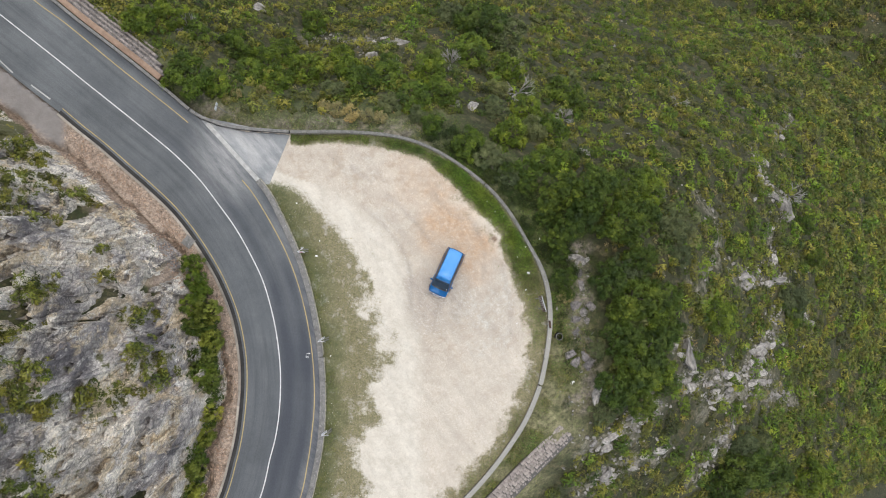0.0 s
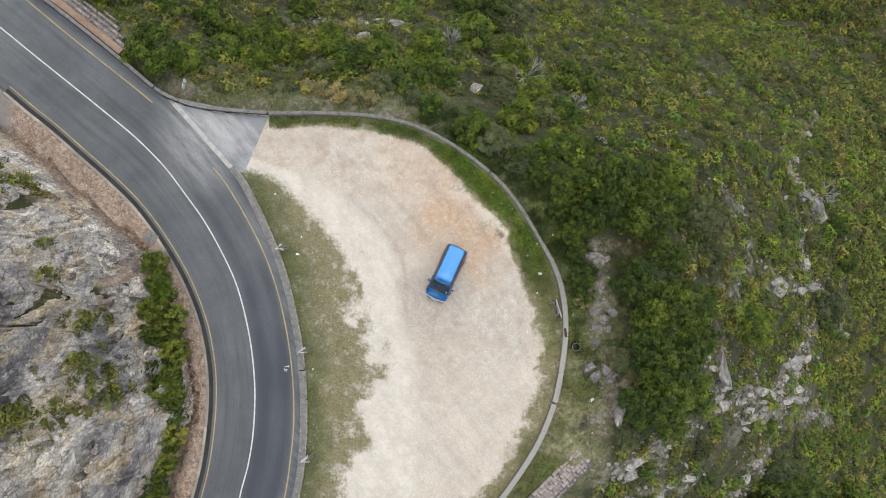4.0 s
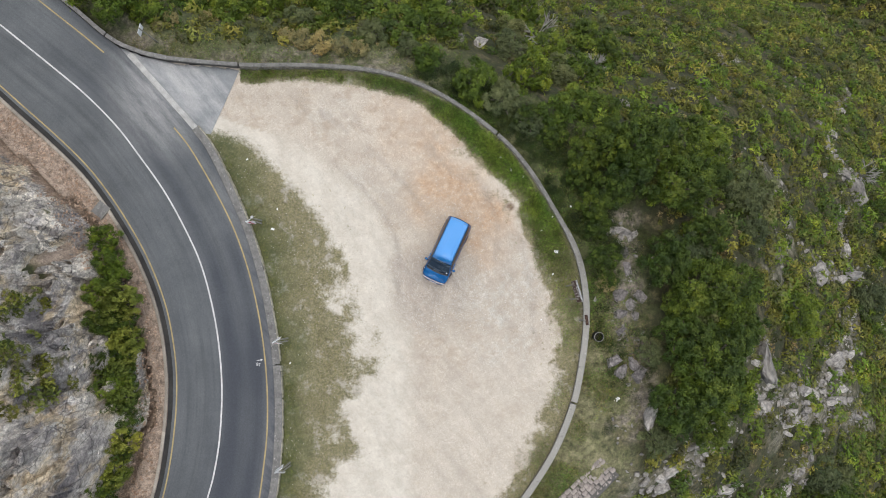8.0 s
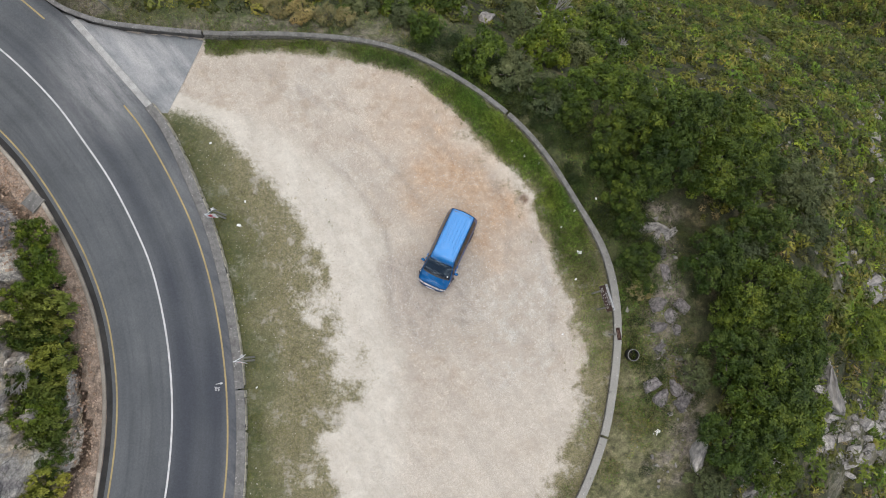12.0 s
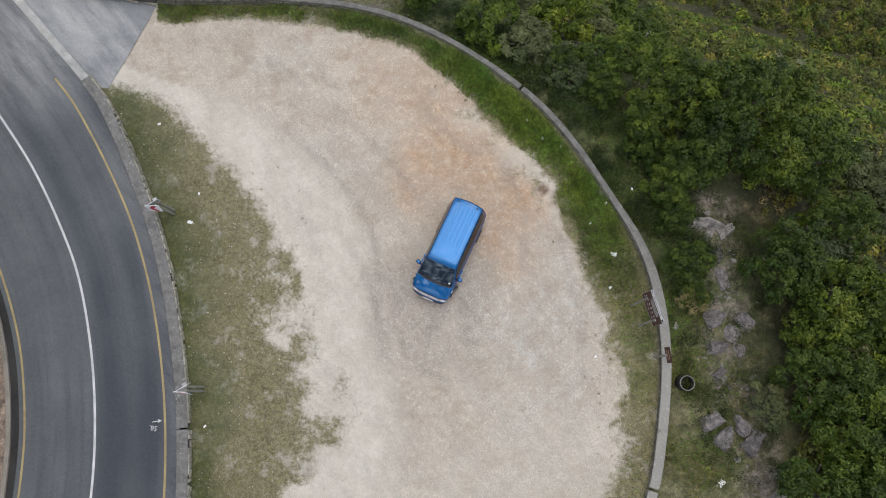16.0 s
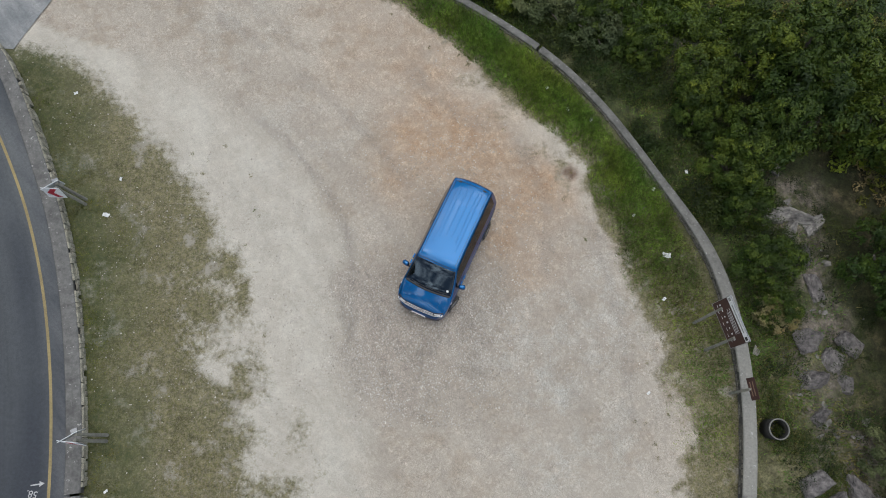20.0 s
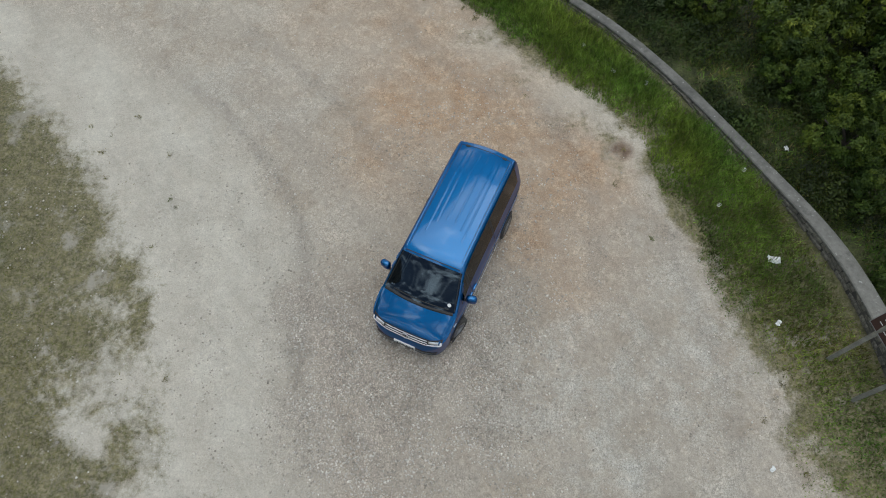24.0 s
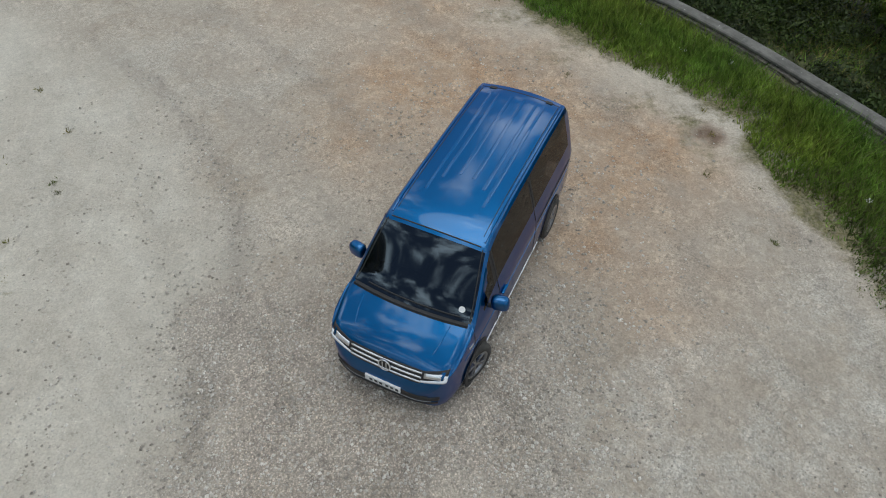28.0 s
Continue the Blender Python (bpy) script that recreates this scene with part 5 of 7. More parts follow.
KINDS = {
    "dark": [bush_kind("coastal_tree", "dense dark green broad-leaved tree beyond the parapet", "tree", 100 + i, M_LEAF_DARK, 34, 560, 20, 0.032, 1.1, 0.052) for i in range(3)],
    "near": [bush_kind("coastal_tree", "dense dark green small-leaved tree close behind the parapet", "tree", 150 + i, M_LEAF_DARK, 30, 620, 20, 0.032, 1.0, 0.05) for i in range(2)],
    "mid": [bush_kind("shrub", "bushy green shrub on the slope", "shrub", 200 + i, M_LEAF_MID, 22, 380, 16, 0.046, 1.0, 0.065) for i in range(3)],
    "grey": [bush_kind("grey_shrub", "fine-leaved grey-green shrub growing on the slope", "shrub", 300 + i, M_LEAF_GREY, 30, 480, 16, 0.038, 0.8, 0.06) for i in range(2)],
    "lime": [bush_kind("protea_bush", "yellow-green leathery-leaved bush below the cliff", "shrub", 400 + i, M_LEAF_LIME, 12, 130, 24, 0.072, 0.8, 0.10) for i in range(2)],
    "straw": [bush_kind("dry_shrub", "straw-coloured dry shrub growing behind the wall", "shrub", 500 + i, M_LEAF_STRAW, 14, 260, 16, 0.045, 0.8, 0.07) for i in range(1)],
}
rb = random.Random(5)
taken = {}


def bush(kind, x, y, r, tall=1.0, group="shrubs on the slope", z=None):
    src = KINDS[kind][rb.randrange(len(KINDS[kind]))]
    m = pose(x, y, (ground_at(x, y) if z is None else z) - 0.05, 0, 0, rb.uniform(0, 360))
    sc = (r * rb.uniform(0.95, 1.1), r * rb.uniform(0.95, 1.1), r * tall)
    if src.name not in taken:
        taken[src.name], ob = True, src
        ob.matrix_world = m
    else:
        ob = copy_thing(src, m)
    ob.scale = sc
    ob["group"] = group
    return ob


# the belt of trees and shrubs round the parapet: x, y, radius
for x, y, r in ((14.3, 8.7, 3.0), (18.0, 9.4, 3.0), (17.5, 5.9, 2.8), (20.1, 7.1, 2.3), (16.2, 0.3, 2.4), (18.5, -1.5, 2.8), (21.6, -1.6, 2.4),
                (22.0, -4.4, 2.3), (17.3, -5.0, 2.6), (18.9, -7.5, 3.0), (16.6, -10.0, 2.6), (19.1, -11.3, 2.2), (22.0, -9.7, 1.8), (19.2, 2.4, 2.2), (20.5, -6.0, 2.4), (15.5, 10.8, 1.8), (17.3, -2.9, 2.0)):
    bush("dark", x, y, r, rb.uniform(0.95, 1.25), "trees beyond the parapet")
for x, y, r in ((8.2, 9.6, 1.3), (10.0, 6.6, 1.2), (11.0, 4.3, 1.3), (6.4, 11.2, 1.2), (11.3, 2.7, 1.1), (10.4, 7.9, 1.7), (11.8, 9.1, 2.4), (13.4, 6.3, 2.5), (11.9, 5.2, 1.7), (11.7, 0.5, 1.35), (12.0, -1.0, 0.9)):
    bush("near", x, y, r, rb.uniform(1.0, 1.2), "trees beyond the parapet")
for x, y, r in ((-24.8, 20.2, 2.7), (-22.7, 20.0, 1.9), (-20.6, 22.3, 2.1), (-17.5, 21.3, 1.8), (-15.3, 23.2, 2.5), (-8.6, 21.1, 2.4), (-3.1, 19.0, 2.3), (-1.2, 15.9, 1.3), (2.4, 13.9, 1.8), (6.8, 15.3, 2.3), (3.1, 27.4, 3.2),
                (-1.5, 23.1, 2.4), (-30.4, 26.2, 2.0), (-28.4, 27.6, 2.0), (-26.0, 26.1, 1.7), (-22.5, 25.8, 2.2), (-18.6, 26.8, 2.4), (-11.5, 25.8, 2.2), (-5.8, 22.6, 2.2), (8.3, 11.2, 1.8), (10.2, 12.4, 1.9), (12.8, 12.4, 1.5)):
    bush("mid", x, y, r, rb.uniform(0.8, 1.1))
for x, y, r in ((-11.4, 20.0, 1.7), (-5.4, 18.2, 1.7), (4.6, 12.6, 1.9), (6.6, 11.0, 1.6), (15.0, -6.2, 1.2), (23.8, 5.4, 2.0), (7.3, 32.7, 4.6), (15.3, 24.1, 2.9), (15.4, -12.4, 1.5), (24.6, 3.0, 1.6), (50.5, -2.0, 2.2), (37.0, -19.5, 2.6), (40.5, -20.5, 2.2), (-2.6, 16.9, 1.3), (9.6, 16.4, 2.0), (5.5, 18.5, 1.9)):
    bush("grey", x, y, r, rb.uniform(0.75, 1.0))
for x, y, r in ((-9.2, 17.1, 1.15), (-10.6, 17.5, 1.05), (-7.6, 16.8, 1.0), (-6.3, 16.6, 0.9), (-12.0, 17.9, 0.9), (-20.9, 19.2, 0.8), (-21.6, 18.3, 0.6), (11.9, -1.2, 0.9), (-18.9, 20.0, 0.7)):
    bush("straw", x, y, r, 0.9)
# tall single bushes further down the slope
for kind, x, y, r in (("dark", 5.1, 33.8, 4.2), ("grey", 1.2, 35.8, 3.0), ("mid", 14.7, 23.7, 2.6), ("dark", 16.5, 22.2, 2.0), ("mid", -6.1, 24.6, 1.8), ("grey", 6.3, 22.1, 1.7), ("dark", 37.6, -22.8, 4.0), ("dark", 43.4, -24.7, 3.4), ("mid", 55.0, -29.2, 3.3),
                      ("dark", 58.6, -17.5, 1.4), ("grey", 48.7, -2.2, 3.0), ("grey", 24.5, 6.2, 2.6), ("mid", 30.4, -3.7, 2.2), ("dark", 55.2, 4.0, 1.8), ("mid", 48.9, -4.6, 1.8), ("dark", 35.7, -25.9, 3.6), ("mid", -16.9, 34.1, 2.2), ("mid", -20.0, 24.3, 2.2), ("mid", 52.9, 8.5, 1.8),
                      ("mid", 9.4, 19.5, 2.3), ("mid", 11.8, 16.4, 2.4), ("mid", 22.4, 12.0, 1.3), ("mid", 24.5, 15.4, 1.0), ("mid", 8.0, 26.0, 2.4), ("mid", -10.5, 23.6, 2.1), ("mid", -0.2, 20.2, 2.2), ("lime", -1.0, 26.4, 1.3), ("lime", -13.5, 24.9, 1.2), ("mid", 21.9, 9.7, 2.1), ("mid", 20.4, -3.2, 2.3), ("mid", 20.9, -8.4, 2.4), ("grey", 17.8, 1.0, 2.1), ("mid", 18.2, -9.3, 2.2), ("grey", 18.0, -4.0, 1.9)):
    bush(kind, x, y, r, rb.uniform(0.85, 1.1))
def dead_shrub(x, y, r, seed):
    """Bare grey branches that fork twice."""
    q = random.Random(seed)
    root = thing("dead_shrub", pose(x, y, ground_at(x, y), 0, 0, q.uniform(0, 360)), "leafless bleached grey shrub among green scrub", "shrub", "dead shrubs")
    for i in range(9):
        a, up = q.uniform(0, 6.28), q.uniform(0.5, 1.1)
        p0, p1 = Vector((0, 0, -0.2)), Vector((math.cos(a) * 0.5, math.sin(a) * 0.5, up)) * r
        bm = rod(p0, p1, 0.05 * r, 6, 0.032 * r)
        for k in range(4):
            b, up2 = a + q.uniform(-0.9, 0.9), q.uniform(0.15, 0.7)
            p2 = p1 * q.uniform(0.75, 1.0)
            tip = p2 + Vector((math.cos(b) * 0.6, math.sin(b) * 0.6, up2)) * r * q.uniform(0.7, 1.2)
            for u, v, r0 in ((p2, tip, 0.028), (p2.lerp(tip, 0.5), p2.lerp(tip, 0.5) + Vector((math.cos(b + 0.8) * 0.4, math.sin(b + 0.8) * 0.4, 0.3)) * r, 0.02)):
                x2 = rod(u, v, r0 * r, 5, r0 * r * 0.5)
                me = bpy.data.meshes.new("twig")
                x2.to_mesh(me)
                x2.free()
                bm.from_mesh(me)
                bpy.data.meshes.remove(me)
        part("branch", bm, M_TWIG, root, "bare forked branch")
    return root


for i, (x, y, r) in enumerate(((8.6, 26.7, 1.5), (9.0, 22.8, 1.7), (14.2, 19.5, 1.1), (0.9, 25.7, 1.2), (22.8, 9.5, 1.0), (-27.2, 27.2, 1.3), (-5.5, 23.7, 1.1), (33.0, 25.6, 1.4), (49.8, 12.8, 1.5), (-22.9, -6.3, 0.8))):
    dead_shrub(x, y, r, 60 + i)
# the row of bushes at the foot of the cliff
for i, (x, y, r) in enumerate(((-24.0, 1.9, 1.2), (-23.7, 0.2, 1.2), (-23.2, -1.3, 1.25), (-22.9, -2.9, 1.3), (-22.6, -4.5, 1.3), (-22.4, -6.1, 1.25), (-22.4, -7.7, 1.3), (-22.4, -9.4, 1.35), (-22.4, -11.0, 1.3), (-22.6, -12.6, 1.3), (-22.9, -14.3, 1.3), (-23.5, -16.1, 1.35), (-23.6, -18.0, 1.3), (-24.1, -19.8, 1.3))):
    bush("mid" if i < 3 else "dark", x + 0.15, y, r * 1.15, 1.4, "bushes below the cliff", float(road_z(x, y)))
for i, (x, y) in enumerate(((-24.6, -2.0), (-24.3, -4.0), (-24.0, -6.2), (-24.0, -8.4), (-24.0, -10.4), (-24.2, -12.4), (-24.5, -14.8), (-25.0, -17.0), (-25.2, -19.2))):
    bush("dark" if i % 3 else "mid", x + 1.0, y, 1.5, 1.5, "bushes below the cliff", float(road_z(x, y)) + 0.6)
for x, y, r in ((-22.0, -2.3, 1.0), (-22.9, -3.6, 0.9), (-21.9, -5.3, 0.95), (-22.3, -7.0, 0.9), (-21.9, -9.0, 0.9), (-22.7, -10.4, 0.8), (-21.9, -12.1, 0.9), (-22.4, -14.0, 0.9), (-23.1, -17.2, 1.0), (-22.9, -19.3, 0.9)):
    bush("lime", x, y, r * 1.25, 2.7, "bushes below the cliff", float(road_z(x, y)))


def tufts(name, x, y, z, size, leaves, mat, label, seed, upright=0.5, leaf=0.30):
    """Many low plants as one mesh: each a dome of leaves."""
    rng = np.random.default_rng(seed)
    n = len(x)
    d = rng.normal(size=(n * leaves, 3))
    d[:, 2] = np.abs(d[:, 2]) * upright + 0.12
    d /= np.linalg.norm(d, axis=1, keepdims=True)
    s = np.repeat(size, leaves)
    lump = rng.uniform(0.72, 1.12, (n, 5))[np.repeat(np.arange(n), leaves), ((np.arctan2(d[:, 1], d[:, 0]) + np.pi) / 6.2832 * 4.999).astype(int)]
    c = np.repeat(np.stack([x, y, z], 1), leaves, 0) + d * (s * lump * rng.uniform(0.5, 1.0, n * leaves) ** 0.6)[:, None] * (1, 1, 1.1)
    ob = sheet(name, *leaf_quads(rng, c, d + (0, 0, 0.3), s * leaf, 2.0), mat, False)
    give(ob.data, "plant", np.repeat(rng.uniform(0, 1, n), leaves * 3))
    give(ob.data, "tint", np.repeat(np.clip(np.repeat(rng.uniform(0.1, 0.9, n), leaves) + rng.normal(0, 0.12, n * leaves), 0, 1), 3))
    return tagged(ob, label, "scrub", kind="stuff")


rng = np.random.default_rng(3)
for name, mat, count, label, seed, lo, hi in (("green_scrub", M_SCRUB, 10500, "low olive-green heath scrub covering the mountainside", 1, 0.32, 1.0), ("leafy_scrub", M_FRESH, 3800, "fresh green low bushes scattered over the mountainside", 2, 0.35, 1.1),
                                              ("grey_scrub", M_HEATH, 4000, "grey-green low heath bushes on the slope", 4, 0.3, 0.9), ("dry_scrub", M_TUSSOCK, 3000, "dry straw-coloured tussocks on the slope", 5, 0.22, 0.55)):
    x, y = -37 + 162 * rng.uniform(0, 1, count * 4) ** 1.15, -46 + 136 * rng.uniform(0, 1, count * 4)
    d, f, s = nearest(x, y, WALL[::4])
    patch = 1.3 * vnoise(x * 0.11, y * 0.11, seed * 7) + 0.7 * vnoise(x * 0.45, y * 0.45, seed)
    bare = np.full(len(x), 9.0)
    for pts, cnt, sz in BANDS:
        bare = np.minimum(bare, nearest(x, y, curve(pts, 1.0))[0])
    ok = (rng.uniform(0.0, 1.25, len(x)) < bare) & (s > 0) & (d > 2.3 + 4.2 * (x > 0) * (y < 18)) & (rng.uniform(-1.0, 1.0, len(x)) < patch + 0.4) & (y < 42 + 0.55 * (x + 37)) & (y > -27 - 0.16 * np.maximum(x, 0))
    x, y = x[ok][:count], y[ok][:count]
    tufts(name, x, y, hill(x, y) + 0.02, (lo + (hi - lo) * rng.uniform(0, 1, len(x)) ** 1.6) * (1 + 0.6 * smooth(30, 90, x)), 44, mat, label, seed, 0.95, 0.235)
for name, mat, count, label, seed in (("slope_bushes", M_LEAF_DARK, 480, "rounded dark green bushes dotted over the mountainside", 6), ("light_slope_bushes", M_FRESH, 520, "rounded bright green bushes dotted over the mountainside", 7), ("pale_slope_bushes", M_HEATH, 260, "pale twiggy bushes dotted over the mountainside", 12)):
    x, y = rng.uniform(-34, 115, count * 5), rng.uniform(-36, 80, count * 5)
    d, f, s = nearest(x, y, WALL[::4])
    ok = (s > 0) & (d > 5 + 3 * (x > 0) * (y < 14)) & (vnoise(x * 0.09, y * 0.09, seed * 3) > -0.25)
    x, y = x[ok][:count], y[ok][:count]
    tufts(name, x, y, hill(x, y), rng.uniform(0.6, 1.1, len(x)) * rng.uniform(0.7, 1.4, len(x)), 120, mat, label, seed, 1.0, 0.16)
# undergrowth close behind the parapet
x, y = rng.uniform(-2, 15, 6000), rng.uniform(-3, 16, 6000)
d, f, s = nearest(x, y, WALL[::3])
ok = (s > 0) & (d > 0.55) & (d < 3.4) & (y > 2.6 - 0.5 * (x - 9)) & (vnoise(x * 0.7, y * 0.7, 55) > -0.45)
x, y = x[ok][:620], y[ok][:620]
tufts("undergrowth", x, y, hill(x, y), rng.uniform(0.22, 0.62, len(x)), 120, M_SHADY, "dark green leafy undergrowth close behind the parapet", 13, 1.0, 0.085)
# low plants on both sides of the trodden path
x, y = rng.uniform(10.5, 17, 3000), rng.uniform(-12, 4, 3000)
d, f, s = nearest(x, y, PATH_LINE[::2])
dW = nearest(x, y, WALL[::3])[0]
ok = (d > 0.35) & (d < 2.2) & (dW > 0.9) & (vnoise(x * 0.9, y * 0.9, 57) > -0.1)
x, y = x[ok][:230], y[ok][:230]
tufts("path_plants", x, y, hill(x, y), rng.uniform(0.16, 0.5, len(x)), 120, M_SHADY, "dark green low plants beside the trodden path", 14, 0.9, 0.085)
# plants in the cracks of the cliff
x, y = rng.uniform(-44, -22.5, 22000), rng.uniform(-28, 22, 22000)
d, f, s = nearest(x, y, ROAD_L[::4])
lush = 0.25 * fbm(x * 0.22, y * 0.22, 3, 90) + 0.45 * vnoise(x * 0.9, y * 0.9, 5) + 0.9 * smooth(10, 18, y + 0.4 * (x + 38))
for px, py, pr in ((-38, 12.5, 2.0), (-36.2, 8.3, 2.0), (-35.5, 5.5, 1.5), (-32.8, 8, 1.2), (-33, 5.5, 0.8), (-30.5, -6.5, 1.6), (-29.8, -8.8, 1.3), (-31.2, -0.7, 1.2), (-30.6, -3.5, 0.8), (-26.5, -2.5, 0.9), (-25.0, -6.2, 1.3), (-24.9, -8, 1.1), (-29, -12.5, 0.6), (-29.5, -14.4, 1.0), (-28.5, 0.6, 0.6), (-29.5, 3, 0.6), (-29.8, -16, 0.8), (-38.5, 5.5, 1.3), (-37.0, -11.5, 1.3), (-27.2, -9.0, 1.4), (-36.5, -4.0, 0.9), (-33.5, -17.5, 1.0)):
    lush = np.maximum(lush, 1.15 * smooth(1.3, 0.5, np.hypot(x - px, y - py) / pr + 0.4 * vnoise(x * 1.3, y * 1.3, 8)))
ok = (s < 0) & (d > 3.4) & (lush > rng.uniform(0.5, 1.1, len(x)))
x, y = x[ok][:3400], y[ok][:3400]
ci, cj = np.clip(np.round((y + 31) / 0.145).astype(int), 0, cx.shape[0] - 1), np.clip(np.round((x + 50) / 0.145).astype(int), 0, cx.shape[1] - 1)
zc = cz[ci, cj]
h = len(x) // 2
tufts("cliff_tufts", x[:h], y[:h], zc[:h], rng.uniform(0.18, 0.6, h), 30, M_SCRUB, "olive-green tufts growing in cracks of the cliff", 8)
tufts("cliff_greenery", x[h:], y[h:], zc[h:], rng.uniform(0.18, 0.5, len(x) - h), 30, M_SCRUB, "olive-yellow plants growing on ledges of the cliff", 9)


# ---- grass ----
def blades(name, x, y, z, length, width, mat, label, seed, lean=0.45):
    """Single tapered blades as one mesh."""
    g = np.random.default_rng(seed)
    n = len(x)
    a, b = g.uniform(0, 2 * np.pi, n), g.uniform(0, 2 * np.pi, n)
    base = np.stack([x, y, z], 1)
    side = np.stack([np.cos(a), np.sin(a), np.zeros(n)], 1) * (width / 2)[:, None]
    l = lean * g.uniform(0.3, 1.6, n)
    tip = base + np.stack([np.cos(b) * l, np.sin(b) * l, np.ones(n)], 1) * (length / np.sqrt(1 + l * l))[:, None]
    v = np.stack([base - side, base + side, tip], 1).reshape(-1, 3)
    return tagged(sheet(name, v, np.arange(3 * n).reshape(n, 3), mat, False), label, "grass", kind="stuff")


def lot_h(x, y):
    return lot_z(x, y) - 0.01


g = np.random.default_rng(21)
def beside(c, count, near_off, far_off):
    i = g.uniform(0, len(c) - 1.001, count)
    k, f = i.astype(int), (i % 1)[:, None]
    p = c[k] * (1 - f) + c[k + 1] * f
    t = np.gradient(c, axis=0)[k]
    t /= np.linalg.norm(t, axis=1, keepdims=True)
    o = g.uniform(near_off, far_off, count)
    return p[:, 0] - t[:, 1] * o, p[:, 1] + t[:, 0] * o


LOT_WALL = WALL[(WALL[:, 0] > -15.5) & (WALL[:, 1] < 15.2) & (WALL[:, 1] > -21.5)]
x, y = beside(LOT_WALL, 330000, -4.2, -0.2)
dR, fR, sR = nearest(x, y, GRAVEL_R[::3])
dW, fW, sW = nearest(x, y, WALL[::3])
band = (sR > 0) & (sW < 0) & (dW > 0.2)
thick = smooth(-0.2, 0.6 + 0.9 * smooth(2, -4, y), dR + 0.5 * fbm(x * 0.8, y * 0.8, 3, 12)) * (0.7 + 0.3 * smooth(-3, 1, y)) * smooth(-1.1, 0.1, vnoise(x * 0.45, y * 0.45, 44) + 0.35 * smooth(0, 4, y) - 0.35 * smooth(0, -8, y) - 0.45 * smooth(9, 12, y)) * smooth(0.15, 0.6, dW + 0.12 * vnoise(x, y, 3))
ok = band & (g.uniform(0, 1, len(x)) < thick)
x, y, dR2 = x[ok], y[ok], dR[ok]
tall = 0.14 + 0.36 * smooth(0.2, 1.3, dR2) * (0.6 + 0.4 * vnoise(x * 0.7, y * 0.7, 4))
tall *= g.uniform(0.6, 1.3, len(x)) * (0.32 + 0.68 * smooth(-1, 5, y))
k = g.uniform(0, 1, len(x)) < 0.46 + 0.48 * smooth(0, 5, y) - 0.4 * smooth(10, 13, y) + 0.5 * smooth(6, 0, y) * vnoise(x * 0.5, y * 0.5, 64)
for n, sel, mat, label in (("parapet_grass", k, M_GRASS, "lush green grass along the foot of the parapet"), ("dry_parapet_grass", ~k, M_DRYGRASS, "dry bleached grass along the foot of the parapet")):
    blades(n, x[sel], y[sel], lot_h(x[sel], y[sel]), tall[sel], g.uniform(0.016, 0.036, sel.sum()), mat, label, 31, 0.7)
x, y = beside(KERB[:76], 480000, 0.25, 7.6)
dL, fL, sL = nearest(x, y, GRAVEL_L[::3])
dK, fK, sK = nearest(x, y, KERB[::3])
inside_by = -sL * dL
clump = (0.45 + 0.55 * smooth(2.2, 0.8, nearest(x, y, KERB[::3])[0] + 0.5 * vnoise(x * 0.8, y * 0.8, 67))) * smooth(-0.9, 3.2, inside_by + 0.55 * fbm(x * 0.9, y * 0.9, 3, 66)) * 0.8 * smooth(-0.7, 0.5, vnoise(x * 1.7, y * 1.7, 61) + 0.6 * vnoise(x * 0.5, y * 0.5, 62) + 0.5 * smooth(0.8, 2.5, dL) - 0.5 * smooth(1.1, 0, dL))
clump *= np.clip(1 - 0.5 * sparse_at(x, y), 0, 1) * (0.35 + 0.65 * smooth(-0.35, 0.1, fbm(x * 0.75, y * 0.75, 4, 91) + 0.5 * smooth(1.8, 0.6, dK) + 0.25 * smooth(1.5, 0.3, dL)))
ok = (inside_by > -1.8) & (sK > 0) & (dK > 0.25) & (g.uniform(0, 1, len(x)) < clump)
x, y = x[ok], y[ok]
k = g.uniform(0, 1, len(x)) < 0.22 + 0.35 * vnoise(x * 0.35, y * 0.35, 63) + 0.6 * smooth(2.8, 0.5, nearest(x, y, KERB[::3])[0])
for n, sel, mat, label in (("verge_grass", k, M_VERGE, "short green grass on the verge beside the road wall"), ("dry_verge_grass", ~k, M_STUBBLE, "short dry olive grass on the worn verge")):
    xx, yy = x[sel], y[sel]
    blades(n, xx, yy, lot_h(xx, yy), g.uniform(0.03, 0.10, len(xx)), g.uniform(0.010, 0.024, len(xx)), mat, label, 33 if sel is k else 34, 1.0)
x, y = beside(WALL[(WALL[:, 0] > -24) & (WALL[:, 1] < 16.5) & (WALL[:, 1] > -21.5)], 210000, 0.20, 5.0)
dW, fW, sW = nearest(x, y, WALL[::3])
ok = (sW > 0) & (dW > 0.22) & (dW < 5.5) & (g.uniform(0, 1, len(x)) < smooth(-0.5, 0.6, vnoise(x * 0.6, y * 0.6, 71) + 0.4 * vnoise(x * 2, y * 2, 72) + 0.35 - 0.5 * smooth(-4, -12, y)) * smooth(5.5, 2.0, dW))
x, y = x[ok], y[ok]
ok = ~((y > 13.5) & (x < 1) & (g.uniform(0, 1, len(x)) < 0.7))
x, y = x[ok], y[ok]
k = g.uniform(0, 1, len(x)) < 0.45 + 0.35 * smooth(-6, 3, y) - 0.45 * (y > 13.5) * (x < 1) + 0.3 * vnoise(x * 0.3, y * 0.3, 73)
zz = hill(x, y) + 0.0
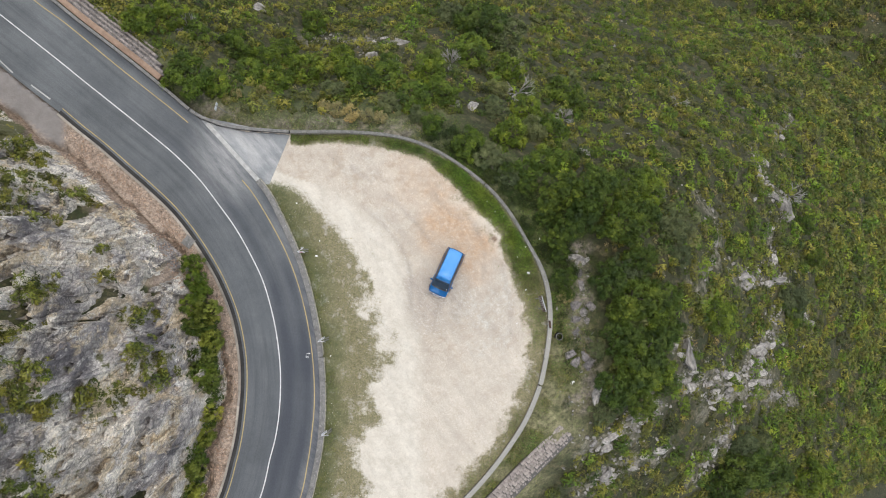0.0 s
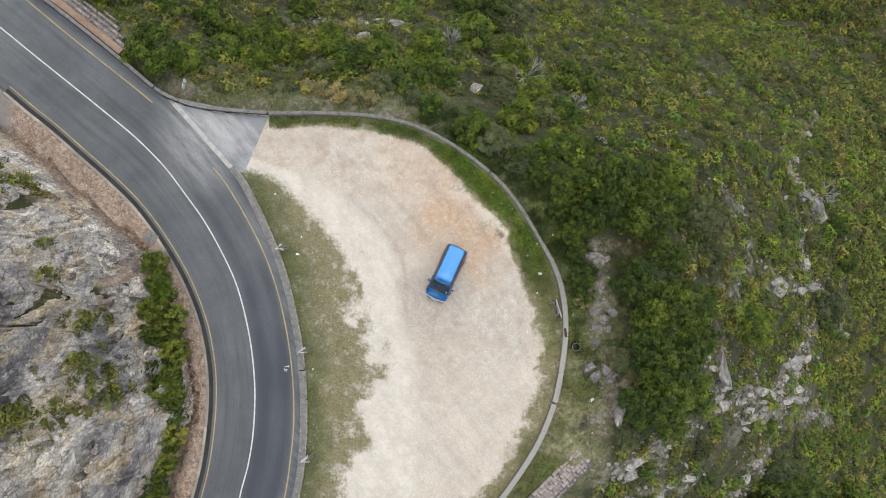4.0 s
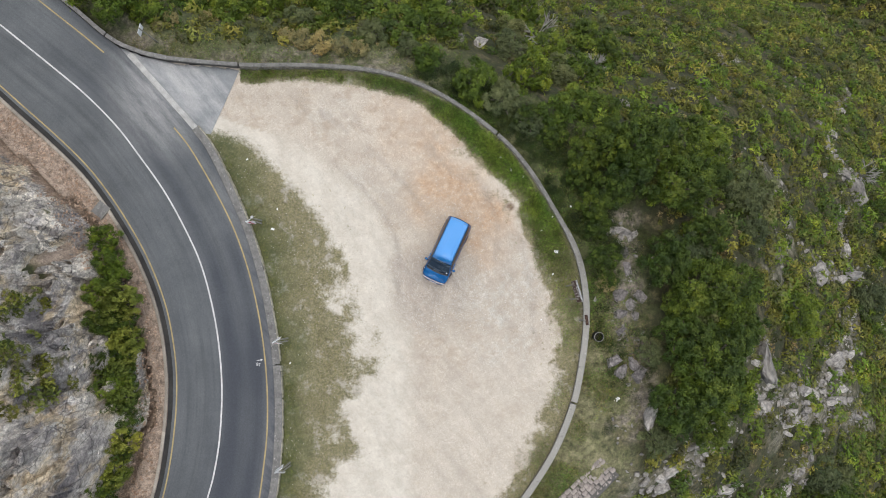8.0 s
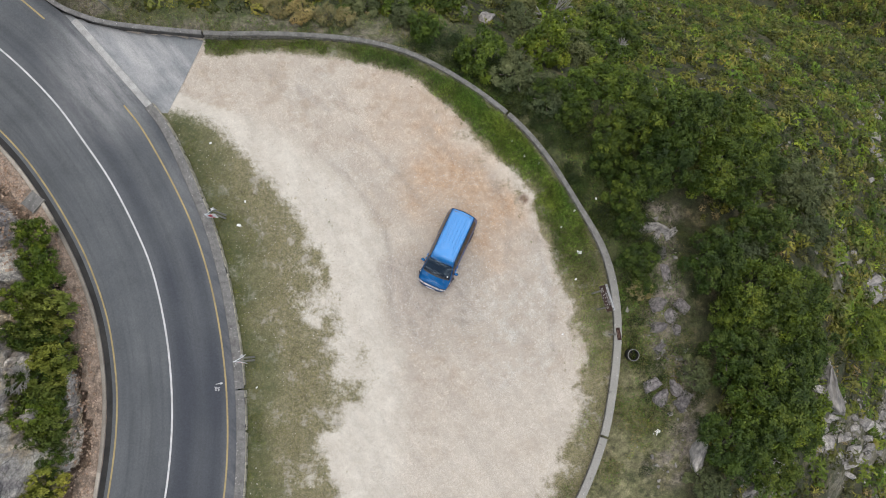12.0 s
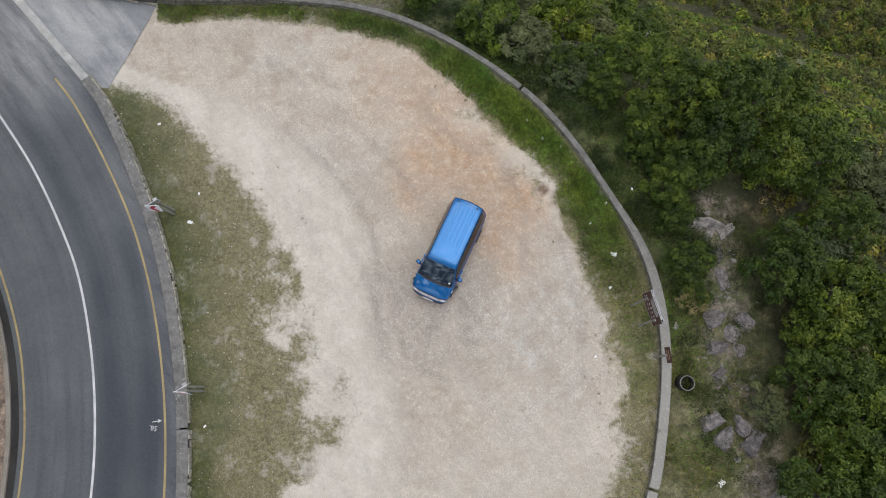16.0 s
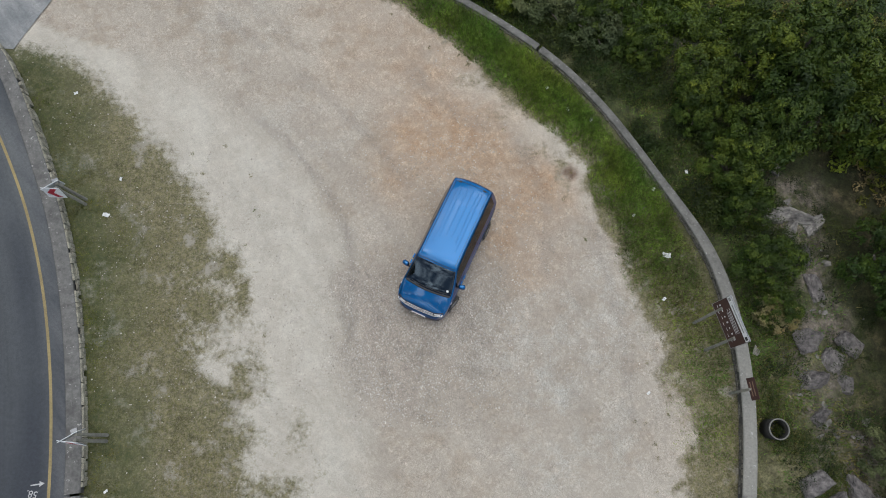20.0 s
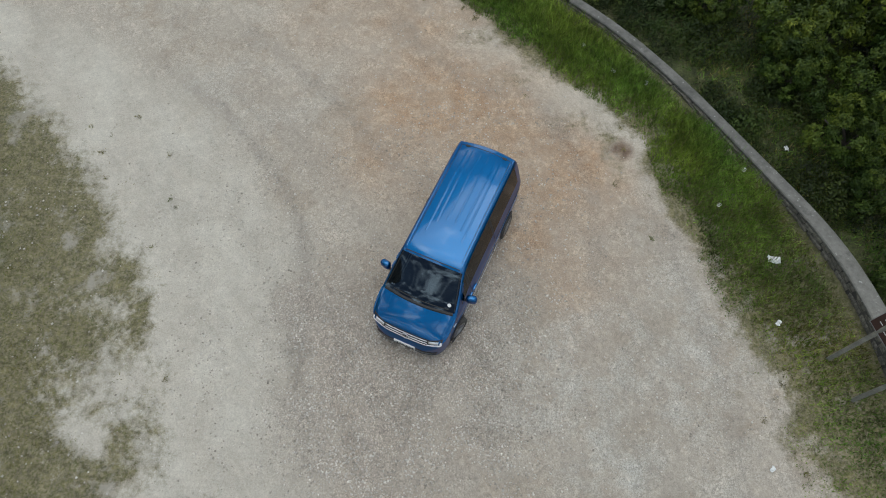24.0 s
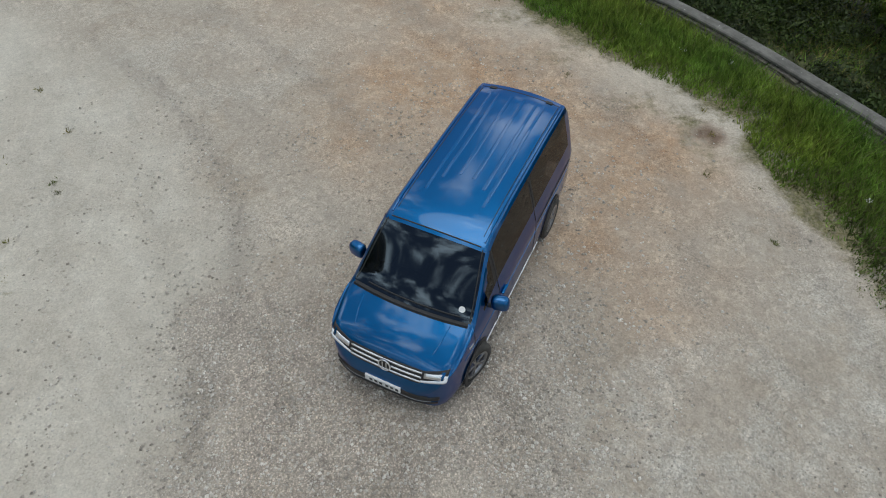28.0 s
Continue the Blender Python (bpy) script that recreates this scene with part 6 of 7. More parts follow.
for n, sel, mat, label in (("slope_grass", k, M_GRASS, "rough green grass outside the parapet"), ("dry_slope_grass", ~k, M_DRYGRASS, "dry rough grass outside the parapet")):
    blades(n, x[sel], y[sel], zz[sel], g.uniform(0.08, 0.26, sel.sum()), g.uniform(0.02, 0.04, sel.sum()), mat, label, 35, 0.9)

# ---- loose stones on the gravel ----
def pebbles(name, x, y, z, size, mat, label, seed):
    q = np.random.default_rng(seed)
    n = len(x)
    unit = np.array([(1, 0, 0), (0, 1, 0), (-1, 0, 0), (0, -1, 0), (0, 0, 0.75), (0, 0, -0.5)], float)
    v = unit[None] * q.uniform(0.6, 1.3, (n, 6, 1)) * size[:, None, None]
    a = q.uniform(0, 2 * np.pi, n)
    ca, sa = np.cos(a)[:, None], np.sin(a)[:, None]
    v = np.stack([v[..., 0] * ca - v[..., 1] * sa, v[..., 0] * sa + v[..., 1] * ca, v[..., 2]], -1) + np.stack([x, y, z], 1)[:, None]
    f = np.array([(0, 1, 4), (1, 2, 4), (2, 3, 4), (3, 0, 4), (1, 0, 5), (2, 1, 5), (3, 2, 5), (0, 3, 5)])
    return tagged(sheet(name, v.reshape(-1, 3), (f[None] + 6 * np.arange(n)[:, None, None]).reshape(-1, 3), mat, False), label, "gravel", kind="stuff")


x, y = g.uniform(-9, 8, 260000), g.uniform(-5, 10, 260000)
near = smooth(11, 3, np.hypot(x, y - 1.5))
rough = 0.6 * smooth(0.5, 0.1, nearest(x, y, SAND_EDGE[::3])[0]) + 0.5 * smooth(3.4, 1.0, np.hypot(x - 1.2, y - 4.6)) + smooth(3.6, 1.0, np.hypot((x + 1.2) * 0.75, (y + 1.6) * 0.75) + 0.8 * fbm(x * 0.6, y * 0.6, 3, 20)) + 0.5 * smooth(0.1, 0.7, fbm(x * 0.35, y * 0.35, 3, 25))
de, fe, se = nearest(x, y, SAND_EDGE[::3])
rough = rough * (0.35 + 0.65 * smooth(-0.3, 0.3, se * de + 0.25 * fbm(x * 1.5, y * 1.5, 3, 29)))
ok = (turf_mask(x, y) < 0.5) & (g.uniform(0, 1, len(x)) < near * (1 - 0.5 * smooth(0.5, 3.0, x)) * (0.08 + 0.75 * rough) * (0.5 + smooth(2.0, -1.5, y)))
x, y = x[ok][:38000], y[ok][:38000]
pebbles("loose_gravel", x, y, lot_z(x, y) + 0.004, 0.008 + 0.026 * g.uniform(0, 1, len(x)) ** 3.0, M_PEBBLE, "loose grey and beige gravel on the lay-by", 41)
x, y = beside(KERB[:76], 9000, 0.4, 7.0)
ok = (nearest(x, y, KERB[::3])[2] > 0) & (turf_mask(x, y) > 0.45) & (g.uniform(0, 1, len(x)) < 0.07 + 0.35 * smooth(-0.1, 0.6, fbm(x * 0.75, y * 0.75, 4, 92)))
x, y = x[ok], y[ok]
pebbles("verge_stones", x, y, lot_h(x, y) + 0.035, 0.012 + 0.026 * g.uniform(0, 1, len(x)) ** 2.5, M_PEBBLE, "small pale stones scattered in the verge grass", 45)
# ---- rusty rubble on the shoulder below the cliff ----
x, y = beside(ROAD_L[(ROAD_L[:, 1] > -24) & (ROAD_L[:, 1] < 21)], 9000, -2.9, -0.62)
d, f, s = nearest(x, y, ROAD_L[::3])
ok = (s < 0) & (d > 0.6) & (g.uniform(0, 1, len(x)) < 0.35 + 0.65 * smooth(-0.4, 0.4, vnoise(x * 0.6, y * 0.6, 81))) & (x > -37)
x, y = x[ok], y[ok]
pebbles("shoulder_rubble", x, y, hill(x, y) + 0.02, 0.025 + 0.085 * g.uniform(0, 1, len(x)) ** 2.2, M_RUBBLE, "rusty brown and beige rubble on the shoulder below the cliff", 43)
# ---- single weeds on the gravel ----
x, y = g.uniform(-10, 8, 900), g.uniform(-9, 12, 900)
dL, fL, sL = nearest(x, y, GRAVEL_L[::3])
dR, fR, sR = nearest(x, y, GRAVEL_R[::3])
ok = (turf_mask(x, y) < 0.4) & (np.minimum(dL, dR) < 2.0 * g.uniform(0, 1, 900) ** 3)
x, y = x[ok][:40], y[ok][:40]
n = 26
xx, yy = np.repeat(x, n) + g.normal(0, 0.04, len(x) * n), np.repeat(y, n) + g.normal(0, 0.04, len(x) * n)
blades("gravel_weeds", xx, yy, lot_h(xx, yy), g.uniform(0.03, 0.10, len(xx)), g.uniform(0.015, 0.03, len(xx)), M_DRYGRASS, "small tufts of weeds in the gravel", 37, 1.0)
# ---- the blue van: x forward, y to its left, z up, origin under its middle ----
VAN = pose(0.298, 0.963, float(lot_z(0.3, 0.96)) - 0.012, 0, 0, -114.6)
van = thing("passenger_van", VAN, "metallic blue passenger van parked on pale gravel", "van")
NX = [-2.45, -2.44, -2.42, -2.39, -2.33, -2.2, 2.0, 2.07, 2.14, 2.19, 2.23, 2.27, 2.30, 2.33, 2.36, 2.39, 2.42, 2.44, 2.45]


VAN_X = np.linspace(-2.6, 2.6, 1041)
VAN_Z = np.interp(VAN_X, [-2.45, -2.44, -2.42, -2.39, -2.33, -2.15, -1.5, 0.0, 0.5, 0.78, 1.00, 1.30, 1.60, 1.72, 2.0, 2.14, 2.22, 2.27, 2.33, 2.38, 2.42, 2.45],
                  [0.62, 1.10, 1.55, 1.83, 1.905, 1.935, 1.955, 1.95, 1.925, 1.865, 1.72, 1.49, 1.255, 1.19, 1.09, 1.015, 0.955, 0.905, 0.81, 0.71, 0.63, 0.53])
VAN_SOFT = np.convolve(np.pad(VAN_Z, 40, mode="edge"), np.hanning(81) / np.hanning(81).sum(), "valid")
VAN_Z = VAN_Z + (VAN_SOFT - VAN_Z) * smooth(-2.1, -1.7, VAN_X) * smooth(2.22, 2.05, VAN_X)


def van_top(x):
    return np.interp(x, VAN_X, VAN_Z)


def van_half(x):
    return np.interp(x, [-2.45, -2.40, -2.3, -2.0, -1.0, 1.2, 1.7, 2.0, 2.15, 2.26, 2.34, 2.40, 2.44, 2.45], [0.88, 0.91, 0.93, 0.945, 0.952, 0.95, 0.94, 0.915, 0.885, 0.83, 0.75, 0.64, 0.50, 0.42])


def van_bottom(x):
    return np.interp(x, [-2.45, -2.35, -2.0, 2.0, 2.35, 2.45], [0.40, 0.28, 0.20, 0.20, 0.24, 0.34])


def half_at(x, z):
    w = van_half(x)
    low = 1 - 0.06 * np.clip((0.45 - z) / 0.25, 0, 1) ** 2
    lean = np.where(z < 1.0, 1.0, 1 - 0.03 * np.clip((z - 1.0) / 0.15, 0, 1) - 0.205 * np.clip((z - 1.1) / 0.78, 0, 1) ** 1.15)
    return w * low * lean


SIDE, TOP = 15, 12
def van_ring(x):
    """One half of the cross-section at x, from the sill up over the roof to the middle."""
    t, b = float(van_top(x)), float(van_bottom(x))
    edge = 0.085 if t > 1.25 else 0.07
    zs = max(t - edge, b + 0.05)
    belt = min(1.06, zs - 0.04)
    zz = np.concatenate([np.linspace(b, belt, 8), np.linspace(belt, zs, SIDE - 7)[1:]])
    pts = [(float(half_at(x, z)), z) for z in zz]
    ws = pts[-1][0]
    for k in np.linspace(0, 1, TOP + 1)[1:]:
        a = min(k / 0.16, 1.0)
        y = ws * (1 - 0.055 * math.sin(a * math.pi / 2)) if k < 0.16 else ws * 0.945 * (1 - (k - 0.16) / 0.84)
        z = zs + (edge - 0.03) * math.sin(a * math.pi / 2) + (0.03 * (1 - (y / (ws * 0.945)) ** 2) if k >= 0.16 else 0.0)
        pts.append((y, z))
    return pts


STATIONS = sorted(set([round(v, 3) for v in np.concatenate([np.linspace(-2.0, 0.70, 28), np.linspace(0.70, 1.60, 16), np.linspace(1.65, 2.0, 6)])] + NX))
RINGS = [van_ring(x) for x in STATIONS]
ROWS_N = len(RINGS[0])


def bowed(x, y, j=99):
    """The windscreen and bonnet curve back towards the sides."""
    k = float(smooth(0.45, 1.5, x) * (1 - smooth(2.0, 2.3, x))) * min(1.0, max(0.0, (j - SIDE + 4) / 4))
    return x - 0.12 * (y / 0.9) ** 2 * k


def van_skin(pick):
    """The faces of the shell for which pick(x, row) is true, on both sides."""
    bm = bmesh.new()
    vs = {}

    def v(i, j, s):
        key = (i, j, s if j < ROWS_N - 1 else 1)
        if key not in vs:
            y, z = RINGS[i][j]
            vs[key] = bm.verts.new((bowed(STATIONS[i], y, j), y * key[2], z))
        return vs[key]
    for i in range(len(STATIONS) - 1):
        xm = (STATIONS[i] + STATIONS[i + 1]) / 2
        for j in range(ROWS_N - 1):
            for s in (1, -1):
                if pick(xm, j, s):
                    q = [v(i, j, s), v(i, j + 1, s), v(i + 1, j + 1, s), v(i + 1, j, s)]
                    q = list(dict.fromkeys(q))
                    if len(q) > 2:
                        bm.faces.new(q if s < 0 else q[::-1])
    bmesh.ops.recalc_face_normals(bm, faces=bm.faces[:])
    return bm


def glazed_side(x, j):
    return 9 <= j < SIDE - 1 and (0.80 < x < 1.33 and j < SIDE - 1 - max(0, (x - 0.86) * 13) or -0.60 < x < 0.72 or -2.12 < x < -0.68)


def glazed_front(x, j):
    return j >= SIDE + 1 and 0.79 < x < 1.64


def glazed_rear(x, j):
    return j >= SIDE + 1 and -2.44 < x < -2.395


def pillar(x, j):
    return 9 <= j < SIDE - 1 and (0.70 < x < 0.82 or -0.70 < x < -0.58 or -2.16 < x < -2.10) and not glazed_side(x, j)


part("body", van_skin(lambda x, j, s: not (glazed_side(x, j) or glazed_front(x, j) or glazed_rear(x, j) or (j >= SIDE and x < 0.79) or pillar(x, j))), M_PAINT, van, "metallic blue bodywork", True)
roof = part("roof", van_skin(lambda x, j, s: j >= SIDE and -2.36 < x < 0.79), M_PAINT, van, "ribbed blue roof", True)
part("tailgate", van_skin(lambda x, j, s: j >= SIDE and x <= -2.36 and not glazed_rear(x, j)), M_PAINT, van, "blue tailgate with a top spoiler", True)
part("windscreen", van_skin(lambda x, j, s: glazed_front(x, j)), M_GLASS, van, "dark reflecting windscreen", True)
part("rear_window", van_skin(lambda x, j, s: glazed_rear(x, j)), M_PRIVACY, van, "tinted rear window", True)
for s, side_name in ((1, "left"), (-1, "right")):
    for a, b in ((0.72, 1.4), (-0.62, 0.74), (-2.2, -0.66)):
        part("side_window", van_skin(lambda x, j, q, s=s, a=a, b=b: q == s and a < x < b and glazed_side(x, j)), M_PRIVACY, van, "dark tinted side window", True)

# floor, dashboard and seats seen through the glass
part("floor_pan", box(4.3, 1.6, 0.06, (-0.1, 0, 0.42)), M_TRIM, van)
part("dashboard", box(0.55, 1.5, 0.30, (1.28, 0, 0.98), 0.06, (0, 12, 0)), M_TRIM, van, "dark dashboard")
for x in (0.55, -0.45, -1.4):
    for y in (-0.45, 0.45):
        seat = part("seat", box(0.5, 0.52, 0.16, (x, y, 0.78), 0.05), M_TRIM, van, "dark cloth seat")
        part("seat_back", box(0.16, 0.5, 0.66, (x - 0.27, y, 1.12), 0.05, (0, -10, 0)), M_TRIM, seat)
        part("headrest", box(0.12, 0.26, 0.18, (x - 0.34, y, 1.53), 0.05), M_TRIM, seat)
part("steering_wheel", lathe([(0.18 + 0.014 * math.cos(a), 0.014 * math.sin(a)) for a in np.linspace(0, 2 * math.pi, 8, endpoint=False)], 28, pose(0.98, -0.42, 1.06, 0, -62, 0)), M_BLACK, van, soft=True)
part("sun_visor", box(0.10, 0.50, 0.02, (0.90, 0.36, 1.69), 0.008, (0, 35, 0)), M_KERBSTONE, van, "pale sun visor")


def front_x(y, z):
    """How far forward the shell reaches at y, z."""
    lo, hi = 1.4, 2.45
    for i in range(26):
        m = (lo + hi) / 2
        t = float(van_top(m)) - 0.07 * (abs(y) / max(float(van_half(m)), 0.05)) ** 4
        if abs(y) < float(half_at(m, z)) and z < t:
            lo = m
        else:
            hi = m
    return lo


def front_patch(y0, y1, lower, upper, proud, n=22, rows=5, depth=0.03):
    """A curved panel on the nose between two height functions of y."""
    bm = bmesh.new()
    g = []
    for y in np.linspace(y0, y1, n):
        col = []
        for k in np.linspace(0, 1, rows):
            z = lower(y) * (1 - k) + upper(y) * k
            x = front_x(y, z)
            nrm = Vector((1.0, 0.9 * y ** 3, 0.15)).normalized()
            col.append(Vector((x, y, z)) + nrm * proud)
        g.append(col)
    w = [[bm.verts.new(p) for p in col] for col in g]
    b = [[bm.verts.new(p - Vector((depth, 0, 0))) for p in col] for col in g]
    for i in range(n - 1):
        for j in range(rows - 1):
            bm.faces.new((w[i][j], w[i + 1][j], w[i + 1][j + 1], w[i][j + 1]))
        bm.faces.new((w[i][0], b[i][0], b[i + 1][0], w[i + 1][0]))
        bm.faces.new((w[i][-1], w[i + 1][-1], b[i + 1][-1], b[i][-1]))
    for c, d in ((w[0], b[0]), (w[-1], b[-1])):
        for j in range(rows - 1):
            bm.faces.new((c[j], c[j + 1], d[j + 1], d[j]))
    bmesh.ops.recalc_face_normals(bm, faces=bm.faces[:])
    return bm


for s in (-1, 1):
    for a, b in ((0.6, 0.9), (-0.8, -0.5), (-2.3, -2.0)):
        bm = van_skin(lambda x, j, q, s=s, a=a, b=b: q == s and a < x < b and pillar(x, j))
        if len(bm.faces):
            part("pillar", bm, M_BLACK, van, "black window pillar", True)
bow = lambda base, sag=0.05: (lambda y: base + sag * y * y)
grille = part("grille", front_patch(-0.50, 0.50, bow(0.70), bow(0.865), 0.006), M_BLACK, van, "black grille with chrome bars", True)
for z in (0.722, 0.775, 0.828):
    part("chrome_bar", front_patch(-0.51, 0.51, bow(z), bow(z + 0.016), 0.014, rows=2), M_CHROME, grille, "chrome grille bar", True)
badge_x = front_x(0, 0.78) + 0.02
emblem = part("badge", lathe([(0.075, 0.0), (0.092, 0.0), (0.092, 0.014), (0.075, 0.014)], 32, pose(badge_x, 0, 0.785, 0, 82, 0)), M_CHROME, van, "round chrome badge", True)
disc = rod((0, 0, 0), (0, 0, 0.006), 0.076, 28)
bmesh.ops.transform(disc, matrix=pose(badge_x, 0, 0.785, 0, 82, 0), verts=disc.verts[:])
part("badge_plate", disc, M_BLACK, emblem)
for s in (-1, 1):
    part("badge_bar", box(0.11, 0.012, 0.01, (badge_x + 0.008, s * 0.028, 0.785), 0, (0, 82, s * 0)), M_CHROME, emblem)
for s in (-1, 1):
    hl = part("headlight", front_patch(min(s * 0.50, s * 0.83), max(s * 0.50, s * 0.83), lambda y: 0.725 + 0.05 * y * y + 0.16 * max(0, abs(y) - 0.5), lambda y: 0.860 + 0.05 * y * y + 0.17 * max(0, abs(y) - 0.5), 0.008, 16), M_BLACK, van, "dark headlight with bright lamps", True)
    part("daytime_lamp", front_patch(min(s * 0.50, s * 0.83), max(s * 0.50, s * 0.83), lambda y: 0.725 + 0.05 * y * y + 0.16 * max(0, abs(y) - 0.5), lambda y: 0.747 + 0.05 * y * y + 0.20 * max(0, abs(y) - 0.5), 0.016, 14, 2), M_LAMP, hl, "white daytime running lamp", True)
    part("daytime_lamp", front_patch(min(s * 0.79, s * 0.83), max(s * 0.80, s * 0.83), lambda y: 0.775 + 0.05 * y * y, lambda y: 0.855 + 0.05 * y * y, 0.015, 6, 4), M_LAMP, hl, "white lamp at the outer end", True)
    part("lamp_lens", front_patch(min(s * 0.54, s * 0.76), max(s * 0.54, s * 0.76), lambda y: 0.785 + 0.05 * y * y + 0.08 * max(0, abs(y) - 0.5), lambda y: 0.838 + 0.05 * y * y + 0.12 * max(0, abs(y) - 0.5), 0.014, 8, 3), M_CHROME, hl, "silvery reflector", True)
    part("fog_lamp_surround", front_patch(min(s * 0.55, s * 0.76), max(s * 0.55, s * 0.76), bow(0.40), bow(0.48), 0.008, 10, 3), M_BLACK, van, "black bumper inlet", True)
part("lower_grille", front_patch(-0.62, 0.62, bow(0.385), bow(0.50), 0.006), M_BLACK, van, "black lower intake", True)
part("bumper_lip", front_patch(-0.74, 0.74, bow(0.315), bow(0.355), 0.012, rows=2), M_BLACK, van, "black bumper lip", True)
part("bumper_strip", front_patch(-0.66, 0.66, bow(0.37), bow(0.378), 0.010, rows=2), M_STEEL, van, "chrome bumper strip", True)
plate = part("number_plate", front_patch(-0.26, 0.26, bow(0.43, 0.0), bow(0.535, 0.0), 0.03, 6, 2), M_PLATE, van, "white number plate")
for i in range(6):
    y = -0.19 + 0.072 * i + (0.02 if i > 2 else 0)
    part("plate_bar", front_patch(y, y + 0.045, bow(0.458, 0.0), bow(0.507, 0.0), 0.034, 2, 2, 0.002), M_INK, plate)

# bonnet creases, wipers, sticker
def top_at(x, y):
    i = max(0, min(len(STATIONS) - 2, int(np.searchsorted(STATIONS, x)) - 1))
    f = (x - STATIONS[i]) / (STATIONS[i + 1] - STATIONS[i])
    a, b = (float(np.interp(abs(y), [p[0] for p in r[SIDE:]][::-1], [p[1] for p in r[SIDE:]][::-1])) for r in (RINGS[i], RINGS[i + 1]))
    return a * (1 - f) + b * f


def swept(at, r, up, u, crown=0.6):
    """One low strip of four-sided section along the points."""
    bm = bmesh.new()
    rings = []
    for i, c in enumerate(at):
        d = (at[min(i + 1, len(at) - 1)] - at[max(i - 1, 0)]).normalized()
        n = d.cross(up).normalized() * r
        rings.append([bm.verts.new(c + o) for o in (n - u, n * crown + u, -n * crown + u, -n - u)])
    for a, b in zip(rings, rings[1:]):
        for j in range(4):
            bm.faces.new((a[j], b[j], b[(j + 1) % 4], a[(j + 1) % 4]))
    bm.faces.new(rings[0]), bm.faces.new(rings[-1][::-1])
    bmesh.ops.recalc_face_normals(bm, faces=bm.faces[:])
    return bm


def on_top(points, r, mat, name, label, lift=0.004, parent=van, rise=0.5):
    at = [Vector((bowed(*p), p[1], top_at(*p) + lift)) for p in points]
    return part(name, swept(at, r, Vector((0, 0, 1)), Vector((0, 0, r * rise))), mat, parent, label)


for s in (-1, 1):
    on_top([(1.74 - 0.0, s * 0.62), (1.95, s * 0.60), (2.12, s * 0.56)], 0.006, M_PAINT, "bonnet_crease", "raised bonnet crease", 0.002)
on_top([(1.672, y) for y in np.linspace(-0.82, 0.82, 17)], 0.042, M_BLACK, "cowl", "black cowl below the windscreen", -0.004)
for y0, y1 in ((-0.62, 0.05), (0.05, 0.70)):
    on_top([(1.60, y) for y in np.linspace(y0, y1, 8)], 0.012, M_BLACK, "wiper", "black windscreen wiper", 0.02)
on_top([(0.765, y) for y in np.linspace(-0.64, 0.64, 13)], 0.010, M_BLACK, "windscreen_seal", "black band over the windscreen", 0.002)
for s in (-1, 1):
    on_top([(x, s * (0.675 + 0.145 * (x - 0.8) / 0.8)) for x in np.linspace(0.80, 1.62, 12)], 0.010, M_BLACK, "windscreen_seal", "black seal beside the windscreen", 0.001)
ws = rod((0, 0, 0), (0, 0, 0.002), 0.045, 20)
slope = math.degrees(math.atan2(van_top(1.0) - van_top(1.4), 0.4))
bmesh.ops.transform(ws, matrix=pose(1.44, 0.68, top_at(1.50, 0.68) + 0.004, 0, slope, 0), verts=ws.verts[:])
part("licence_disc", ws, M_PLATE, van, "small round white disc on the windscreen")
# roof: ribs, gutters and the spoiler joint
for y, a, b in ((-0.42, -2.12, 0.20), (-0.30, -2.12, -0.08), (-0.10, -2.12, -0.22), (0.10, -2.12, -0.22), (0.30, -2.12, -0.08), (0.42, -2.12, 0.20)):
    on_top([(x, y) for x in np.linspace(a, b, 12)], 0.026, M_PAINT, "roof_rib", "pressed roof rib", 0.002, roof, 0.05)
for s in (-1, 1):
    on_top([(x, s * 0.615) for x in np.linspace(-2.2, 0.62, 16)], 0.006, M_BLACK, "roof_groove", "dark roof seam", 0.002, roof)
    on_top([(x, s * 0.66) for x in np.linspace(-2.2, 0.70, 16)], 0.016, M_PAINT, "roof_gutter", "blue roof gutter", 0.006, roof)
on_top([(-2.24, y) for y in np.linspace(-0.64, 0.64, 13)], 0.009, M_BLACK, "tailgate_seam", "dark gap above the tailgate", 0.0, roof)
for s in (-1, 1):
    part("spoiler_hinge", box(0.05, 0.11, 0.02, (-2.23, s * 0.46, top_at(-2.23, 0.46) + 0.006), 0.006), M_BLACK, roof, "black hinge cover")


# sides: doors, handles, sill strip
def on_side(points, s, r, mat, name, label):
    at = [Vector((x, s * (float(half_at(x, z)) + 0.002), z)) for x, z in points]
    return part(name, swept(at, r, Vector((0, 1, 0)), Vector((0, s * r * 0.5, 0))), mat, van, label)


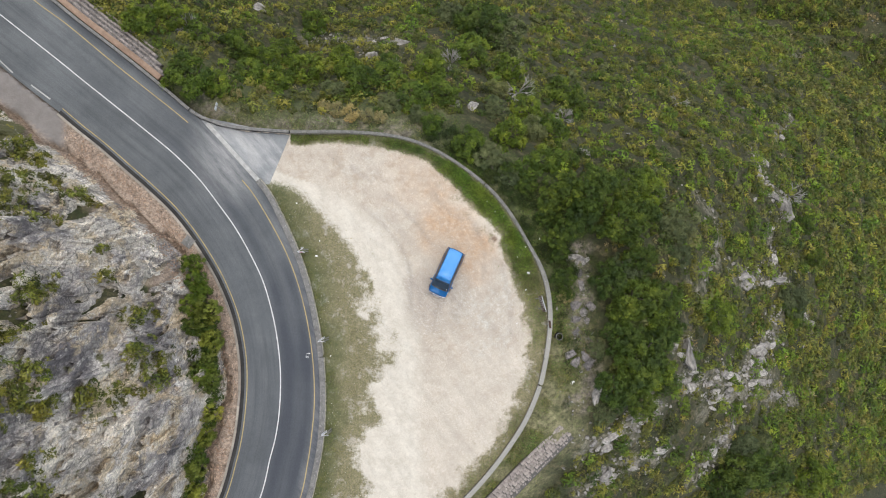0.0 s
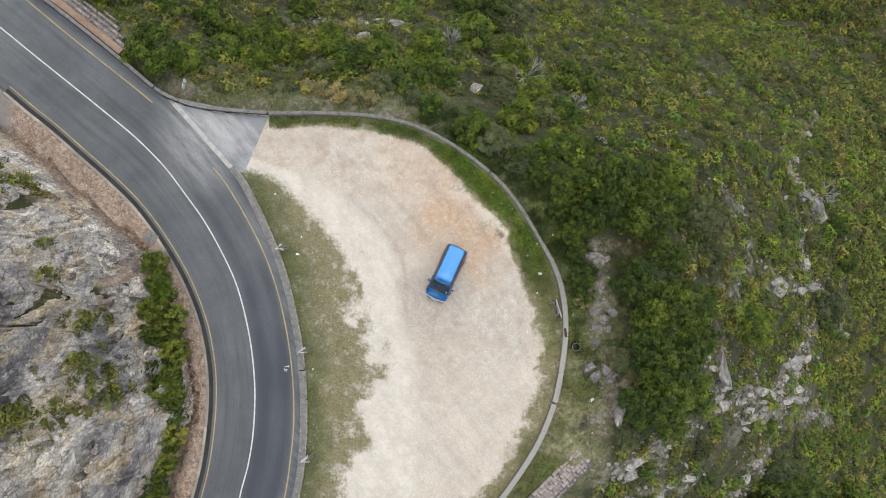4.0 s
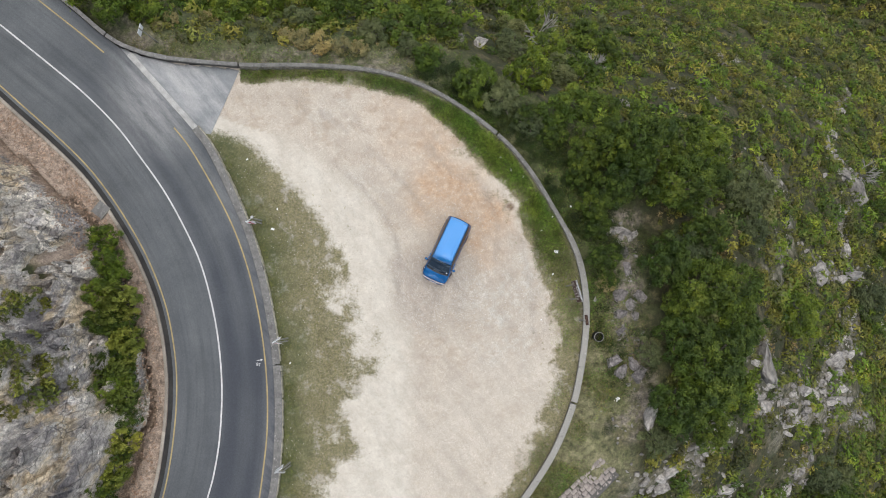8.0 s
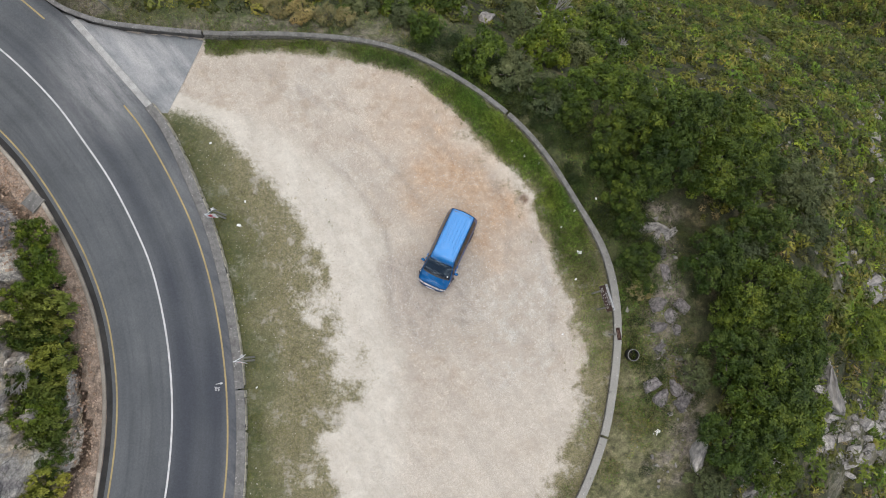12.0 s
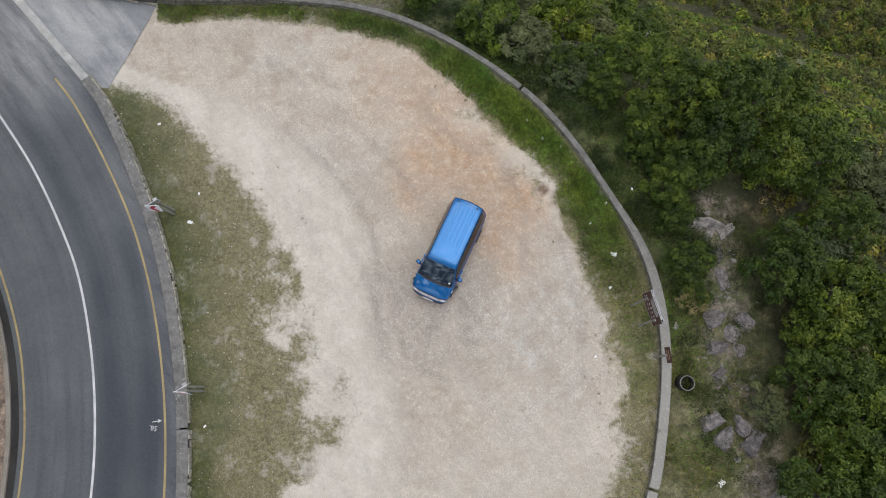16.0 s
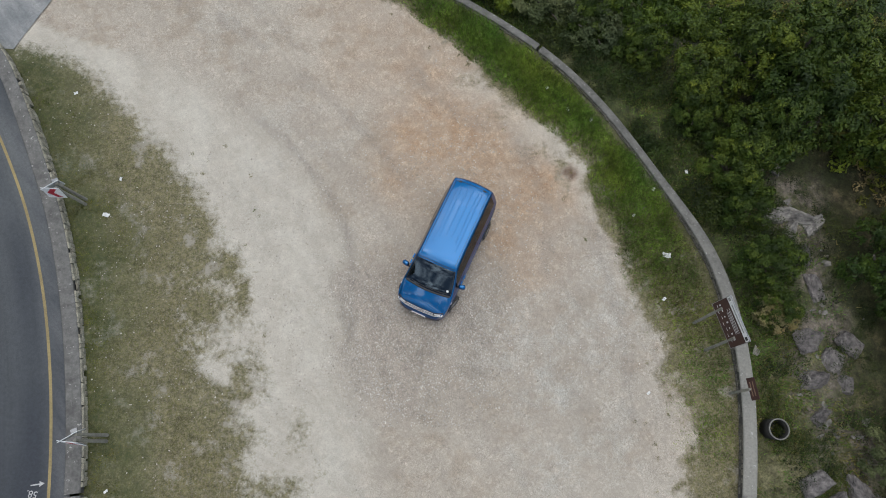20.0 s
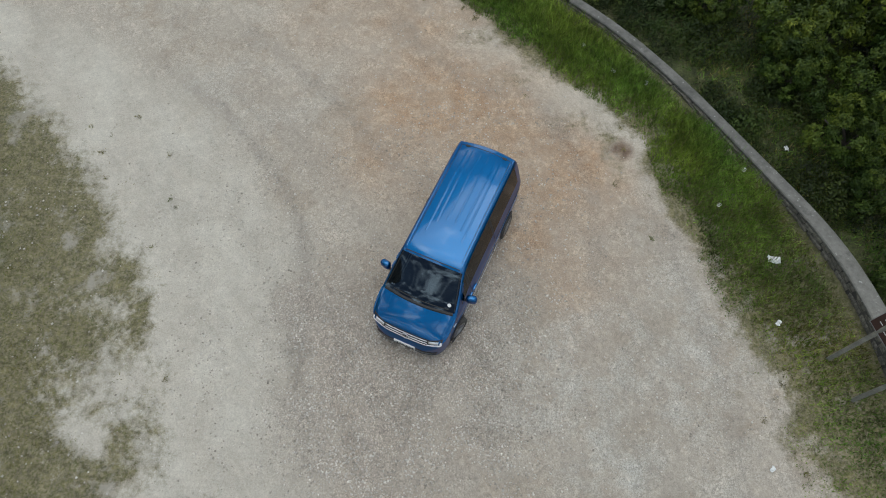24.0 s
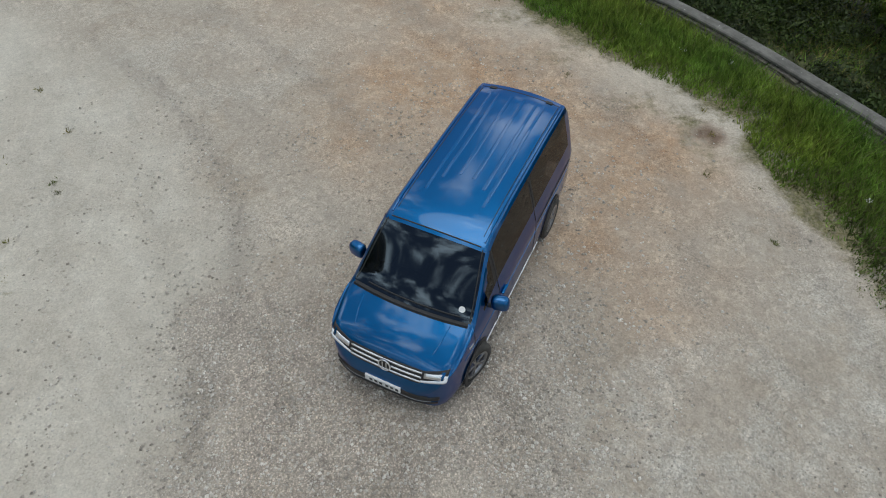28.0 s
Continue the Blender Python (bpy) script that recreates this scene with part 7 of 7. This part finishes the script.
for s in (-1, 1):
    on_side([(x, 0.27) for x in np.linspace(-0.95, 1.12, 12)], s, 0.022, M_CHROME, "sill_strip", "silver strip along the sill")
    on_side([(x, 0.86) for x in np.linspace(-2.1, 1.9, 20)], s, 0.010, M_PAINT, "side_crease", "pressed side crease")
    for x in (0.74, -0.64):
        on_side([(x, z) for z in np.linspace(0.26, 1.80, 12)], s, 0.006, M_INK, "door_gap", "dark door gap")
    on_side([(1.60, z) for z in np.linspace(0.6, 1.12, 6)], s, 0.006, M_INK, "door_gap", "dark door gap")
    on_side([(x, 1.00) for x in np.linspace(-2.2, -0.70, 8)], s, 0.010, M_INK, "door_rail", "sliding door rail slot")
    for x in (0.62, 0.86):
        y = float(half_at(x, 0.95))
        part("door_handle", box(0.17, 0.045, 0.035, (x, s * (y + 0.02), 0.97), 0.012), M_PAINT, van, "blue door handle")
    for axle, r in ((1.54, 0.345), (-1.46, 0.345)):
        y = float(half_at(axle, 0.4))
        # flat black ring on the body in place of the arch's shaded gap
        arch = lathe([(0.30, 0.0), (0.375, 0.0), (0.385, 0.006), (0.375, 0.012), (0.30, 0.012)], 36, pose(axle, s * (y + 0.002), 0.37, -90 * s, 0, 0))
        part("wheel_arch", arch, M_BLACK, van, "black ring standing in for the shaded wheel-arch gap")
        turn = (-16 if axle > 0 else 0)
        m = pose(axle, s * (y - 0.070), r, 0, 0, turn) @ pose(0, 0, 0, -90 * s, 0, 0)
        ty = [(0.235, -0.11), (0.30, -0.115), (0.335, -0.10), (0.345, -0.07), (0.345, 0.07), (0.335, 0.10), (0.30, 0.115), (0.235, 0.11)]
        wheel = part("wheel", lathe(ty, 40, m), M_RUBBER, van, "black tyre on a dark alloy rim", True)
        part("rim", lathe([(0.20, 0.02), (0.238, 0.02), (0.243, 0.108), (0.222, 0.112), (0.205, 0.075)], 40, m), M_RIM, wheel, "dark alloy rim", True)
        for k in range(5):
            for o in (-7, 7):
                sp = box(0.19, 0.028, 0.03, (0.12, 0, 0.085), 0.006)
                bmesh.ops.transform(sp, matrix=m @ pose(0, 0, 0, 0, 0, 72 * k + o), verts=sp.verts[:])
                part("spoke", sp, M_RIM, wheel)
        hub = rod((0, 0, 0.02), (0, 0, 0.10), 0.05, 20)
        bmesh.ops.transform(hub, matrix=m, verts=hub.verts[:])
        part("hub_cap", hub, M_RIM, wheel)
        disc2 = rod((0, 0, 0.0), (0, 0, 0.03), 0.20, 28)
        bmesh.ops.transform(disc2, matrix=m, verts=disc2.verts[:])
        part("brake_disc", disc2, M_BLACK, wheel)
    # mirror
    bm = bmesh.new()
    bmesh.ops.create_uvsphere(bm, u_segments=20, v_segments=12, radius=1)
    for v in bm.verts:
        v.co = Vector((math.copysign(abs(v.co.x) ** 0.7, v.co.x) * 0.085, math.copysign(abs(v.co.y) ** 0.6, v.co.y) * 0.125, math.copysign(abs(v.co.z) ** 0.6, v.co.z) * 0.115))
    bmesh.ops.transform(bm, matrix=pose(1.06, s * 1.06, 1.24, 0, 0, s * 12), verts=bm.verts[:])
    mir = part("wing_mirror", bm, M_PAINT, van, "blue wing mirror", True)
    part("mirror_glass", box(0.012, 0.17, 0.13, (0.982, s * 1.05, 1.235), 0.004, (0, 0, s * 12)), M_PRIVACY, mir, "dark mirror glass")
    part("mirror_arm", rod((1.10, s * 0.88, 1.14), (1.08, s * 1.02, 1.18), 0.035, 10), M_BLACK, mir)
    part("side_repeater", box(0.13, 0.02, 0.035, (1.72, s * (float(half_at(1.72, 0.98)) + 0.002), 0.98), 0.006, (0, -20, 0)), M_CHROME, van, "small chrome side badge")

# the final proportions: a shorter, higher nose and a tail that bows outwards
for ob in [o for o in van.children_recursive if o.type == "MESH"]:
    for v in ob.data.vertices:
        x, y, z = v.co
        tail = float(smooth(-1.95, -2.42, x)) * float(smooth(1.0, 1.6, z)) * max(0.0, 1 - (y / 0.72) ** 2)
        nose = float(smooth(1.35, 1.75, x)) * float(smooth(0.62, 0.92, z))
        v.co = (x - 0.07 * tail if x < 0.78 else 0.78 + (x - 0.78) * 0.945, y, z + 0.045 * nose)
# ---- signs, bin and litter ----
def turned(bm, m):
    bmesh.ops.transform(bm, matrix=m, verts=bm.verts[:])
    return bm


def words(name, text, size, material, parent, m, label=""):
    """Letters as a flat mesh, a little thick."""
    c = bpy.data.curves.new(name, "FONT")
    c.body, c.size, c.extrude, c.align_x, c.align_y = text, size, 0.0015, "CENTER", "CENTER"
    t = new(name, c)
    me = bpy.data.meshes.new_from_object(t)
    bpy.data.objects.remove(t)
    me.materials.append(material)
    ob = new(name, me)
    ob.parent, ob.matrix_basis = parent, m
    if label:
        ob["label"] = label
    return ob


def chevron_sign(x, y, heading, tilt, lean=6):
    """Two boards that meet in a V towards the road, on a pair of timber posts just inside the roadside wall."""
    z = float(lot_z(x, y))
    s = thing("chevron_sign", pose(x, y, z, 0, 0, heading), "red and white chevron boards on two timber posts", "road sign", "chevron signs")
    for k in (-1, 1):
        part("post", rod((0.16, 0.14 + k * 0.10, -0.35), (-0.10 * tilt, 0.12 + k * 0.09, 1.62), 0.062, 12, 0.055), M_POST, s, "weathered round timber post")
    for turn, side in ((-7, -1), (31, 1)):
        m = pose(-0.58, 0.0, 1.40, (lean if side < 0 else 12) * side, 0, turn)
        b = part("board", turned(box(0.66, 0.02, 0.62, (0.33, side * 0.012, 0), 0.005), m), M_SIGNWHITE, s, "white board")
        if side > 0:
            part("back_stiffener", turned(box(0.5, 0.02, 0.04, (0.36, 0.03, 0.0), 0), m), M_STEEL, b, "steel stiffener")
            continue
        bm = bmesh.new()
        prof = [(0.10, 0.0), (0.33, 0.26), (0.56, 0.26), (0.33, 0.0), (0.56, -0.26), (0.33, -0.26)]
        lo = [bm.verts.new((u, side * 0.020, v)) for u, v in prof]
        hi = [bm.verts.new((u, side * 0.026, v)) for u, v in prof]
        for i in range(6):
            bm.faces.new((lo[i], lo[(i + 1) % 6], hi[(i + 1) % 6], hi[i]))
        bm.faces.new(hi[:4]), bm.faces.new([hi[0], hi[3], hi[4], hi[5]])
        bmesh.ops.recalc_face_normals(bm, faces=bm.faces[:])
        part("chevron", turned(bm, m), M_RED, b, "dark red chevron")
        part("bracket", turned(box(0.40, 0.03, 0.05, (0.42, -side * 0.02, 0.16), 0), m), M_STEEL, s, "steel bracket")
        part("bracket", turned(box(0.40, 0.03, 0.05, (0.42, -side * 0.02, -0.16), 0), m), M_STEEL, s, "steel bracket")
    part("marker_box", box(0.20, 0.16, 0.10, (-0.12, 0.30, 1.60), 0.01, (0, 10, 25)), M_STEEL, s, "small grey box on the bracket")
    return s


chevron_sign(-13.34, 3.08, 4, 0.8, 9)
chevron_sign(-11.26, -5.46, 0, 0.6)
chevron_sign(-10.9, -14.25, 6, 0.6)

# the small white sign behind the parapet by the junction
z = ground_at(-21.6, 17.0)
s = thing("small_road_sign", pose(-21.9, 17.1, z, 0, 0, -12), "small white road sign on a leaning timber post", "road sign")
part("post", rod((0.4, 0, -0.3), (0, 0, 2.4), 0.05, 12), M_POST, s)
b = part("board", box(0.03, 0.75, 0.75, (-0.06, 0, 2.0), 0.006, (0, 8, 0)), M_SIGNWHITE, s, "white square board")
for k in range(3):
    part("board_bar", box(0.006, 0.4, 0.07, (-0.082 + 0.024 * k - 0.024, 0, 1.82 + 0.17 * k), 0, (0, 8, 0)), M_INK, b)

# the brown information board on the parapet
ib = thing("information_board", pose(9.38, -1.90, float(lot_z(9.38, -1.9)), 0, 0, -74.4), "dark brown visitor information board with a white header on two posts", "sign")
for k in (-1, 1):
    part("post", rod((k * 0.50, -0.22, -0.3), (k * 0.50, -0.05, 2.2), 0.05, 12), M_POST, ib, "grey timber post")
tm = pose(0, 0.0, 2.28, 78, 0, 0) @ Matrix.Diagonal((0.88, 1.22, 1, 1))
panel = part("panel", turned(box(1.72, 0.82, 0.03, (0, 0, 0), 0.006), tm), M_BROWN, ib, "brown panel with white lettering")
part("header", turned(box(1.70, 0.15, 0.006, (0, 0.33, 0.019)), tm), M_SIGNWHITE, panel, "white header strip")
for k in (-1, 1):
    part("panel_edge", turned(box(1.74, 0.014, 0.04, (0, k * 0.415, 0)), tm), M_STEEL, panel, "pale edge strip")
    part("panel_edge", turned(box(0.014, 0.82, 0.04, (k * 0.866, 0, 0)), tm), M_STEEL, panel, "pale edge strip")
ri = random.Random(9)
for k in range(4):
    part("text_bar", turned(box(0.95 - 0.1 * (k % 2), 0.008, 0.004, (0.05 * (k % 2), 0.17 - 0.048 * k, 0.018)), tm), M_SIGNWHITE, panel)
for k in range(7):
    x0 = -0.70 + 0.22 * k
    part("pictogram", turned(box(0.06, ri.uniform(0.03, 0.07), 0.004, (x0, -0.12, 0.018)), tm), M_SIGNWHITE, panel, "white pictogram block")
    part("text_bar", turned(box(0.11, 0.014, 0.004, (x0, -0.24 - 0.05 * (k % 2), 0.018)), tm), M_SIGNWHITE, panel)
part("header_mark", turned(box(0.13, 0.10, 0.004, (0.74, 0.33, 0.024)), tm), M_INK, panel, "dark emblem block")
part("header_mark", turned(box(0.12, 0.09, 0.004, (-0.74, 0.33, 0.024)), tm), M_STEEL, panel, "grey emblem block")
part("header_bar", turned(box(1.05, 0.035, 0.004, (0, 0.33, 0.024)), tm), M_STEEL, panel)

ss = thing("small_brown_sign", pose(9.98, -3.93, float(lot_z(9.8, -4)), 0, 0, -83), "small dark brown sign on a slanting timber post over the parapet", "sign")
part("post", rod((0, -0.06, -0.2), (0, 0.14, 1.22), 0.045, 12), M_POST, ss)
tm = pose(0, 0.25, 1.22, 62, 0, 0)
b = part("board", turned(box(0.72, 0.30, 0.03, (0, 0, 0), 0.005), tm), M_BROWN, ss, "dark brown board")
for k in range(2):
    part("text_bar", turned(box(0.46, 0.03, 0.004, (0, 0.05 - 0.1 * k, 0.018)), tm), M_RUST, b)

# the concrete ring used as a litter bin
zb = ground_at(11.25, -5.1)
ring = thing("litter_bin", pose(11.25, -5.1, zb, 3, 2, 0), "open dark ring-shaped litter bin with a pale rim in the grass", "litter bin")
part("drum", lathe([(0.315, -0.1), (0.34, -0.1), (0.34, 0.62), (0.315, 0.62)], 40), M_GUTTER, ring, "dark drum", True)
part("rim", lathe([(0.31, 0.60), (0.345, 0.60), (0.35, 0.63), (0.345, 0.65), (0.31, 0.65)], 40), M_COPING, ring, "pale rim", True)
bot = rod((0, 0, 0.0), (0, 0, 0.03), 0.325, 30)
part("base", bot, M_INK, ring)

# painted survey number and arrow on the asphalt
num = words("survey_number", "58.", 0.31, M_WHITE, road, pose(-13.16, -7.06, float(ROAD_UP(-13.05, -7.2)) + 0.002, 0, 0, 172), "white painted number on the asphalt")
bm = bmesh.new()
pts = [(-0.26, 0.02), (0.08, 0.03), (0.07, 0.11), (0.27, 0.01), (0.07, -0.10), (0.08, -0.02), (-0.26, -0.02)]
bm.faces.new([bm.verts.new((px, py, 0)) for px, py in pts][::-1])
arrow = part("survey_arrow", turned(bm, pose(-13.03, -6.77, float(ROAD_UP(-13, -6.7)) + 0.002, 0, 0, 8) @ Matrix.Diagonal((0.85, 0.85, 1, 1))), M_WHITE, road, "white painted arrow")

# litter
rl = random.Random(17)
for x, y, sz in ((8.35, 1.05, 0.13), (4.35, 8.05, 0.07), (5.1, 7.1, 0.09), (6.0, 6.6, 0.08), (8.1, 3.6, 0.07), (7.3, 2.6, 0.06), (8.1, -0.6, 0.07), (12.6, -9.6, 0.17), (-17.0, 8.0, 0.14), (-12.4, 2.7, 0.11), (-12.1, 4.2, 0.07), (-10.9, -7.0, 0.06), (7.2, -3.9, 0.06), (9.5, 4.4, 0.08), (7.6, 5.1, 0.06), (-14.4, 7.9, 0.07)):
    sz *= 1.25
    bm = bmesh.new()
    bmesh.ops.create_grid(bm, x_segments=4, y_segments=3, size=1)
    for v in bm.verts:
        v.co = Vector((v.co.x * sz * 0.9 * rl.uniform(0.8, 1.2), v.co.y * sz * 0.55 * rl.uniform(0.7, 1.3), abs(rl.gauss(0, sz * 0.22)) + 0.02))
    up = bmesh.ops.solidify(bm, geom=bm.faces[:], thickness=0.004)
    ob = part("litter", bm, M_LITTER, None)
    base_z = float(lot_z(x, y)) if inside(np.array([x]), np.array([y]), lot_poly)[0] else ground_at(x, y)
    ob.matrix_world = pose(x, y, base_z + 0.03, 0, 0, rl.uniform(0, 180))
    tagged(ob, "crumpled scrap of white paper litter on the ground", "litter", "litter")
# ---- terraces and retaining walls ----
PALE_STONES = []
for me in STONES:
    me = me.copy()
    me.materials[0] = M_TERRACE
    PALE_STONES.append(me)
ter = WALL[WALL[:, 0] < -27.9]
terrace = thing("stone_terrace", Matrix(), "stepped dry-stone terraces below the road parapet", "retaining wall", kind="structure")
tz = road_z(ter[:, 0], ter[:, 1]) - 0.1
part("rust_gravel_bed", slab(sideways(ter, 0.50), 0.30, tz - 3, tz - 0.05), M_RUST, terrace, "rust-brown gravel strip")
for k in range(5):
    n = len(ter) - 2 * k
    c = sideways(ter, 1.0 + 0.42 * k)[:n]
    part("step", slab(c, 0.23, tz[:n] - 6, tz[:n] - 0.25 - 0.36 * k), M_SLAB, terrace, "brown earth and rubble step")
    at = max(0.0, (len(c) - 1) * 0.5 - 30)
    while at < (len(c) - 1) * 0.5:
        ln = rs.uniform(0.22, 0.5)
        i = min(int(at / 0.5), len(c) - 2)
        f = at / 0.5 - i
        p, d = c[i] * (1 - f) + c[i + 1] * f, c[i + 1] - c[i]
        ob = new("stone", rs.choice(PALE_STONES))
        ob.parent = terrace
        ob.matrix_world = pose(p[0] - d[1] * 0.16, p[1] + d[0] * 0.16, float(np.interp(i + f, np.arange(n), tz[:n])) - 0.22 - 0.36 * k, rs.uniform(-4, 4), rs.uniform(-4, 4), math.degrees(math.atan2(d[1], d[0]))) @ Matrix.Diagonal((ln * 1.0, 0.17 * rs.uniform(0.7, 1.3), 0.18, 1))
        at += ln

ret = curve([(11.6, -13.9), (10.6, -14.9), (8.5, -16.9), (6.2, -19.2), (4.0, -21.4), (0.5, -24.5)], 0.4)
rw = thing("retaining_wall", Matrix(), "sloping rubble retaining wall below the parapet with pale stones", "retaining wall", kind="structure")
part("batter", slab(sideways(ret, 0.65), 1.0, -7.0, -0.52), M_MORTAR, rw, "mortared batter")
for k in range(6):
    c = sideways(ret, -0.15 + 0.31 * k)
    at = rs.uniform(0, 0.3)
    while at < (len(c) - 1) * 0.4 - 0.2:
        ln = rs.uniform(0.2, 0.48)
        i = int(at / 0.4)
        f = at / 0.4 - i
        p, d = c[i] * (1 - f) + c[i + 1] * f, c[i + 1] - c[i]
        ob = new("stone", rs.choice(PALE_STONES))
        ob.parent = rw
        ob.matrix_world = pose(p[0], p[1], -0.48 - 0.03 * k, rs.uniform(-8, 8), rs.uniform(-8, 8), math.degrees(math.atan2(d[1], d[0])) + rs.uniform(-8, 8)) @ Matrix.Diagonal((ln * 0.93, 0.29, 0.22, 1))
        at += ln

CREAM_STONES = []
for me in STONES:
    me = me.copy()
    me.materials[0] = M_PALESTONE
    CREAM_STONES.append(me)
# ---- single stones in the faces of the walls that the camera passes ----
for i, (w, c, low, top) in enumerate(PIECES):
    if i == 0 or i == 1:
        continue
    inner = -1 if w.name.startswith("parapet") else 1
    sel = (c[:, 1] > -20.5) & (c[:, 1] < 15.5)
    if sel.sum() > 3:
        if inner < 0:
            stone_face(w, c[sel], 0.135, inner, low[sel] + 0.03, top[sel] - 0.11, 0.25, 2)
        else:
            stone_face(w, c[sel], 0.275, inner, low[sel] + 0.03, top[sel] - 0.03, 0.19, 2, 0.9, CREAM_STONES)
